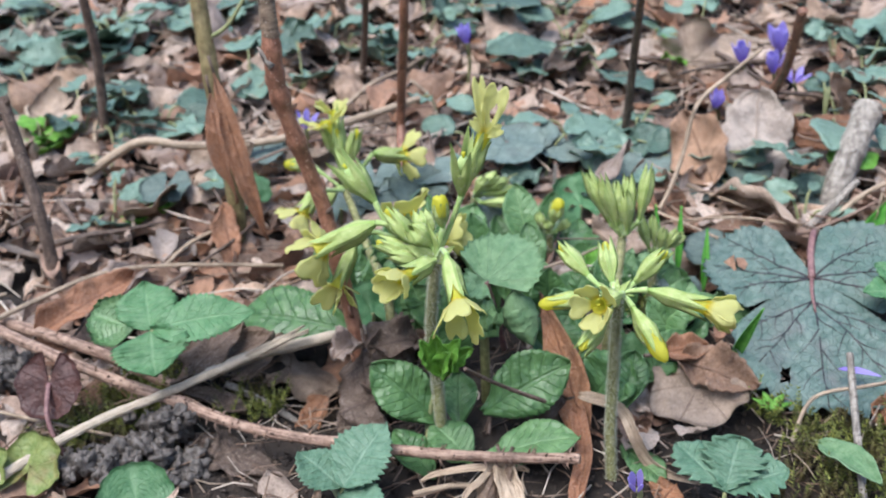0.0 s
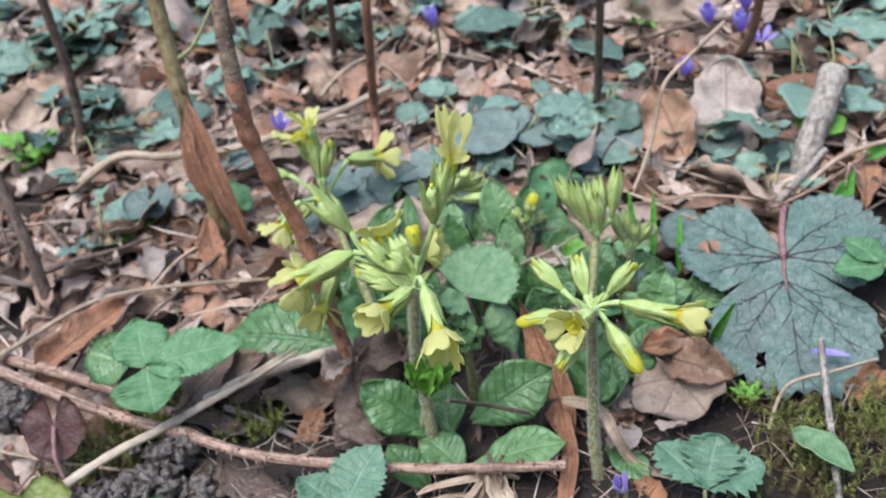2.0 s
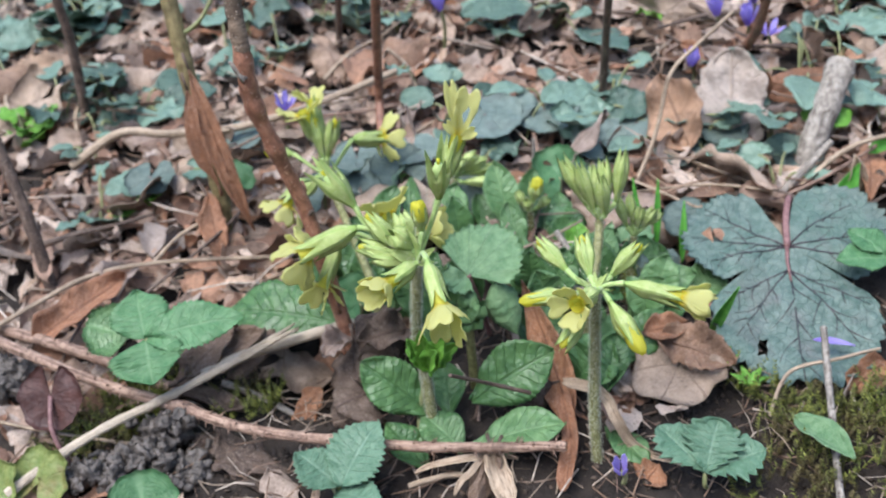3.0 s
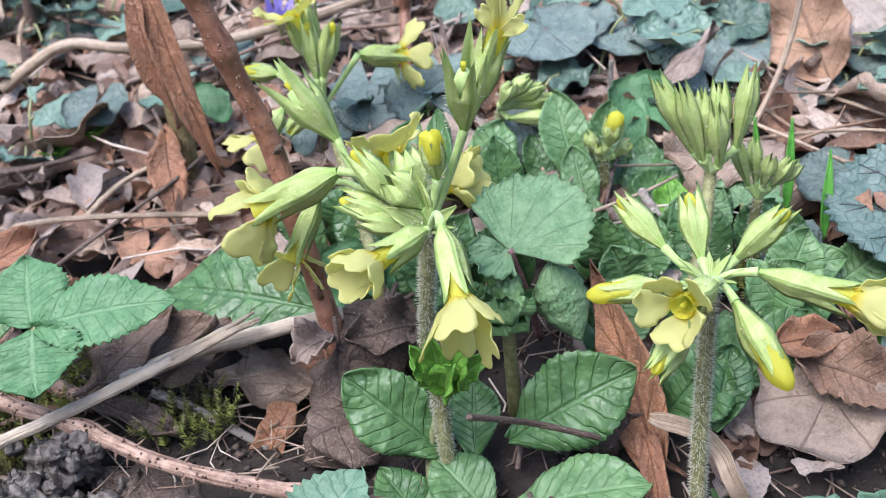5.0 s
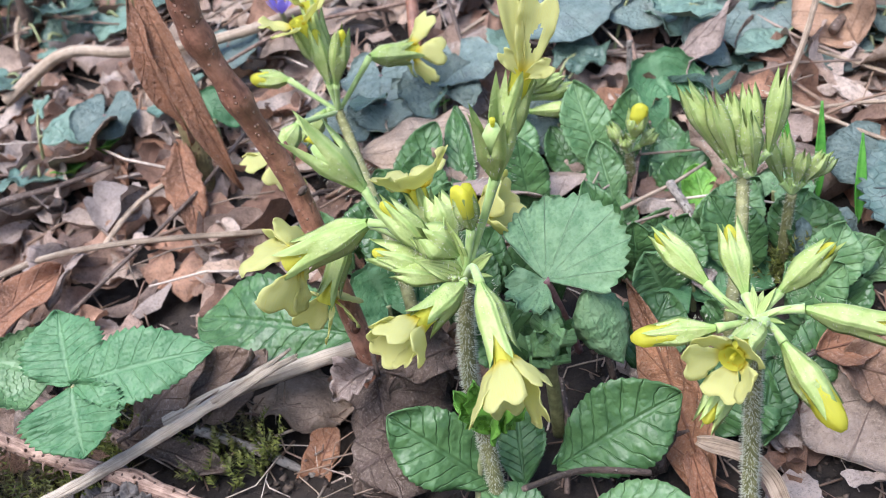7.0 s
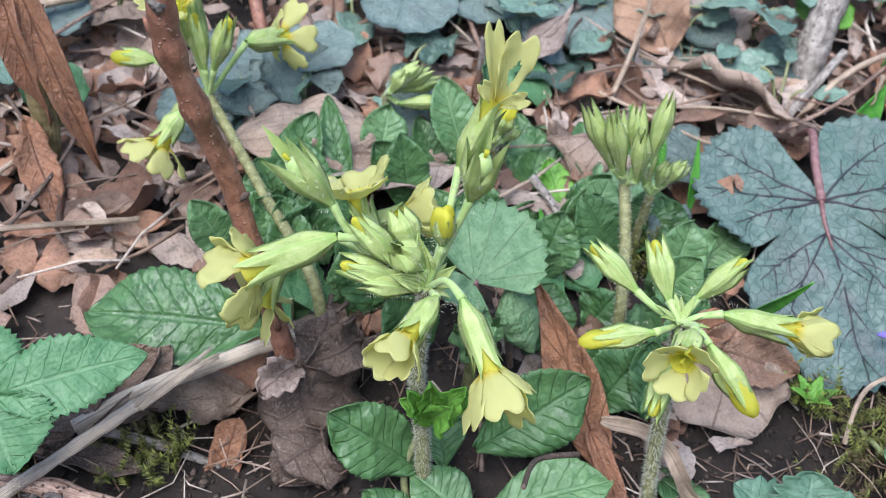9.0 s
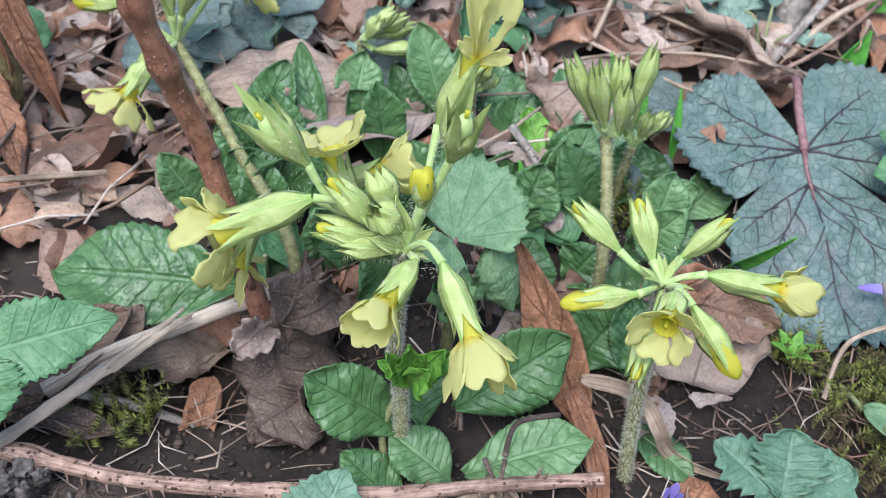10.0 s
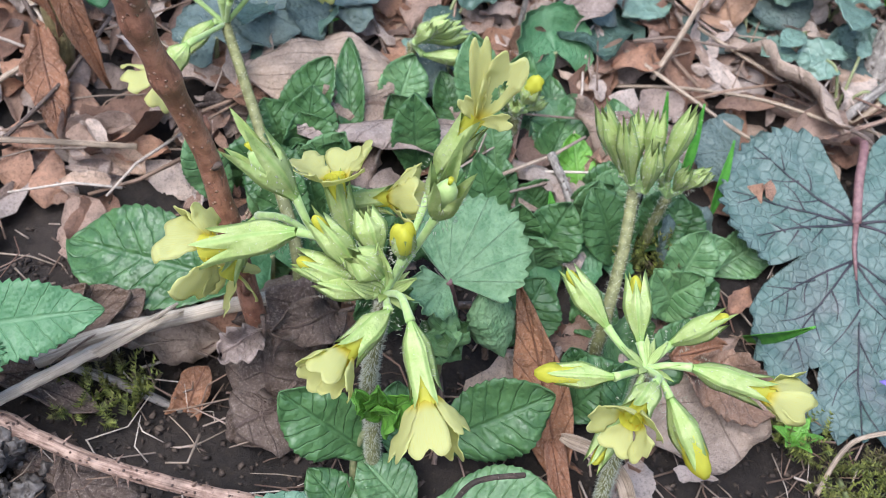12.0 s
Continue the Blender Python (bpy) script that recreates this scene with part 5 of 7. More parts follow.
for k, (dx, dy, dz, w) in enumerate(((-0.0070, -0.0130, -0.0030, 0.0016), (-0.0190, -0.0050, -0.0016, 0.0022), (0.0085, 0.0002, 0.0008, 0.0026))):
    h = V((0.0070 + 0.0006 * k, 0.0040 - 0.0004 * k, -0.0012))
    build("straw", ribbon([h + V((0.001, 0.003, 0.0004)), h, h + V((dx * 0.35, dy * 0.55, dz * 0.4 + 0.0012)), h + V((dx * 0.8, dy * 0.7, dz * 0.8)), h + V((dx, dy, dz - 0.001))], w, 7, 0.35, 0.0002, 0.5 + 0.6 * k), STRAWSTEM, tuft)
dead_leaf((0.0508, -0.0001, -0.0079), (0.0549, 0.0034, -0.0041), 0.010, DEAD_ORANGE, "small orange dead leaf scrap on the soil", "ovate", UP, 0.4, 0.3, 0.4, 0.1, 22.1)
dead_leaf((-0.0089, 0.1100, 0.0321), (-0.0489, 0.1006, 0.0349), 0.024, DEAD_TAN, "broad pinkish-brown dead leaf behind the oxlip", "ovate", UP, -0.25, 0.5, 0.3, 0.15, 23.1)
dead_leaf((-0.0876, 0.0283, 0.0070), (-0.0701, 0.0410, 0.0209), 0.013, DEAD_MID, "long tan dead leaf below the strawberry leaves", "ovate", UP, 0.2, 0.3, 0.3, 0.1, 28.1)
dead_leaf((-0.0265, 0.0507, 0.0187), (-0.0306, 0.0313, 0.0140), 0.020, DEAD_DARK, "dark crumpled dead leaf in front of a stem", "ovate", FRONT, -0.6, 0.6, 0.6, 0.3, 29.1)
dead_leaf((-0.0290, 0.0265, 0.0080), (-0.0385, 0.0235, -0.0050), 0.018, DEAD_DARK, "dark dead leaf lying by the front oxlip", "lance", UP, -0.5, 0.4, 0.5, 0.3, 30.1)
dead_leaf((0.1106, 0.0327, 0.0005), (0.1222, 0.0409, 0.0054), 0.009, DEAD_ORANGE, "reddish dead leaf rolled at the big leaf", "strap", FRONT, 0.8, 0.3, 0.3, 0.1, 24.1)
dead_leaf((0.1294, 0.1918, 0.0540), (0.1215, 0.1809, 0.0708), 0.010, DEAD, "pale dead leaf standing by a broken branch", "ovate", FRONT, 0.4, 0.5, 0.3, 0.1, 25.1)
dead_leaf((0.1284, 0.1151, 0.0303), (0.1268, 0.1113, 0.0438), 0.0065, STRAWSTEM, "bleached curling half-green blade", "lance", FRONT, 0.7, 0.8, 0.2, 0.1, 26.1)
dead_leaf((0.1050, 0.1690, 0.0459), (0.1057, 0.1618, 0.0592), 0.005, DEAD_ORANGE, "thin tan dead leaf rib standing", "strap", FRONT, 0.5, 0.2, 0.2, 0.1, 27.1)

dead_leaf((-0.0337, 0.0356, 0.0189), (-0.0415, 0.0300, 0.0165), 0.0085, DEAD_GREY, "pale curled dead leaf scrap at the sapling foot", "obovate", FRONT, 1.0, 0.9, 0.7, 0.35, 31.1, 5, 0.35, 0)
dead_leaf((-0.0185, 0.0446, 0.0164), (-0.0319, 0.0361, 0.0178), 0.011, DEAD_DARK, "dark torn dead leaf behind the oxlip stem", "ovate", FRONT, 0.6, 0.6, 0.5, 0.2, 32.1)
dead_leaf((-0.0730, 0.0327, 0.0073), (-0.0601, 0.0451, 0.0172), 0.011, DEAD_MID, "flat grey-brown dead leaf between stick and strawberry", "ovate", UP, 0.15, 0.2, 0.2, 0.1, 33.1)
dead_leaf((-0.0700, 0.0480, 0.0020), (-0.0430, 0.0510, -0.0040), 0.018, DEAD_TAN, "broad pale brown dead leaf with a wavy edge", "ovate", UP, 0.15, 0.3, 0.4, 0.1, 34.1, 8, 0.10)


# ---- green leaves ----
def leaf_plant(name, label, category, root, group=""):
    return thing(name, root, label, category, group)


def leaflet(plant, base, tip, width, mat, shape="obovate", teeth=11, tooth=0.16, up=UP, cup=0.12, bend=0.35, seed=0.0, puff=0.03):
    return build("leaflet", blade(base, tip, width, shape, up, teeth, tooth, 44, 10, cup, bend, 0.12, puff, 8, seed), mat, plant)


def stalk(plant, pts, r=0.0006, mat=PETIOLE):
    return build("leaf_stalk", tube(curve(pts, 6), (r * 1.1, r), 7), mat, plant)


SW = "strawberry leaves"
tc = V((-0.0909, 0.0205, 0.0282))
p = leaf_plant("strawberry_plant", "wild strawberry leaf of three toothed green leaflets", "strawberry plant", (-0.0956, 0.0436, 0.0098), SW)
stalk(p, [(-0.0967, 0.0461, 0.0084), tc + V((0.004, 0.004, -0.008)), tc], 0.0007)
TC = V((0.0, -0.62, 0.78))
leaflet(p, tc, (-0.0622, 0.0262, 0.0318), 0.0165, STRAW, "ovate", 17, 0.13, TC, 0.12, 0.45, 1.0, 0.020)
leaflet(p, tc, (-0.0962, 0.0325, 0.0374), 0.0190, STRAW, "ovate", 15, 0.13, TC, 0.14, 0.35, 2.0, 0.020)
leaflet(p, tc, (-0.0862, 0.0096, 0.0190), 0.0235, STRAW, "ovate", 15, 0.15, TC, 0.16, 0.40, 3.0, 0.020)
build("leaf", fan((-0.0985, 0.0262, 0.0260), (-0.1105, 0.0285, 0.0285), 0.0150, TC, 60, 6, 5, 0.05, 19, 0.07, 0.08, 0.2, 4.0, 80, 0.55), PRIM_PALE, p, label="paler green rounded leaf")
p = leaf_plant("strawberry_plant", "toothed strawberry leaflets low on the soil", "strawberry plant", (-0.0358, 0.0016, -0.0058), SW)
stalk(p, [(-0.0356, -0.0005, -0.0075), (-0.0321, -0.0079, -0.0057), (-0.0308, -0.0076, 0.0005)], 0.0007)
leaflet(p, (-0.0305, -0.0100, -0.0012), (-0.0212, 0.0030, 0.0108), 0.0195, STRAW_GREY, "ovate", 12, 0.20, UP, 0.15, 0.4, 5.0)
leaflet(p, (-0.0315, -0.0091, -0.0020), (-0.0440, -0.0020, 0.0040), 0.0150, STRAW_GREY, "ovate", 11, 0.20, UP, 0.15, 0.4, 6.0)
leaflet(p, (-0.0324, -0.0088, -0.0040), (-0.0178, -0.0183, -0.0017), 0.0125, STRAW_GREY, "ovate", 11, 0.20, UP, 0.15, 0.4, 7.0)
p = leaf_plant("strawberry_plant", "strawberry leaf with deep teeth beside the oxlip", "strawberry plant", (0.0666, 0.0023, -0.0056), SW)
tr = V((0.0658, -0.0065, 0.0005))
stalk(p, [(0.0670, -0.0012, -0.0080), tr - V((0, 0, 0.004)), tr], 0.0006)
leaflet(p, tr, (0.0702, 0.0039, 0.0099), 0.0185, STRAW_GREY, "obovate", 7, 0.36, UP, 0.2, 0.3, 8.0)
leaflet(p, tr, (0.0545, 0.0053, 0.0071), 0.0150, STRAW_GREY, "obovate", 7, 0.36, UP, 0.2, 0.3, 9.0)
leaflet(p, tr, (0.0811, -0.0041, 0.0056), 0.0165, STRAW_GREY, "obovate", 7, 0.36, UP, 0.2, 0.3, 10.0)
p = leaf_plant("strawberry_plant", "toothed pale green leaf above the dark leaf", "strawberry plant", (0.1385, 0.0905, 0.0200), SW)
leaflet(p, (0.1275, 0.0665, 0.0262), (0.1126, 0.0660, 0.0262), 0.0150, STRAW, "ovate", 13, 0.15, UP, 0.15, 0.4, 11.0)
leaflet(p, (0.1278, 0.0690, 0.0270), (0.1180, 0.0775, 0.0310), 0.0120, STRAW, "ovate", 11, 0.15, UP, 0.15, 0.4, 12.0)
leaflet(p, (0.1280, 0.0670, 0.0262), (0.1400, 0.0700, 0.0290), 0.0140, STRAW, "ovate", 11, 0.15, UP, 0.15, 0.4, 13.0)
stalk(p, [(0.1401, 0.0899, 0.0185), (0.1340, 0.0760, 0.0262), (0.1278, 0.0670, 0.0262)], 0.0006)
p = leaf_plant("smooth_leaf", "smooth pointed green leaf over moss", "leaf", (0.0945, 0.0237, 0.0006))
build("blade", blade((0.0916, 0.0126, 0.0045), (0.1035, -0.0043, 0.0030), 0.0085, "ovate", UP, 0, 0, 20, 8, 0.5, 0.4, 0.15), ROUND, p)
stalk(p, [(0.0930, 0.0242, -0.0005), (0.0916, 0.0126, 0.0045)], 0.0006)

# the round scalloped leaf and its shrivelled neighbour
rc = V((0.0029, 0.0351, 0.0391))
p = leaf_plant("avens_plant", "round scalloped grey-green leaf with small holes", "leaf", rc + V((0.004, 0.012, -0.022)))
stalk(p, [rc + V((0.004, 0.012, -0.026)), rc + V((0.002, 0.004, -0.010)), rc], 0.0008, PETIOLE_RED)
build("leaf", fan(rc, (0.0125, 0.0485, 0.0470), 0.0205, V((0.04, -0.50, 0.86)), 96, 8, 7, 0.03, 19, 0.07, 0.05, 0.14, 1.5, 76, 0.58, 1.0), ROUND, p)
build("leaf", fan(rc, (-0.0054, 0.0278, 0.0360), 0.0095, V((-0.2, -0.8, 0.5)), 48, 6, 5, 0.12, 13, 0.08, 0.3, 0.5, 2.5, 62, 0.7), ROUND, p, label="drooping leaf with a browned edge")
q = rc + V((0.008, 0.0, -0.002))
build("folded_leaf", blade(q, q + V((0.0055, -0.003, -0.016)), 0.0115, "ovate", V((0.5, -0.8, 0.2)), 7, 0.10, 28, 10, -0.5, 0.5, 0.2, 0.06, 6, 2.0), ROUND, p, label="folded grey-green leaf hanging down")
rcb = V((0.0026, 0.0297, 0.0262))
p = leaf_plant("young_oxlip_bud", "round cluster of unopened green buds", "flower bud", rcb + V((0, 0.004, -0.02)), "")
build("stem", tube(curve([rcb + V((0.0, 0.004, -0.024)), rcb + V((0, 0.001, -0.008)), rcb], 6), (0.0015, 0.0013), 9, 0.1), STEM, p)
for k, (dx, dy, dz) in enumerate(((-0.0032, -0.001, 0.0060), (0.0006, 0.001, 0.0098), (0.0038, -0.001, 0.0072), (-0.0012, -0.004, 0.0030), (0.0026, -0.0035, 0.0036), (0.0002, -0.0045, 0.0068))):
    build("bud", calyx_geo(rcb + V((dx * 0.3, dy * 0.3, dz * 0.15)), rcb + V((dx, dy, dz)), 0.0034, 0.10, k, 0.8), PRIM_PALE, p)
sb = V((-0.0079, 0.0164, 0.0196))
p = leaf_plant("bright_sprout", "bright green cut young leaves on a thin stalk", "sprout", (-0.0116, 0.0138, -0.0030))
stalk(p, [(-0.0118, 0.0143, -0.0050), (-0.0121, 0.0183, 0.0043), sb], 0.0008, PETIOLE)
for k, (dx, dy, dz, w) in enumerate(((-0.005, -0.003, 0.011, 0.007), (0.006, -0.004, 0.012, 0.008), (0.009, -0.001, 0.008, 0.007), (-0.001, -0.004, 0.014, 0.008), (0.003, -0.006, 0.009, 0.008), (-0.006, 0, 0.006, 0.005))):
    build("leaflet", blade(sb, sb + V((dx, dy, dz)), w, "ovate", FRONT, 4, 0.4, 16, 6, 0.4, 0.4, 0.3, 0, 9, k), BRIGHT, p)

# the big dark leaf: three lobes parted by narrow sinuses
LOBES = ((-3, 0.0535, 54, 0.50), (104, 0.0340, 55, 0.36), (-116, 0.0360, 59, 0.42))
bc = V((0.1001, 0.0789, 0.0253))
bx, by, bz = frame_of(bc, bc + V((-0.0039, -0.0397, -0.0184)), V((0.0, -0.40, 0.92)))


def lobe_reach(deg):
    best = 0.0045
    for ang, reach, wide, drop in LOBES:
        d = abs((deg - ang + 180) % 360 - 180) / wide
        if d < 1:
            best = max(best, reach * (1 - drop * d ** 2.2) * (1 - max(0.0, (d - 0.93) / 0.07) ** 2 * 0.85))
    return best


def big_surface(px, py):
    h = 0.0022 * noise.noise(V((px * 60, py * 60, 2.2))) + 0.0010 * noise.noise(V((px * 170, py * 170, 5.2)))
    return bc + bx * px + by * py + bz * h


def under_big_leaf(x, y, m=0.0):
    dx, dy = (x - bc.x) * bx.x, (bc.y - y) / 0.917
    return math.hypot(dx, dy) < lobe_reach(math.degrees(math.atan2(dx, dy))) + m


verts, uvs, faces = [], [], []
nth, nr = 420, 16
for j in range(nth + 1):
    deg = -180 + 360 * j / nth
    tooth = (j / nth * 62 + 0.5 * noise.noise(V((j * 0.05, 1.0, 0)))) % 1.0
    R = lobe_reach(deg) * (1 - 0.055 * (2 * abs(tooth - 0.45)) - 0.05 * noise.noise(V((j * 0.09, 4.0, 0))))
    for i in range(nr + 1):
        a, r = radians(deg), R * i / nr
        verts.append(big_surface(math.sin(a) * r, math.cos(a) * r))
        uvs.append((j / nth, i / nr))
for j in range(nth):
    for i in range(nr):
        k = j * (nr + 1) + i
        faces.append((k, k + nr + 1, k + nr + 2, k + 1))
geo = solid(verts, faces, uvs, nr + 1, nth + 1, 0.00025)
hole = big_surface(0.0088, 0.0395)
gone = []
for q in geo[1]:
    c = sum((geo[0][k] for k in q), V()) / 4 - hole
    gone.append((c.dot(bx) / 0.0016) ** 2 + (c.dot(by) / 0.0036) ** 2 < 1 + 0.6 * noise.noise(c * 900))
p = leaf_plant("lobed_leaf_plant", "large dark blue-green three-lobed leaf with a hole", "leaf", (0.1075, 0.1120, 0.0254))
big = build("leaf", (geo[0], [q for q, g in zip(geo[1], gone) if not g], geo[2]), BIGLEAF, p)


def vein(a, b, r, bow=0.0):
    line = []
    for k in range(9):
        t = k / 8
        o = bow * math.sin(math.pi * t)
        line.append(big_surface(a[0] + (b[0] - a[0]) * t - (b[1] - a[1]) * o, a[1] + (b[1] - a[1]) * t + (b[0] - a[0]) * o) + bz * 0.00002)
    build("vein", tube(line, (r, r * 0.35), 6), VEIN_DARK, big)


rr = random.Random(12)
for deg, reach in ((-3, 0.051), (24, 0.040), (-28, 0.041), (-46, 0.032), (40, 0.030), (96, 0.030), (72, 0.025), (122, 0.030), (-106, 0.032), (-82, 0.028), (-132, 0.028)):
    a = radians(deg)
    o = (0.0, 0.009) if abs(deg) < 50 and deg != -3 else (0.0, 0.0)
    d = (math.sin(a), math.cos(a))
    vein(o, (d[0] * reach, d[1] * reach), 0.00042 if abs(deg) > 50 or deg == -3 else 0.00034, rr.uniform(-0.04, 0.04))
    for k in range(5):
        f = 0.30 + 0.13 * k + rr.uniform(-0.03, 0.03)
        q = (o[0] + (d[0] * reach - o[0]) * f, o[1] + (d[1] * reach - o[1]) * f)
        e = a + radians((38 + rr.uniform(-6, 8)) * (1 if k % 2 else -1))
        L = reach * rr.uniform(0.18, 0.30) * (1.2 - 0.6 * f)
        vein(q, (q[0] + math.sin(e) * L, q[1] + math.cos(e) * L), 0.00024, rr.uniform(-0.1, 0.1))
build("midrib", tube([big_surface(0, -0.001) + bz * 0.0002, big_surface(0.0002, 0.006) + bz * 0.0002, big_surface(-0.0006, 0.014)], (0.0008, 0.0003), 8), PETIOLE_RED, big, label="purple-red midrib")
stalk(p, [bc + bz * 0.0004, (0.1010, 0.0880, 0.0308), (0.1036, 0.0985, 0.0340), (0.1075, 0.1120, 0.0244)], 0.0011, PETIOLE_RED)
ob = thing("violet_petal", (0.1021, 0.0422, 0.0120), "fallen narrow violet petal on the dark leaf", "petal")
build("petal", blade((0.1018, 0.0424, 0.0122), (0.1132, 0.0402, 0.0112), 0.0025, "lance", UP, 0, 0, 10, 6, 0.3, 0.3), VIOLET, ob)
p = leaf_plant("heart_leaf_plant", "dark red-brown heart-shaped leaf on a bent stalk", "leaf", (-0.1154, 0.0035, -0.0019))
build("leaf", fan((-0.1178, 0.0093, 0.0159), (-0.1180, 0.0052, 0.0079), 0.0106, FRONT, 44, 6, 5, 0.05, 15, 0.05, 0.05, 0.2, 4.4, 165, 0.9), REDLEAF, p)
stalk(p, [(-0.1178, 0.0093, 0.0159), (-0.1158, 0.0022, 0.0089), (-0.1116, -0.0002, -0.0002), (-0.1060, 0.0000, -0.0055)], 0.0007, PETIOLE_RED)
p = leaf_plant("yellowing_leaf_plant", "yellowing lobed leaf near the clods", "leaf", (-0.1215, -0.0036, -0.0045))
build("leaf", fan((-0.1166, -0.0102, -0.0004), (-0.1140, -0.0049, 0.0062), 0.0115, UP, 44, 6, 5, 0.15, 15, 0.06, 0.1, 0.25, 5.4, 150, 0.75), YELLEAF, p)
build("leaf", fan((-0.1280, -0.0111, -0.0006), (-0.1256, -0.0074, 0.0054), 0.0085, UP, 40, 6, 5, 0.15, 13, 0.06, 0.1, 0.25, 6.4, 150, 0.75), YELLEAF, p)
p = leaf_plant("round_leaf_plant", "small glossy green leaf low on soil", "leaf", (-0.0900, -0.0066, -0.0103))
build("leaf", fan((-0.0853, -0.0144, -0.0060), (-0.0864, -0.0119, -0.0031), 0.0115, UP, 44, 6, 5, 0.04, 13, 0.05, 0.1, 0.1, 7.4, 160, 0.85), STRAW, p)

# young green blades
for k, (b, t, w) in enumerate((((0.0680, 0.0850, 0.0178), (0.0689, 0.0901, 0.0378), 0.0022), ((0.0601, 0.0908, 0.0208), (0.0608, 0.0949, 0.0438), 0.0022), ((0.0549, 0.0981, 0.0230), (0.0529, 0.0998, 0.0426), 0.0020), ((0.0743, 0.0583, 0.0050), (0.0797, 0.0393, 0.0314), 0.0030), ((0.1209, 0.1104, 0.0211), (0.1283, 0.1107, 0.0409), 0.0075), ((0.1341, 0.1246, 0.0395), (0.1456, 0.1193, 0.0472), 0.0045), ((0.0295, 0.0756, 0.0160), (0.0270, 0.0798, 0.0254), 0.0025))):
    ob = thing("green_blade", b, "narrow upright fresh green blade", "grass", "green blades")
    build("blade", blade(b, t, w, "lance", FRONT, 0, 0, 16, 6, 0.5, 0.35), GRASS, ob)


# broad flat blue-grey leaves in the litter behind the plants
for k, (c, t, r) in enumerate((((0.0078, 0.1588, 0.0520), (0.0008, 0.1409, 0.0470), 0.014), ((0.0226, 0.1569, 0.0501), (0.0277, 0.1372, 0.0421), 0.015), ((0.0431, 0.1411, 0.0414), (0.0378, 0.1509, 0.0476), 0.012), ((0.0702, 0.1381, 0.0378), (0.0754, 0.1339, 0.0362), 0.010), ((-0.1245, 0.1245, 0.0401), (-0.1242, 0.1148, 0.0363), 0.011), ((-0.0466, 0.1313, 0.0428), (-0.0445, 0.1162, 0.0376), 0.012), ((0.0745, 0.0991, 0.0275), (0.0692, 0.0885, 0.0252), 0.013), ((-0.0946, 0.1502, 0.0476), (-0.0948, 0.1388, 0.0439), 0.011), ((-0.0254, 0.1332, 0.0448), (-0.0213, 0.1193, 0.0413), 0.012), ((0.0569, 0.1533, 0.0443), (0.0519, 0.1457, 0.0422), 0.012), ((0.1127, 0.1356, 0.0372), (0.1171, 0.1221, 0.0297), 0.011), ((0.1252, 0.1470, 0.0465), (0.1144, 0.1385, 0.0431), 0.010), ((0.0881, 0.1450, 0.0430), (0.0921, 0.1328, 0.0384), 0.010), ((0.0004, 0.1487, 0.0516), (0.0088, 0.1385, 0.0474), 0.016), ((-0.0439, 0.1204, 0.0392), (-0.0428, 0.1109, 0.0356), 0.011))):
    p = leaf_plant("flat_leaf_plant", "broad flat blue-grey leaf in the litter", "leaf", V(c) - V((0, 0, 0.004)), "flat grey leaves")
    build("leaf", fan(c, t, r, UP, 44, 6, 6, 0.05, 15, 0.06, 0.06, 0.2, 2.1 * k, 165, 0.8), BRIGHT if k == 11 else BLUELEAF, p)
    stalk(p, [V(c) - V((0, 0, 0.008)), V(c) - V((0, 0, 0.003)), c], 0.0006, PETIOLE_RED)

for k, (c, t, r, m) in enumerate((((0.0385, 0.0691, 0.0156), (0.0338, 0.0851, 0.0214), 0.0125, STRAW), ((0.0329, 0.1039, 0.0224), (0.0302, 0.1118, 0.0284), 0.012, ROUND), ((0.0309, 0.0648, 0.0169), (0.0271, 0.0737, 0.0222), 0.0115, STRAW), ((0.0141, 0.0893, 0.0177), (0.0109, 0.0983, 0.0245), 0.0105, STRAW), ((0.0502, 0.0883, 0.0255), (0.0548, 0.0939, 0.0319), 0.010, ROUND), ((-0.0344, 0.0559, 0.0201), (-0.0378, 0.0591, 0.0265), 0.011, STRAW), ((0.0460, 0.0457, 0.0114), (0.0415, 0.0486, 0.0179), 0.009, PRIM_PALE), ((0.0610, 0.0735, 0.0185), (0.0561, 0.0766, 0.0241), 0.011, BLUELEAF), ((0.0284, 0.1227, 0.0349), (0.0244, 0.1276, 0.0417), 0.013, STRAW), ((0.0012, 0.1135, 0.0337), (-0.0029, 0.1178, 0.0407), 0.012, BLUELEAF), ((-0.0290, 0.1224, 0.0406), (-0.0342, 0.1322, 0.0482), 0.013, BLUELEAF), ((-0.0560, 0.1127, 0.0357), (-0.0620, 0.1223, 0.0406), 0.012, BLUELEAF), ((-0.0917, 0.1215, 0.0379), (-0.0971, 0.1264, 0.0442), 0.010, STRAW))):
    p = leaf_plant("round_leaf_plant", "rounded green leaf low between the oxlips", "leaf", V(c) - V((0, 0, 0.004)), "low round leaves")
    build("leaf", fan(c, t, r, UP, 40, 6, 6, 0.06, 15, 0.08, 0.1, 0.3, 1.7 * k, 150, 0.75), m, p)
    stalk(p, [V(c) - V((0, 0, 0.010)), V(c) - V((0, 0, 0.003)), c], 0.0006)


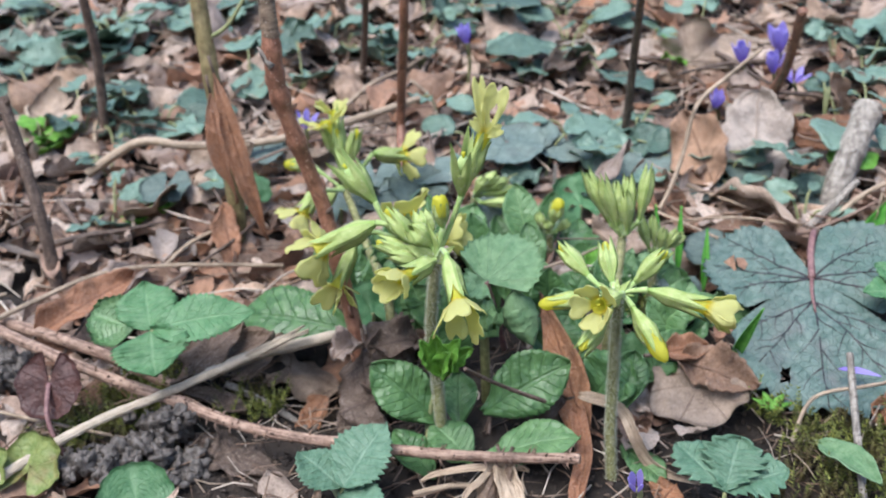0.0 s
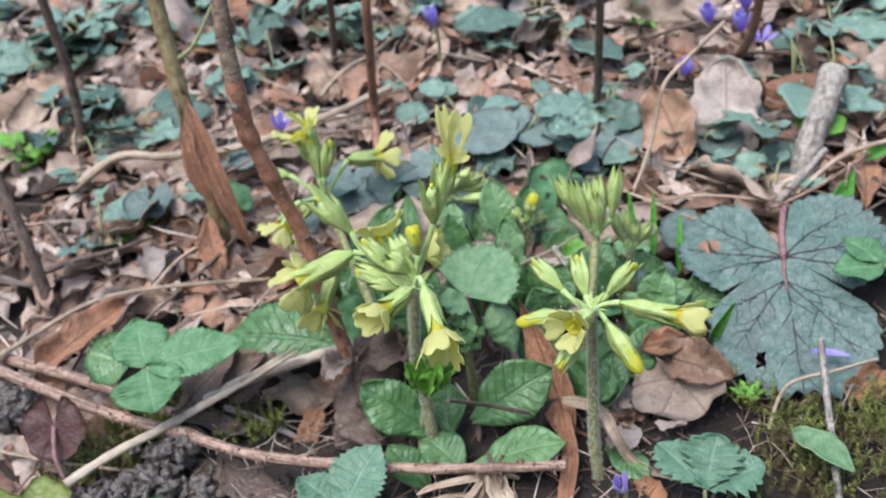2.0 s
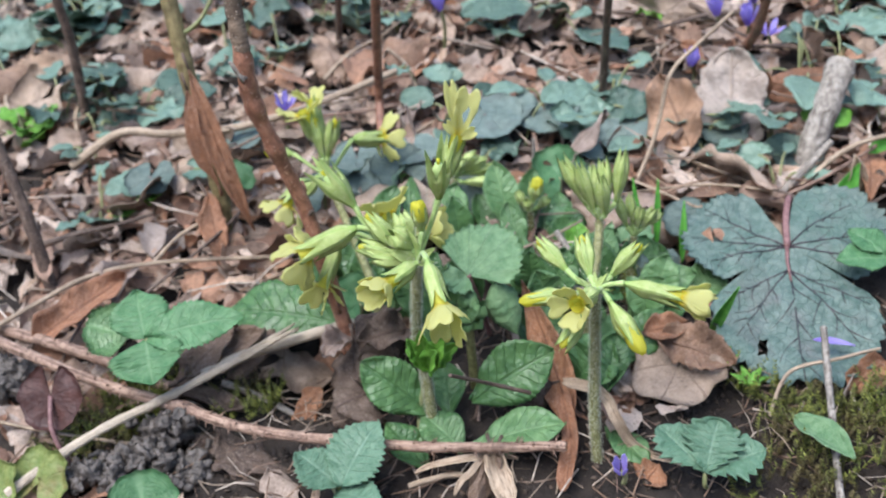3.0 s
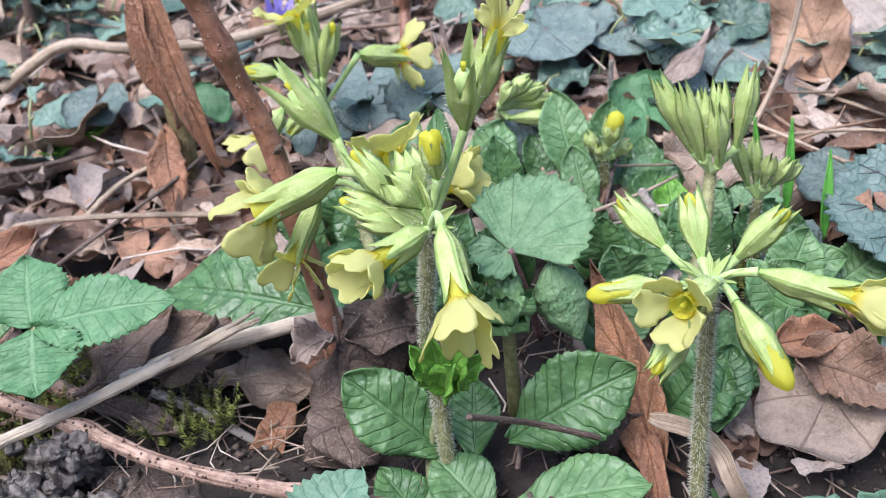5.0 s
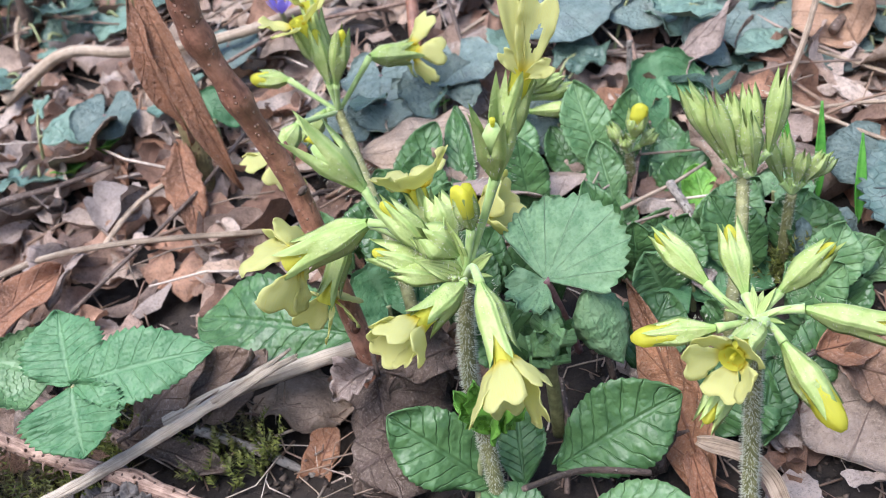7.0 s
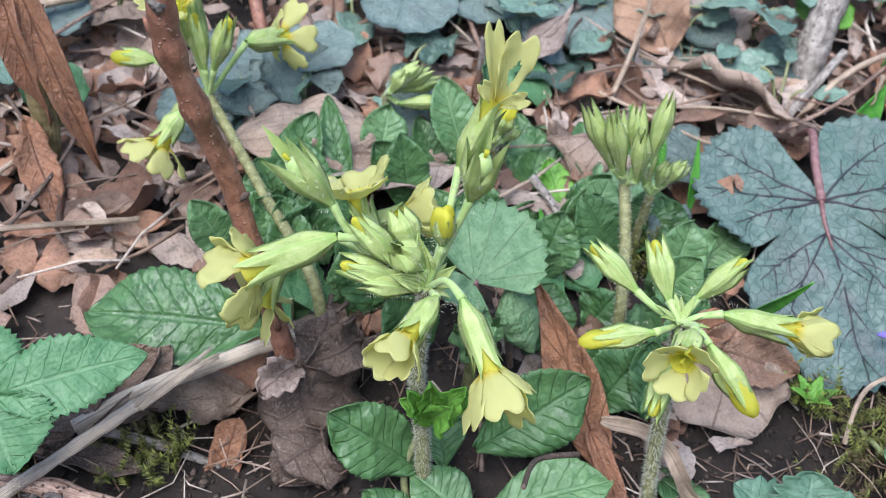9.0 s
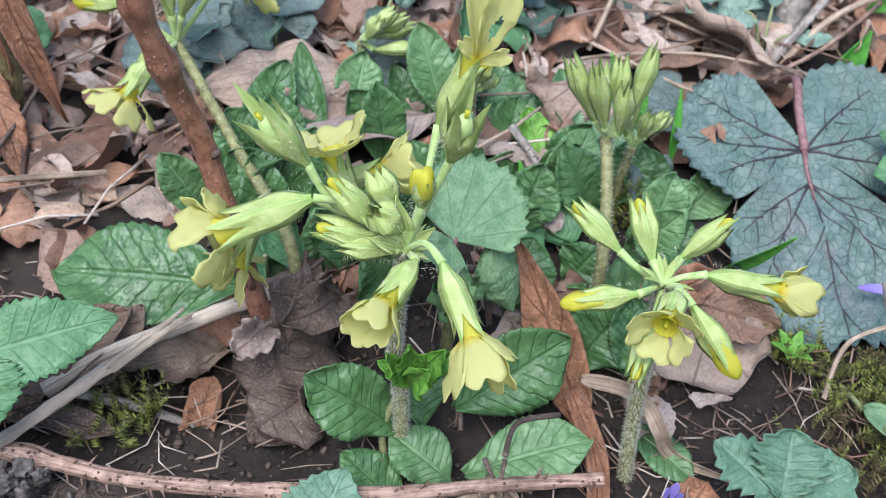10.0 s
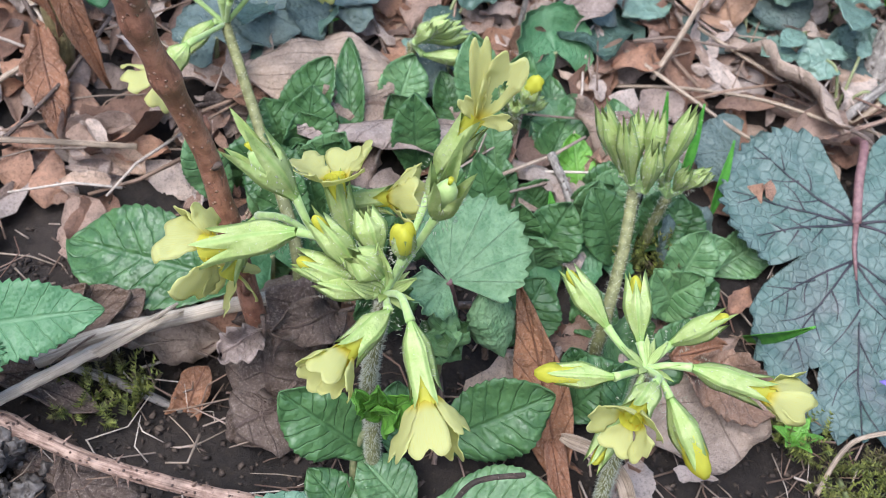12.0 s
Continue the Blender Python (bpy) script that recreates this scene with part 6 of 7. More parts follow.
# ---- violets ----
def violet(base, head, size, label, open_=35, seed=0):
    ob = thing("violet_flower", base, label, "flower", "violets")
    size *= 0.72
    base, head = V(base), V(head)
    build("stem", tube(curve([base - V((0, 0, 0.003)), base.lerp(head, 0.5) + V((0.001, 0, 0)), head], 5), (0.0008, 0.0007), 7), PETIOLE, ob)
    rr = random.Random(seed)
    ax = V((rr.uniform(-0.3, 0.3), -0.35, 1)).normalized()
    x, y, z = frame_of(head, head + ax, V((0.3, 0.9, 0.1)))
    for i in range(6):
        a = 6.283 * i / 6 + seed
        out = x * math.cos(a) + z * math.sin(a)
        sp = radians(open_ + rr.uniform(-10, 12))
        d = ax * math.cos(sp) + out * math.sin(sp)
        q = head + out * 0.0008
        build("petal", blade(q, q + d * size, size * 0.34, "obovate", ax * math.sin(sp) - out * math.cos(sp), 0, 0, 9, 6, 0.3, -0.4, 0.1, 0, 9, i + seed, 0, 0.00012), VIOLET, ob)


violet((-0.0221, 0.2232, 0.0604), (-0.0206, 0.2102, 0.0784), 0.012, "closed violet crocus flower among leaves", 10, 1)
violet((-0.0800, 0.1578, 0.0427), (-0.0769, 0.1511, 0.0558), 0.010, "pale violet flower behind the oxlip", 25, 2)
violet((0.0955, 0.2324, 0.0570), (0.0936, 0.2169, 0.0686), 0.014, "small closed violet flower", 14, 3)
violet((0.1060, 0.2213, 0.0542), (0.1056, 0.2118, 0.0652), 0.014, "tall violet crocus flower by a stalk", 14, 4)
violet((0.1147, 0.2132, 0.0523), (0.1123, 0.2030, 0.0630), 0.010, "open violet flower low in the litter", 40, 5)
violet((0.0822, 0.1960, 0.0481), (0.0800, 0.1854, 0.0564), 0.011, "small violet bud behind a tan leaf", 14, 6)
violet((0.0446, 0.0000, -0.0064), (0.0444, -0.0020, -0.0028), 0.0075, "violet flower bud at the foot of the oxlip", 20, 7)
violet((0.1145, 0.2452, 0.0603), (0.1099, 0.2264, 0.0710), 0.018, "tall closed violet crocus", 12, 8)


# ---- far leafy ground cover: small scalloped leaves on short stalks ----
def ground_ivy(x, y, size, seed, mat=IVY):
    rr = random.Random(seed)
    z = ground_z(x, y)
    p = thing("ground_ivy", V((x, y, z)), rr_label(seed), "ground plant", "ground cover plants")
    for k in range(rr.choice((2, 3, 3, 4))):
        a = rr.random() * 6.283
        r = size * rr.uniform(0.4, 1.1)
        c = V((x + math.cos(a) * r, y + math.sin(a) * r, 0))
        c.z = ground_z(c.x, c.y) + rr.uniform(0.003, 0.016)
        out = V((math.cos(a), math.sin(a) * 0.8, rr.uniform(-0.1, 0.25))).normalized()
        up = V((rr.uniform(-0.5, 0.5), rr.uniform(-0.8, 0.1), 0.9))
        s = size * rr.uniform(0.38, 1.1)
        if rr.random() < 0.45:
            geo = blade(c, c + out * s * 1.8, s * 1.25, "ovate", up, 9, 0.12, 36, 6, 0.15, 0.4, 0.15, 0.02, 7, seed + k)
        else:
            geo = fan(c, c + out * s, s, up, 36, 5, 5, rr.uniform(0.03, 0.16), 11, 0.12, rr.uniform(-0.1, 0.2), 0.42, seed + k, 160, rr.uniform(0.6, 0.95), rr.uniform(0.75, 1.1))
        build("leaf", geo, mat, p)
        build("leaf_stalk", tube(curve([V((x, y, z - 0.002)), V((x, y, z)).lerp(c, 0.5) + V((0, 0, 0.004)), c], 4), (0.0005, 0.0004), 5), PETIOLE, p)
    return p


def rr_label(seed):
    return ("teal-green ground ivy leaves over leaf litter", "small scalloped blue-green leaves on short stalks", "low patch of pale green rounded leaves")[int(seed) % 3]


HEROES = [(0.04, 0.008), (-0.01, 0.013), (0.0, -0.002), (0.100, 0.074), (0.088, 0.052), (0.110, 0.052), (0.084, 0.072), (0.100, 0.095), (0.120, 0.072), (0.100, 0.040), (0.030, 0.060), (0.000, 0.075), (-0.030, 0.075), (0.045, 0.070), (-0.020, 0.030), (-0.035, 0.015), (-0.015, 0.005), (0.015, 0.010), (0.020, 0.030), (-0.045, 0.035), (0.075, -0.012), (0.100, -0.020), (0.055, -0.022), (0.085, 0.010), (0.045, -0.010), (0.120, 0.000), (0.040, 0.004), (0.055, 0.002), (0.065, 0.014), (0.030, -0.006), (-0.030, 0.040), (-0.040, 0.022), (-0.010, -0.008), (0.005, -0.012), (-0.100, 0.000), (-0.088, 0.003), (-0.075, 0.004), (-0.070, -0.006), (-0.085, -0.010), (-0.060, 0.012), (-0.110, 0.006), (-0.055, -0.002)] + [q[:2] for q in ((-0.0591, 0.0597, 0.0147), (-0.1042, 0.0489, 0.0116), (-0.0863, 0.0583, 0.0135), (-0.0241, 0.0309, 0.0078), (0.0136, 0.0321, 0.0048), (0.0685, 0.0131, -0.0047), (-0.0305, 0.0122, -0.0072), (0.0591, 0.0340, 0.0026), (0.0939, 0.0940, 0.0115), (0.1003, 0.0729, 0.0035), (0.1162, 0.0739, 0.0025), (0.0050, 0.0971, 0.0191), (0.0299, 0.1058, 0.0203), (-0.1268, 0.0228, 0.0042), (0.1015, 0.0197, -0.0083), (0.0884, 0.0109, -0.0072), (0.1113, 0.0127, -0.0091), (0.0987, 0.0339, -0.0065), (-0.0947, 0.0079, -0.0034), (-0.0827, 0.0122, -0.0066), (0.0158, 0.0182, -0.0018), (-0.0050, 0.0153, -0.0026), (-0.0785, 0.1033, 0.0255), (-0.1355, 0.0141, 0.0011), (-0.0489, 0.0284, 0.0027), (-0.0320, 0.0249, 0.0040), (-0.0643, 0.0427, 0.0086), (-0.0797, 0.0339, 0.0049), (0.0753, 0.0055, -0.0069), (0.0477, 0.0116, -0.0072))]


def free(x, y, d):
    if under_big_leaf(x, y, 0.020) or (-0.062 < x < 0.02 and -0.01 < y < 0.056) or (-0.105 < x < -0.05 and 0.02 < y < 0.072) or (0.068 < x < 0.135 and -0.04 < y < 0.032):
        return False
    return all((x - a) ** 2 + (y - b) ** 2 > d * d for a, b in HEROES)


# patches seen in the distance, and a looser spread between them
for k, (q, s) in enumerate((((-0.1668, 0.1998, 0.0535), 0.020), ((-0.1463, 0.1804, 0.0496), 0.016), ((-0.1577, 0.1480, 0.0409), 0.012), ((-0.2251, 0.2557, 0.0657), 0.016), ((-0.0832, 0.2566, 0.0679), 0.018), ((-0.0954, 0.2221, 0.0590), 0.018), ((-0.0464, 0.2479, 0.0671), 0.018), ((-0.0307, 0.1968, 0.0536), 0.012), ((-0.0439, 0.1290, 0.0358), 0.017), ((-0.0074, 0.2712, 0.0732), 0.020), ((0.0204, 0.2565, 0.0689), 0.022), ((0.0010, 0.2334, 0.0631), 0.014), ((0.0242, 0.1708, 0.0475), 0.011), ((0.0137, 0.1473, 0.0420), 0.024), ((0.0433, 0.1488, 0.0381), 0.018), ((0.0489, 0.1825, 0.0464), 0.014), ((0.0793, 0.1442, 0.0342), 0.013), ((0.0901, 0.1439, 0.0338), 0.010), ((0.1060, 0.1508, 0.0363), 0.013), ((0.1040, 0.1206, 0.0225), 0.010), ((0.1240, 0.1960, 0.0484), 0.013), ((0.1516, 0.1758, 0.0441), 0.018), ((0.1471, 0.1590, 0.0397), 0.013), ((0.1470, 0.2355, 0.0583), 0.018), ((0.1367, 0.2472, 0.0611), 0.018), ((0.0684, 0.2358, 0.0586), 0.014), ((0.0750, 0.2549, 0.0636), 0.018), ((-0.0472, 0.2752, 0.0739), 0.018), ((-0.1134, 0.2414, 0.0626), 0.016), ((-0.1133, 0.1315, 0.0355), 0.013), ((-0.1426, 0.1159, 0.0296), 0.013), ((-0.2055, 0.2743, 0.0708), 0.016), ((-0.2182, 0.2104, 0.0535), 0.016), ((-0.1936, 0.1674, 0.0443), 0.012), ((0.0520, 0.1572, 0.0396), 0.016), ((0.0953, 0.1338, 0.0299), 0.012), ((0.1398, 0.1941, 0.0483), 0.012), ((-0.1567, 0.2786, 0.0721), 0.018), ((-0.0139, 0.1650, 0.0476), 0.013))):
    ground_ivy(q[0], q[1], s * 0.8, 100 + k, BRIGHT if k in (25, 33) else IVY)
for k in range(84):
    x, y = rnd.uniform(-0.27, 0.28), rnd.uniform(0.12, 0.42)
    if x < -0.03 and y < 0.24 and k % 3:
        continue
    ground_ivy(x, y, rnd.uniform(0.010, 0.019), 300 + k)
for k in range(26):
    x, y = rnd.gauss(0, 0.45), rnd.gauss(0.25, 0.4)
    if abs(x) > 0.28 or y > 0.36 or y < -0.45:
        ground_ivy(x, y, rnd.uniform(0.012, 0.02), 400 + k)
for k, q in enumerate(((-0.1244, 0.1187, 0.0309), (-0.1322, 0.1110, 0.0279), (-0.1846, 0.2882, 0.0747), (-0.0324, 0.1224, 0.0342), (0.0823, 0.0300, 0.0034), (0.0748, 0.0391, 0.0054), (-0.1946, 0.1637, 0.0433))):
    ob = thing("young_sprout", q, "tiny bright green sprout in the litter", "sprout", "sprouts")
    for i in range(6):
        a = i * 1.05 + k
        d = V((math.cos(a), math.sin(a), 0.8)) * 0.0055
        build("leaflet", blade(V(q), V(q) + d, 0.003, "lance", V((0, 0, 1)) - d, 0, 0, 8, 4, 0.3, 0.6), BRIGHT, ob)

# ---- leaf litter: each leaf its own thing, a few shapes shared ----
kinds = []
for k in range(14):
    o = V((0, 0, 0))
    L = (0.034, 0.042, 0.026, 0.050, 0.030, 0.038, 0.022, 0.046, 0.028, 0.036, 0.020, 0.044, 0.032, 0.025)[k]
    w = L * (0.5, 0.55, 0.6, 0.42, 0.35, 0.62, 0.5, 0.5, 0.3, 0.55, 0.6, 0.38, 0.6, 0.45)[k]
    if k in (5, 12):
        geo = fan(V((0, -L * 0.35, 0)), V((0, L * 0.6, 0)), L * 0.75, V((0, 0, 1)), 36, 5, 5, 0.32, 0, 0, 0.1, 0.4, k * 1.7, 150, 0.6, 0.8, thick=0.0003)
    else:
        geo = blade(V((0, -L / 2, 0)), V((0, L / 2, 0)), w, ("ovate", "lance", "obovate")[k % 3], V((0, 0, 1)), 7 if k % 4 == 0 else 0, 0.18, 20, 8, (0.5, -0.6, 0.8, -0.3)[k % 4], (0.5, 0.8, -0.6)[k % 3], 0.45, 0, 9, k * 2.3, 0, 0.0003, 0.16, 0.2)
    ob = thing("dead_leaf", o, ("brown curled dead leaf on the woodland floor", "tan lobed dead leaf lying in the litter", "narrow dry leaf among the litter", "grey weathered leaf pressed into the soil")[1 if k in (5, 12) else (2 if k % 3 == 1 else (3 if k % 7 == 3 else 0))], "dead leaf", LITTER)
    build("blade", geo, (DEAD, DEAD, DEAD, DEAD_GREY, DEAD_ORANGE, DEAD, DEAD_DARK)[k % 7] if k not in (5, 12) else DEAD_TAN, ob)
    build("leaf_stalk", tube(curve([V((0, -L * 0.48, 0)), V((0.001, -L * 0.6, 0.0005)), V((0.002, -L * 0.72, -0.0005))], 4), (0.0005, 0.0006), 6), BARK_DARK, ob)
    kinds.append(ob)


def litter_pose(x, y, lift, r, tilt=18):
    turn = Matrix.Rotation(radians(15.6), 4, "X") @ Matrix.Rotation(radians(r.gauss(0, tilt)), 4, "X") @ Matrix.Rotation(radians(r.gauss(0, tilt)), 4, "Y") @ Matrix.Rotation(r.random() * 6.283, 4, "Z")
    return Matrix.Translation((x, y, ground_z(x, y) + lift)) @ turn


used = set()
made = 0
while made < 270:
    back = rnd.random() < 0.78
    x = rnd.uniform(-0.30, 0.32)
    y = rnd.uniform(0.06, 0.38) if back else rnd.uniform(-0.10, 0.08)
    if not free(x, y, 0.026 if y < 0.09 else 0.012):
        continue
    k = rnd.randrange(14) if back or rnd.random() < 0.45 else rnd.choice((6, 13, 3, 10))
    m = litter_pose(x, y, rnd.uniform(0.0, 0.008), rnd, 24 if back else 14)
    if k not in used:
        kinds[k].matrix_basis = m
        used.add(k)
    else:
        copy_thing(kinds[k], m)
    made += 1
for k in range(14):
    if k not in used:
        kinds[k].matrix_basis = litter_pose(0.2, 0.3, 0.003, rnd)

# short twigs and straws in the litter
sticks = []
for k in range(6):
    L = (0.05, 0.08, 0.035, 0.06, 0.10, 0.045)[k]
    pts = [V((-L / 2, 0, 0)), V((-L * 0.15, L * 0.03 * (-1) ** k, 0.002)), V((L * 0.2, -L * 0.02, 0.001)), V((L / 2, L * 0.04, 0))]
    sticks.append(tagged(build("twig", tube(curve(pts, 5), ((0.0009, 0.0006, 0.0012, 0.0005, 0.0007, 0.0015)[k], 0.0005), 7, 0.15), (STRAWSTEM, BARK_DARK, BARK_GREY, STRAWSTEM, BARK_TWIG, BARK_DARK)[k]), ("thin tan straw in the litter", "dark thin twig in the litter", "short grey twig in the litter", "thin tan straw in the litter", "brown twig in the litter", "short dark twig in the litter")[k], "twig", "litter twigs"))
for i in range(110):
    k = i % 6
    x, y = rnd.uniform(-0.28, 0.30), rnd.uniform(-0.09, 0.36)
    if not free(x, y, 0.02 if y < 0.06 else 0.0):
        y = rnd.uniform(0.11, 0.38)
    m = litter_pose(x, y, rnd.uniform(0.001, 0.008), rnd, 9)
    if i < 6:
        sticks[k].matrix_basis = m
    else:
        copy_thing(sticks[k], m)

# torn scraps of leaf, past counting
HEROES = HEROES[:-7]
parts = []
for i in range(9500):
    x, y = (rnd.uniform(-0.29, 0.31), rnd.uniform(-0.11, 0.36)) if i < 2400 else ((rnd.uniform(-0.16, 0.18), rnd.uniform(0.03, 0.16)) if i < 3300 else (rnd.uniform(-0.14, 0.14), rnd.uniform(-0.10, 0.05)) if i < 4400 else (rnd.uniform(-0.27, 0.29), rnd.uniform(0.09, 0.36)) if i < 6000 else (rnd.gauss(0, 0.8), rnd.gauss(0.1, 0.8)))
    if not free(x, y, 0.012):
        continue
    L = rnd.uniform(0.006, 0.020) * (1 if i < 6000 else 2)
    z = ground_z(x, y) + rnd.uniform(-0.002, 0.004)
    a = rnd.random() * 6.283
    d = V((math.cos(a), math.sin(a) * 0.95, math.sin(a) * 0.27 + rnd.gauss(0, 0.16))).normalized()
    parts.append(blade(V((x, y, z)), V((x, y, z)) + d * L, L * rnd.uniform(0.14, 0.7), rnd.choice(("ovate", "obovate", "strap")), UP + V((rnd.gauss(0, 0.25), rnd.gauss(0, 0.25), 0)), 0, 0, 10, 6, rnd.uniform(-1.1, 1.1), rnd.uniform(-1.2, 1.2), 0.5, 0, 9, i * 0.37, 0, 0, 0.22, 0.38))
kk = Nodes("leaf_scrap")
col = kk.colours(kk.island(), (0.55, 0.40, 0.315), (0.30, 0.16, 0.10), (0.70, 0.56, 0.465), (0.18, 0.10, 0.07), (0.50, 0.26, 0.155), (0.43, 0.35, 0.305), (0.65, 0.45, 0.32))
fine = kk.noise(1400, 8, 0.8)
big = kk.noise(220, 5, 0.7)
col = kk.mix(kk.ramp(fine, 0.47, 0.65, 0.0, 0.7), col, kk.mix(0.7, col, (0.045, 0.028, 0.02)))
col = kk.mix(kk.ramp(fine, 0.42, 0.30, 0.0, 0.5), col, (0.62, 0.52, 0.44))
col = kk.mix(kk.ramp(big, 0.45, 0.65, 0.0, 0.6), col, kk.mix(0.6, col, (0.06, 0.035, 0.025)))
tagged(build("leaf_scraps", join(parts), kk.finish(col, 0.65, kk.math("ADD", fine, kk.math("MULTIPLY", big, 2.0)), 0.0008, 0.9, 0.1)), "torn scraps of brown dead leaves", "litter", kind="stuff")
parts = []
for i in range(1700):
    x, y = rnd.uniform(-0.29, 0.31), rnd.uniform(-0.11, 0.38)
    L = rnd.uniform(0.010, 0.045)
    if (y < 0.07 and (i % 4 or not free(x, y, 0.02))) or not free(x, y, 0.0):
        continue
    z = ground_z(x, y) + rnd.uniform(0.0, 0.007)
    a = rnd.random() * 6.283
    d = V((math.cos(a), math.sin(a) * 0.95, math.sin(a) * 0.27 + rnd.gauss(0, 0.08))).normalized()
    p = V((x, y, z))
    r = rnd.uniform(0.00022, 0.0006)
    parts.append(tube([p, p + d * L * 0.5 + V((rnd.gauss(0, 0.08) * L, rnd.gauss(0, 0.08) * L, 0.001)), p + d * L], (r, r * 0.7), 5))
for i in range(1500):
    x, y = rnd.uniform(-0.13, 0.14), rnd.uniform(-0.11, 0.07)
    L = rnd.uniform(0.004, 0.016)
    p = V((x, y, ground_z(x, y) + rnd.uniform(-0.003, 0.0015)))
    a = rnd.random() * 6.283
    d = V((math.cos(a), math.sin(a) * 0.95, math.sin(a) * 0.27 + rnd.gauss(0, 0.2))).normalized()
    r = rnd.uniform(0.00012, 0.00035)
    parts.append(tube([p, p + d * L * 0.5 + V((rnd.gauss(0, 0.15) * L, rnd.gauss(0, 0.15) * L, 0.0006)), p + d * L], (r, r * 0.6), 4))
kk = Nodes("dry_fibre")
col = kk.colours(kk.island(), (0.40, 0.31, 0.23), (0.10, 0.06, 0.042), (0.28, 0.18, 0.12), (0.13, 0.075, 0.05), (0.60, 0.51, 0.42), (0.18, 0.09, 0.06))
tagged(build("dry_fibres", join(parts), kk.finish(kk.mix(kk.ramp(kk.noise(700), 0.4, 0.7, 0.0, 0.4), col, (0.1, 0.07, 0.05)), 0.75)), "thin dry stalk fibres strewn over the litter", "litter", kind="stuff")

# crumbs of leaf and soil
verts, faces = [], []
for i in range(15000):
    x, y = (rnd.uniform(-0.28, 0.30), rnd.uniform(-0.12, 0.34)) if i < 8000 else ((rnd.uniform(-0.14, 0.15), rnd.uniform(-0.12, 0.06)) if i < 14000 else (rnd.gauss(0, 0.4), rnd.gauss(0.1, 0.35)))
    s = rnd.uniform(0.0004, 0.0014)
    c = V((x, y, ground_z(x, y) - 0.003 + ground_bump(x, y) + s * 0.25))
    e = Euler((rnd.gauss(0.33, 0.5), rnd.gauss(0, 0.5), rnd.random() * 6.28)).to_matrix()
    k = len(verts)
    q = [V((-s, -s * rnd.uniform(0.3, 0.8), 0)), V((s * rnd.uniform(0.5, 1), -s * 0.5, s * 0.2)), V((s * rnd.uniform(0.6, 1), s * rnd.uniform(0.2, 0.7), 0)), V((-s * 0.6, s * rnd.uniform(0.3, 0.7), s * 0.25)), V((0, 0, s * 0.35))]
    verts += [c + e @ p for p in q]
    faces += [(k, k + 1, k + 4), (k + 1, k + 2, k + 4), (k + 2, k + 3, k + 4), (k + 3, k, k + 4), (k + 3, k + 2, k + 1, k)]
kk = Nodes("litter_crumb")
col = kk.colours(kk.island(), (0.018, 0.012, 0.009), (0.048, 0.031, 0.022), (0.09, 0.063, 0.045), (0.03, 0.02, 0.015), (0.14, 0.10, 0.075))
tagged(build("litter_crumbs", (verts, faces, None), kk.finish(kk.mix(kk.ramp(kk.noise(900), 0.4, 0.7, 0.0, 0.4), col, (0.06, 0.04, 0.03)), 0.85)), "crumbs of rotted leaves and soil", "litter", kind="stuff")

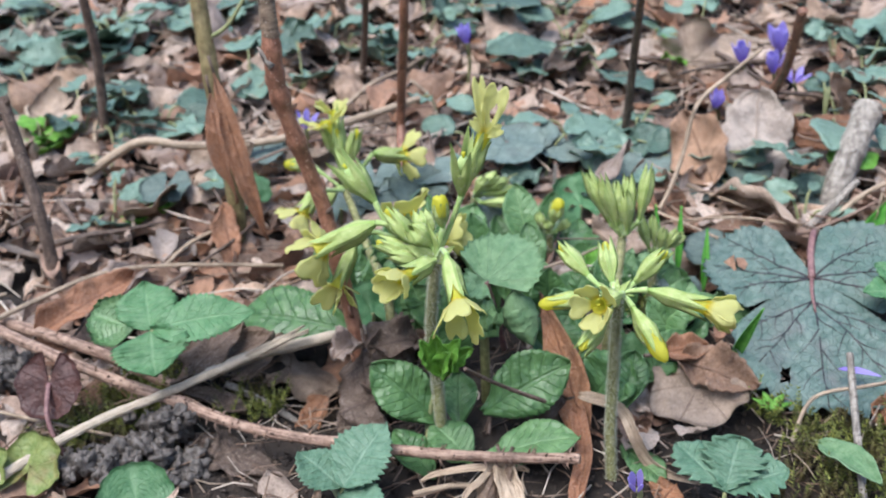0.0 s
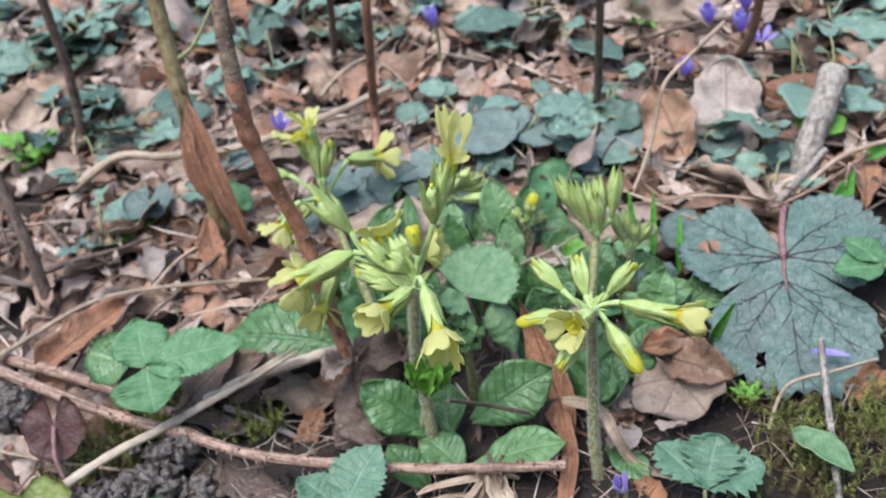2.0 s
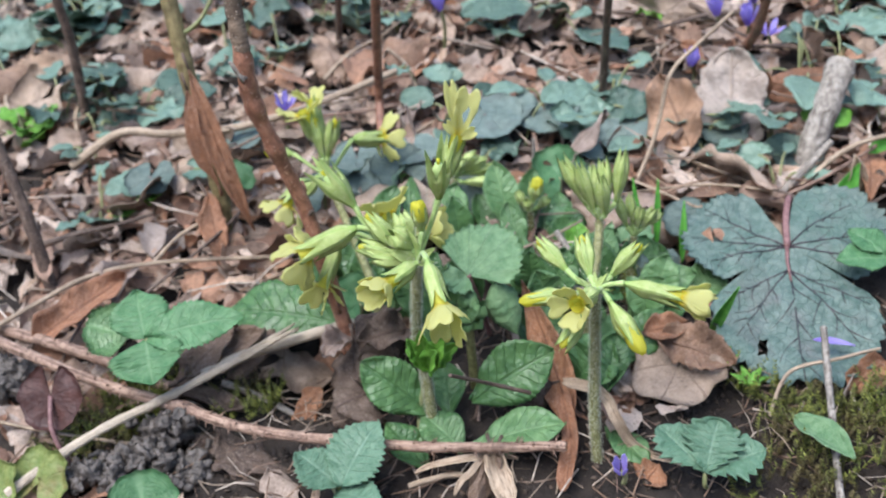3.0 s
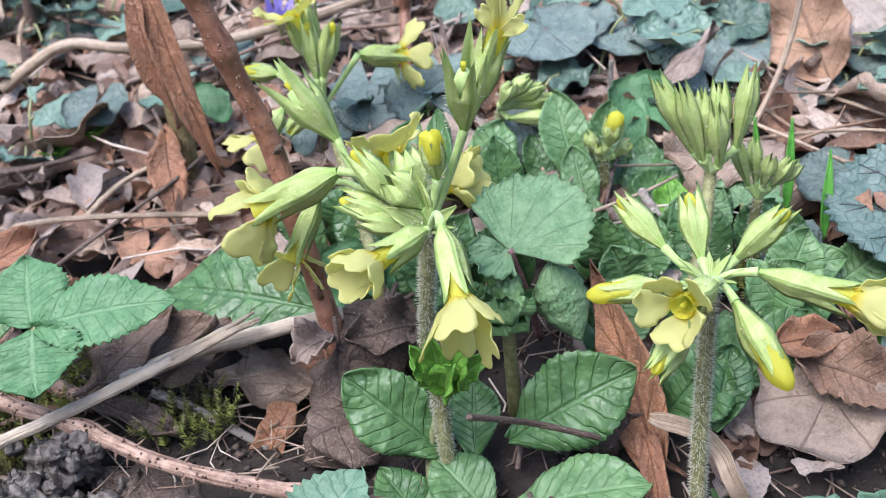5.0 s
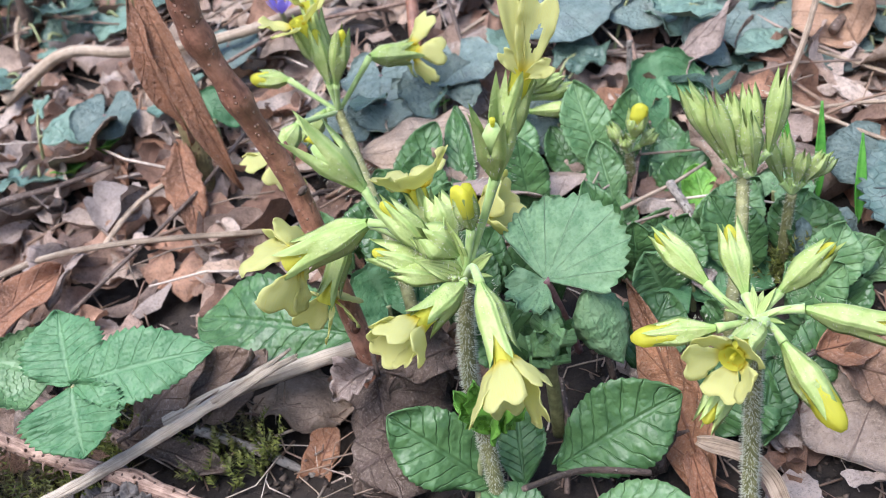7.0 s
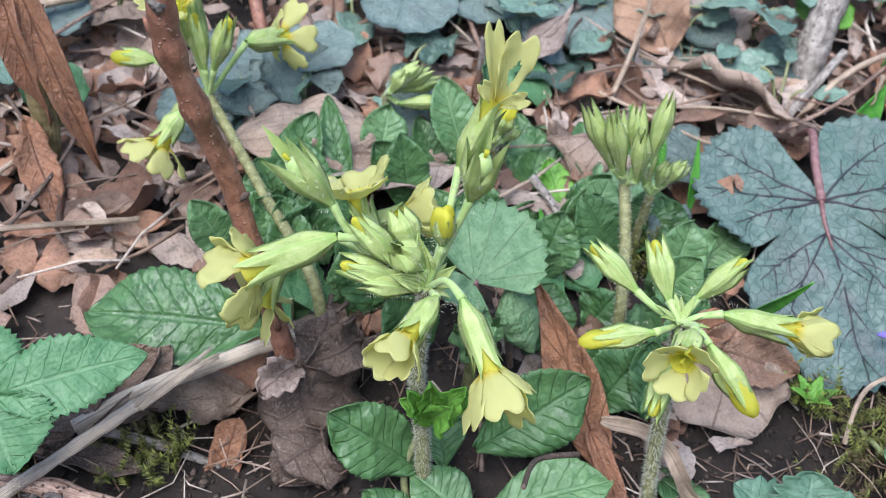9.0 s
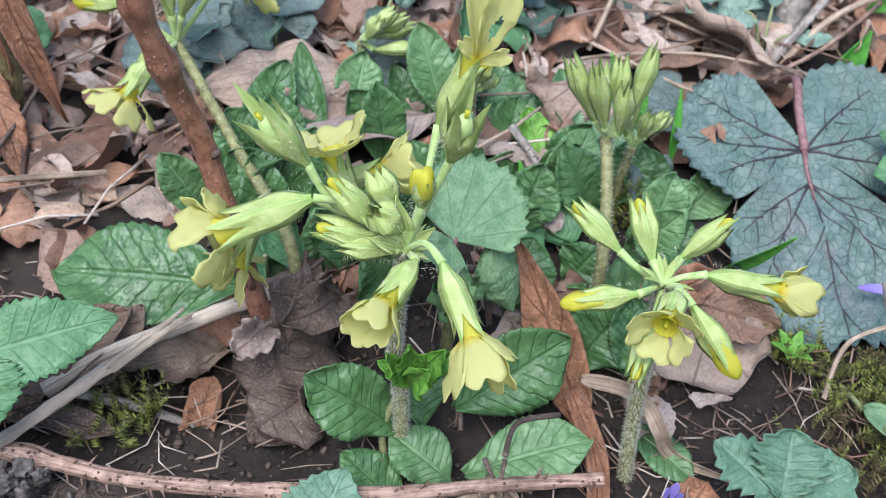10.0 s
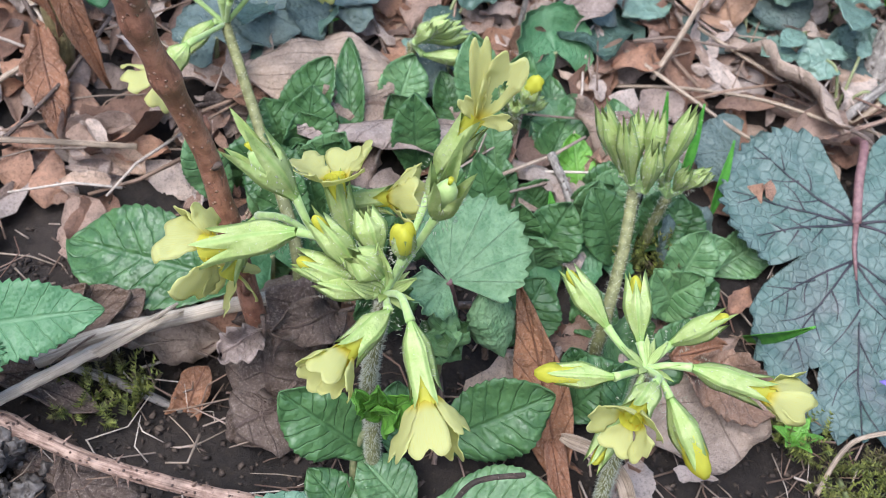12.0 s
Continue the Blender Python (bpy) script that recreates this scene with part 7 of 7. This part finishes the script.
# worm casts
verts, faces = [], []
mc = [V(q) for q in ((-0.0882, 0.0115, -0.0000), (-0.0848, 0.0142, 0.0040), (-0.0913, 0.0069, -0.0017), (-0.0813, 0.0085, -0.0058), (-0.0955, 0.0013, -0.0025), (-0.0762, 0.0066, -0.0093), (-0.0867, 0.0045, -0.0049), (-0.0992, -0.0037, -0.0047), (-0.0822, -0.0009, -0.0086), (-0.1459, 0.0357, 0.0079), (-0.1406, 0.0278, 0.0064), (-0.1076, -0.0032, -0.0030))]
for c in mc:
    for j in range(15):
        r = rnd.uniform(0.0009, 0.0032)
        d = c + V((rnd.gauss(0, 0.0032), rnd.gauss(0, 0.0032), rnd.uniform(-0.001, 0.003)))
        k = len(verts)
        for a in range(13):
            for b in range(20):
                th, ph = math.pi * a / 12, 2 * math.pi * b / 20
                n3 = V((math.sin(th) * math.cos(ph), math.sin(th) * math.sin(ph), math.cos(th)))
                verts.append(d + n3 * r * (1 + 0.9 * noise.noise((d + n3 * r) * 520) + 0.6 * noise.noise((d + n3 * r) * 1300) + 0.35 * noise.noise((d + n3 * r) * 3100)))
        for a in range(12):
            for b in range(20):
                faces.append((k + a * 20 + b, k + (a + 1) * 20 + b, k + (a + 1) * 20 + (b + 1) % 20, k + a * 20 + (b + 1) % 20))
tagged(build("worm_casts", (verts, faces, None), MUD), "grey-brown knobbly worm casts of mud", "soil", kind="stuff")

# moss
verts, faces = [], []
spots = [(V(q), r, n) for q, r, n in (((0.1020, 0.0347, -0.0053), 0.022, 170), ((0.1141, 0.0258, -0.0070), 0.022, 170), ((0.1057, 0.0082, -0.0075), 0.020, 80), ((0.0863, 0.0384, -0.0013), 0.010, 110), ((-0.0973, 0.0311, 0.0072), 0.012, 150), ((-0.1093, 0.0179, 0.0040), 0.012, 110), ((-0.0663, 0.0300, 0.0030), 0.008, 60), ((0.0897, 0.0015, -0.0078), 0.016, 90), ((-0.1165, 0.0024, -0.0011), 0.010, 80), ((0.0538, 0.0733, 0.0184), 0.008, 90))]
for c, r, cnt in spots:
    for i in range(cnt):
        a, q = rnd.random() * 6.283, r * math.sqrt(rnd.random())
        x, y = c.x + math.cos(a) * q, c.y + math.sin(a) * q
        if under_big_leaf(x, y, 0.002):
            continue
        b = V((x, y, ground_z(x, y) - 0.002))
        h = rnd.uniform(0.004, 0.013)
        d = V((rnd.gauss(0, 0.4), rnd.gauss(-0.1, 0.4), 1)).normalized()
        side = d.cross(V((rnd.gauss(0, 1), rnd.gauss(0, 1), 0.1))).normalized()
        other = d.cross(side)
        for j in range(8):
            t = j / 8
            p = b + d * h * (0.25 + 0.75 * t)
            for s in (side, -side, other, -other):
                if rnd.random() < 0.3:
                    continue
                e = p + s * 0.0018 * (1.1 - 0.6 * t) + d * 0.0008
                k = len(verts)
                w = d * 0.00022 + s.cross(d) * 0.00022
                verts += [p - w, p + w, e]
                faces.append((k, k + 1, k + 2))
tagged(build("moss", (verts, faces, None), MOSS), "yellow-green feathery moss", "moss", kind="stuff")
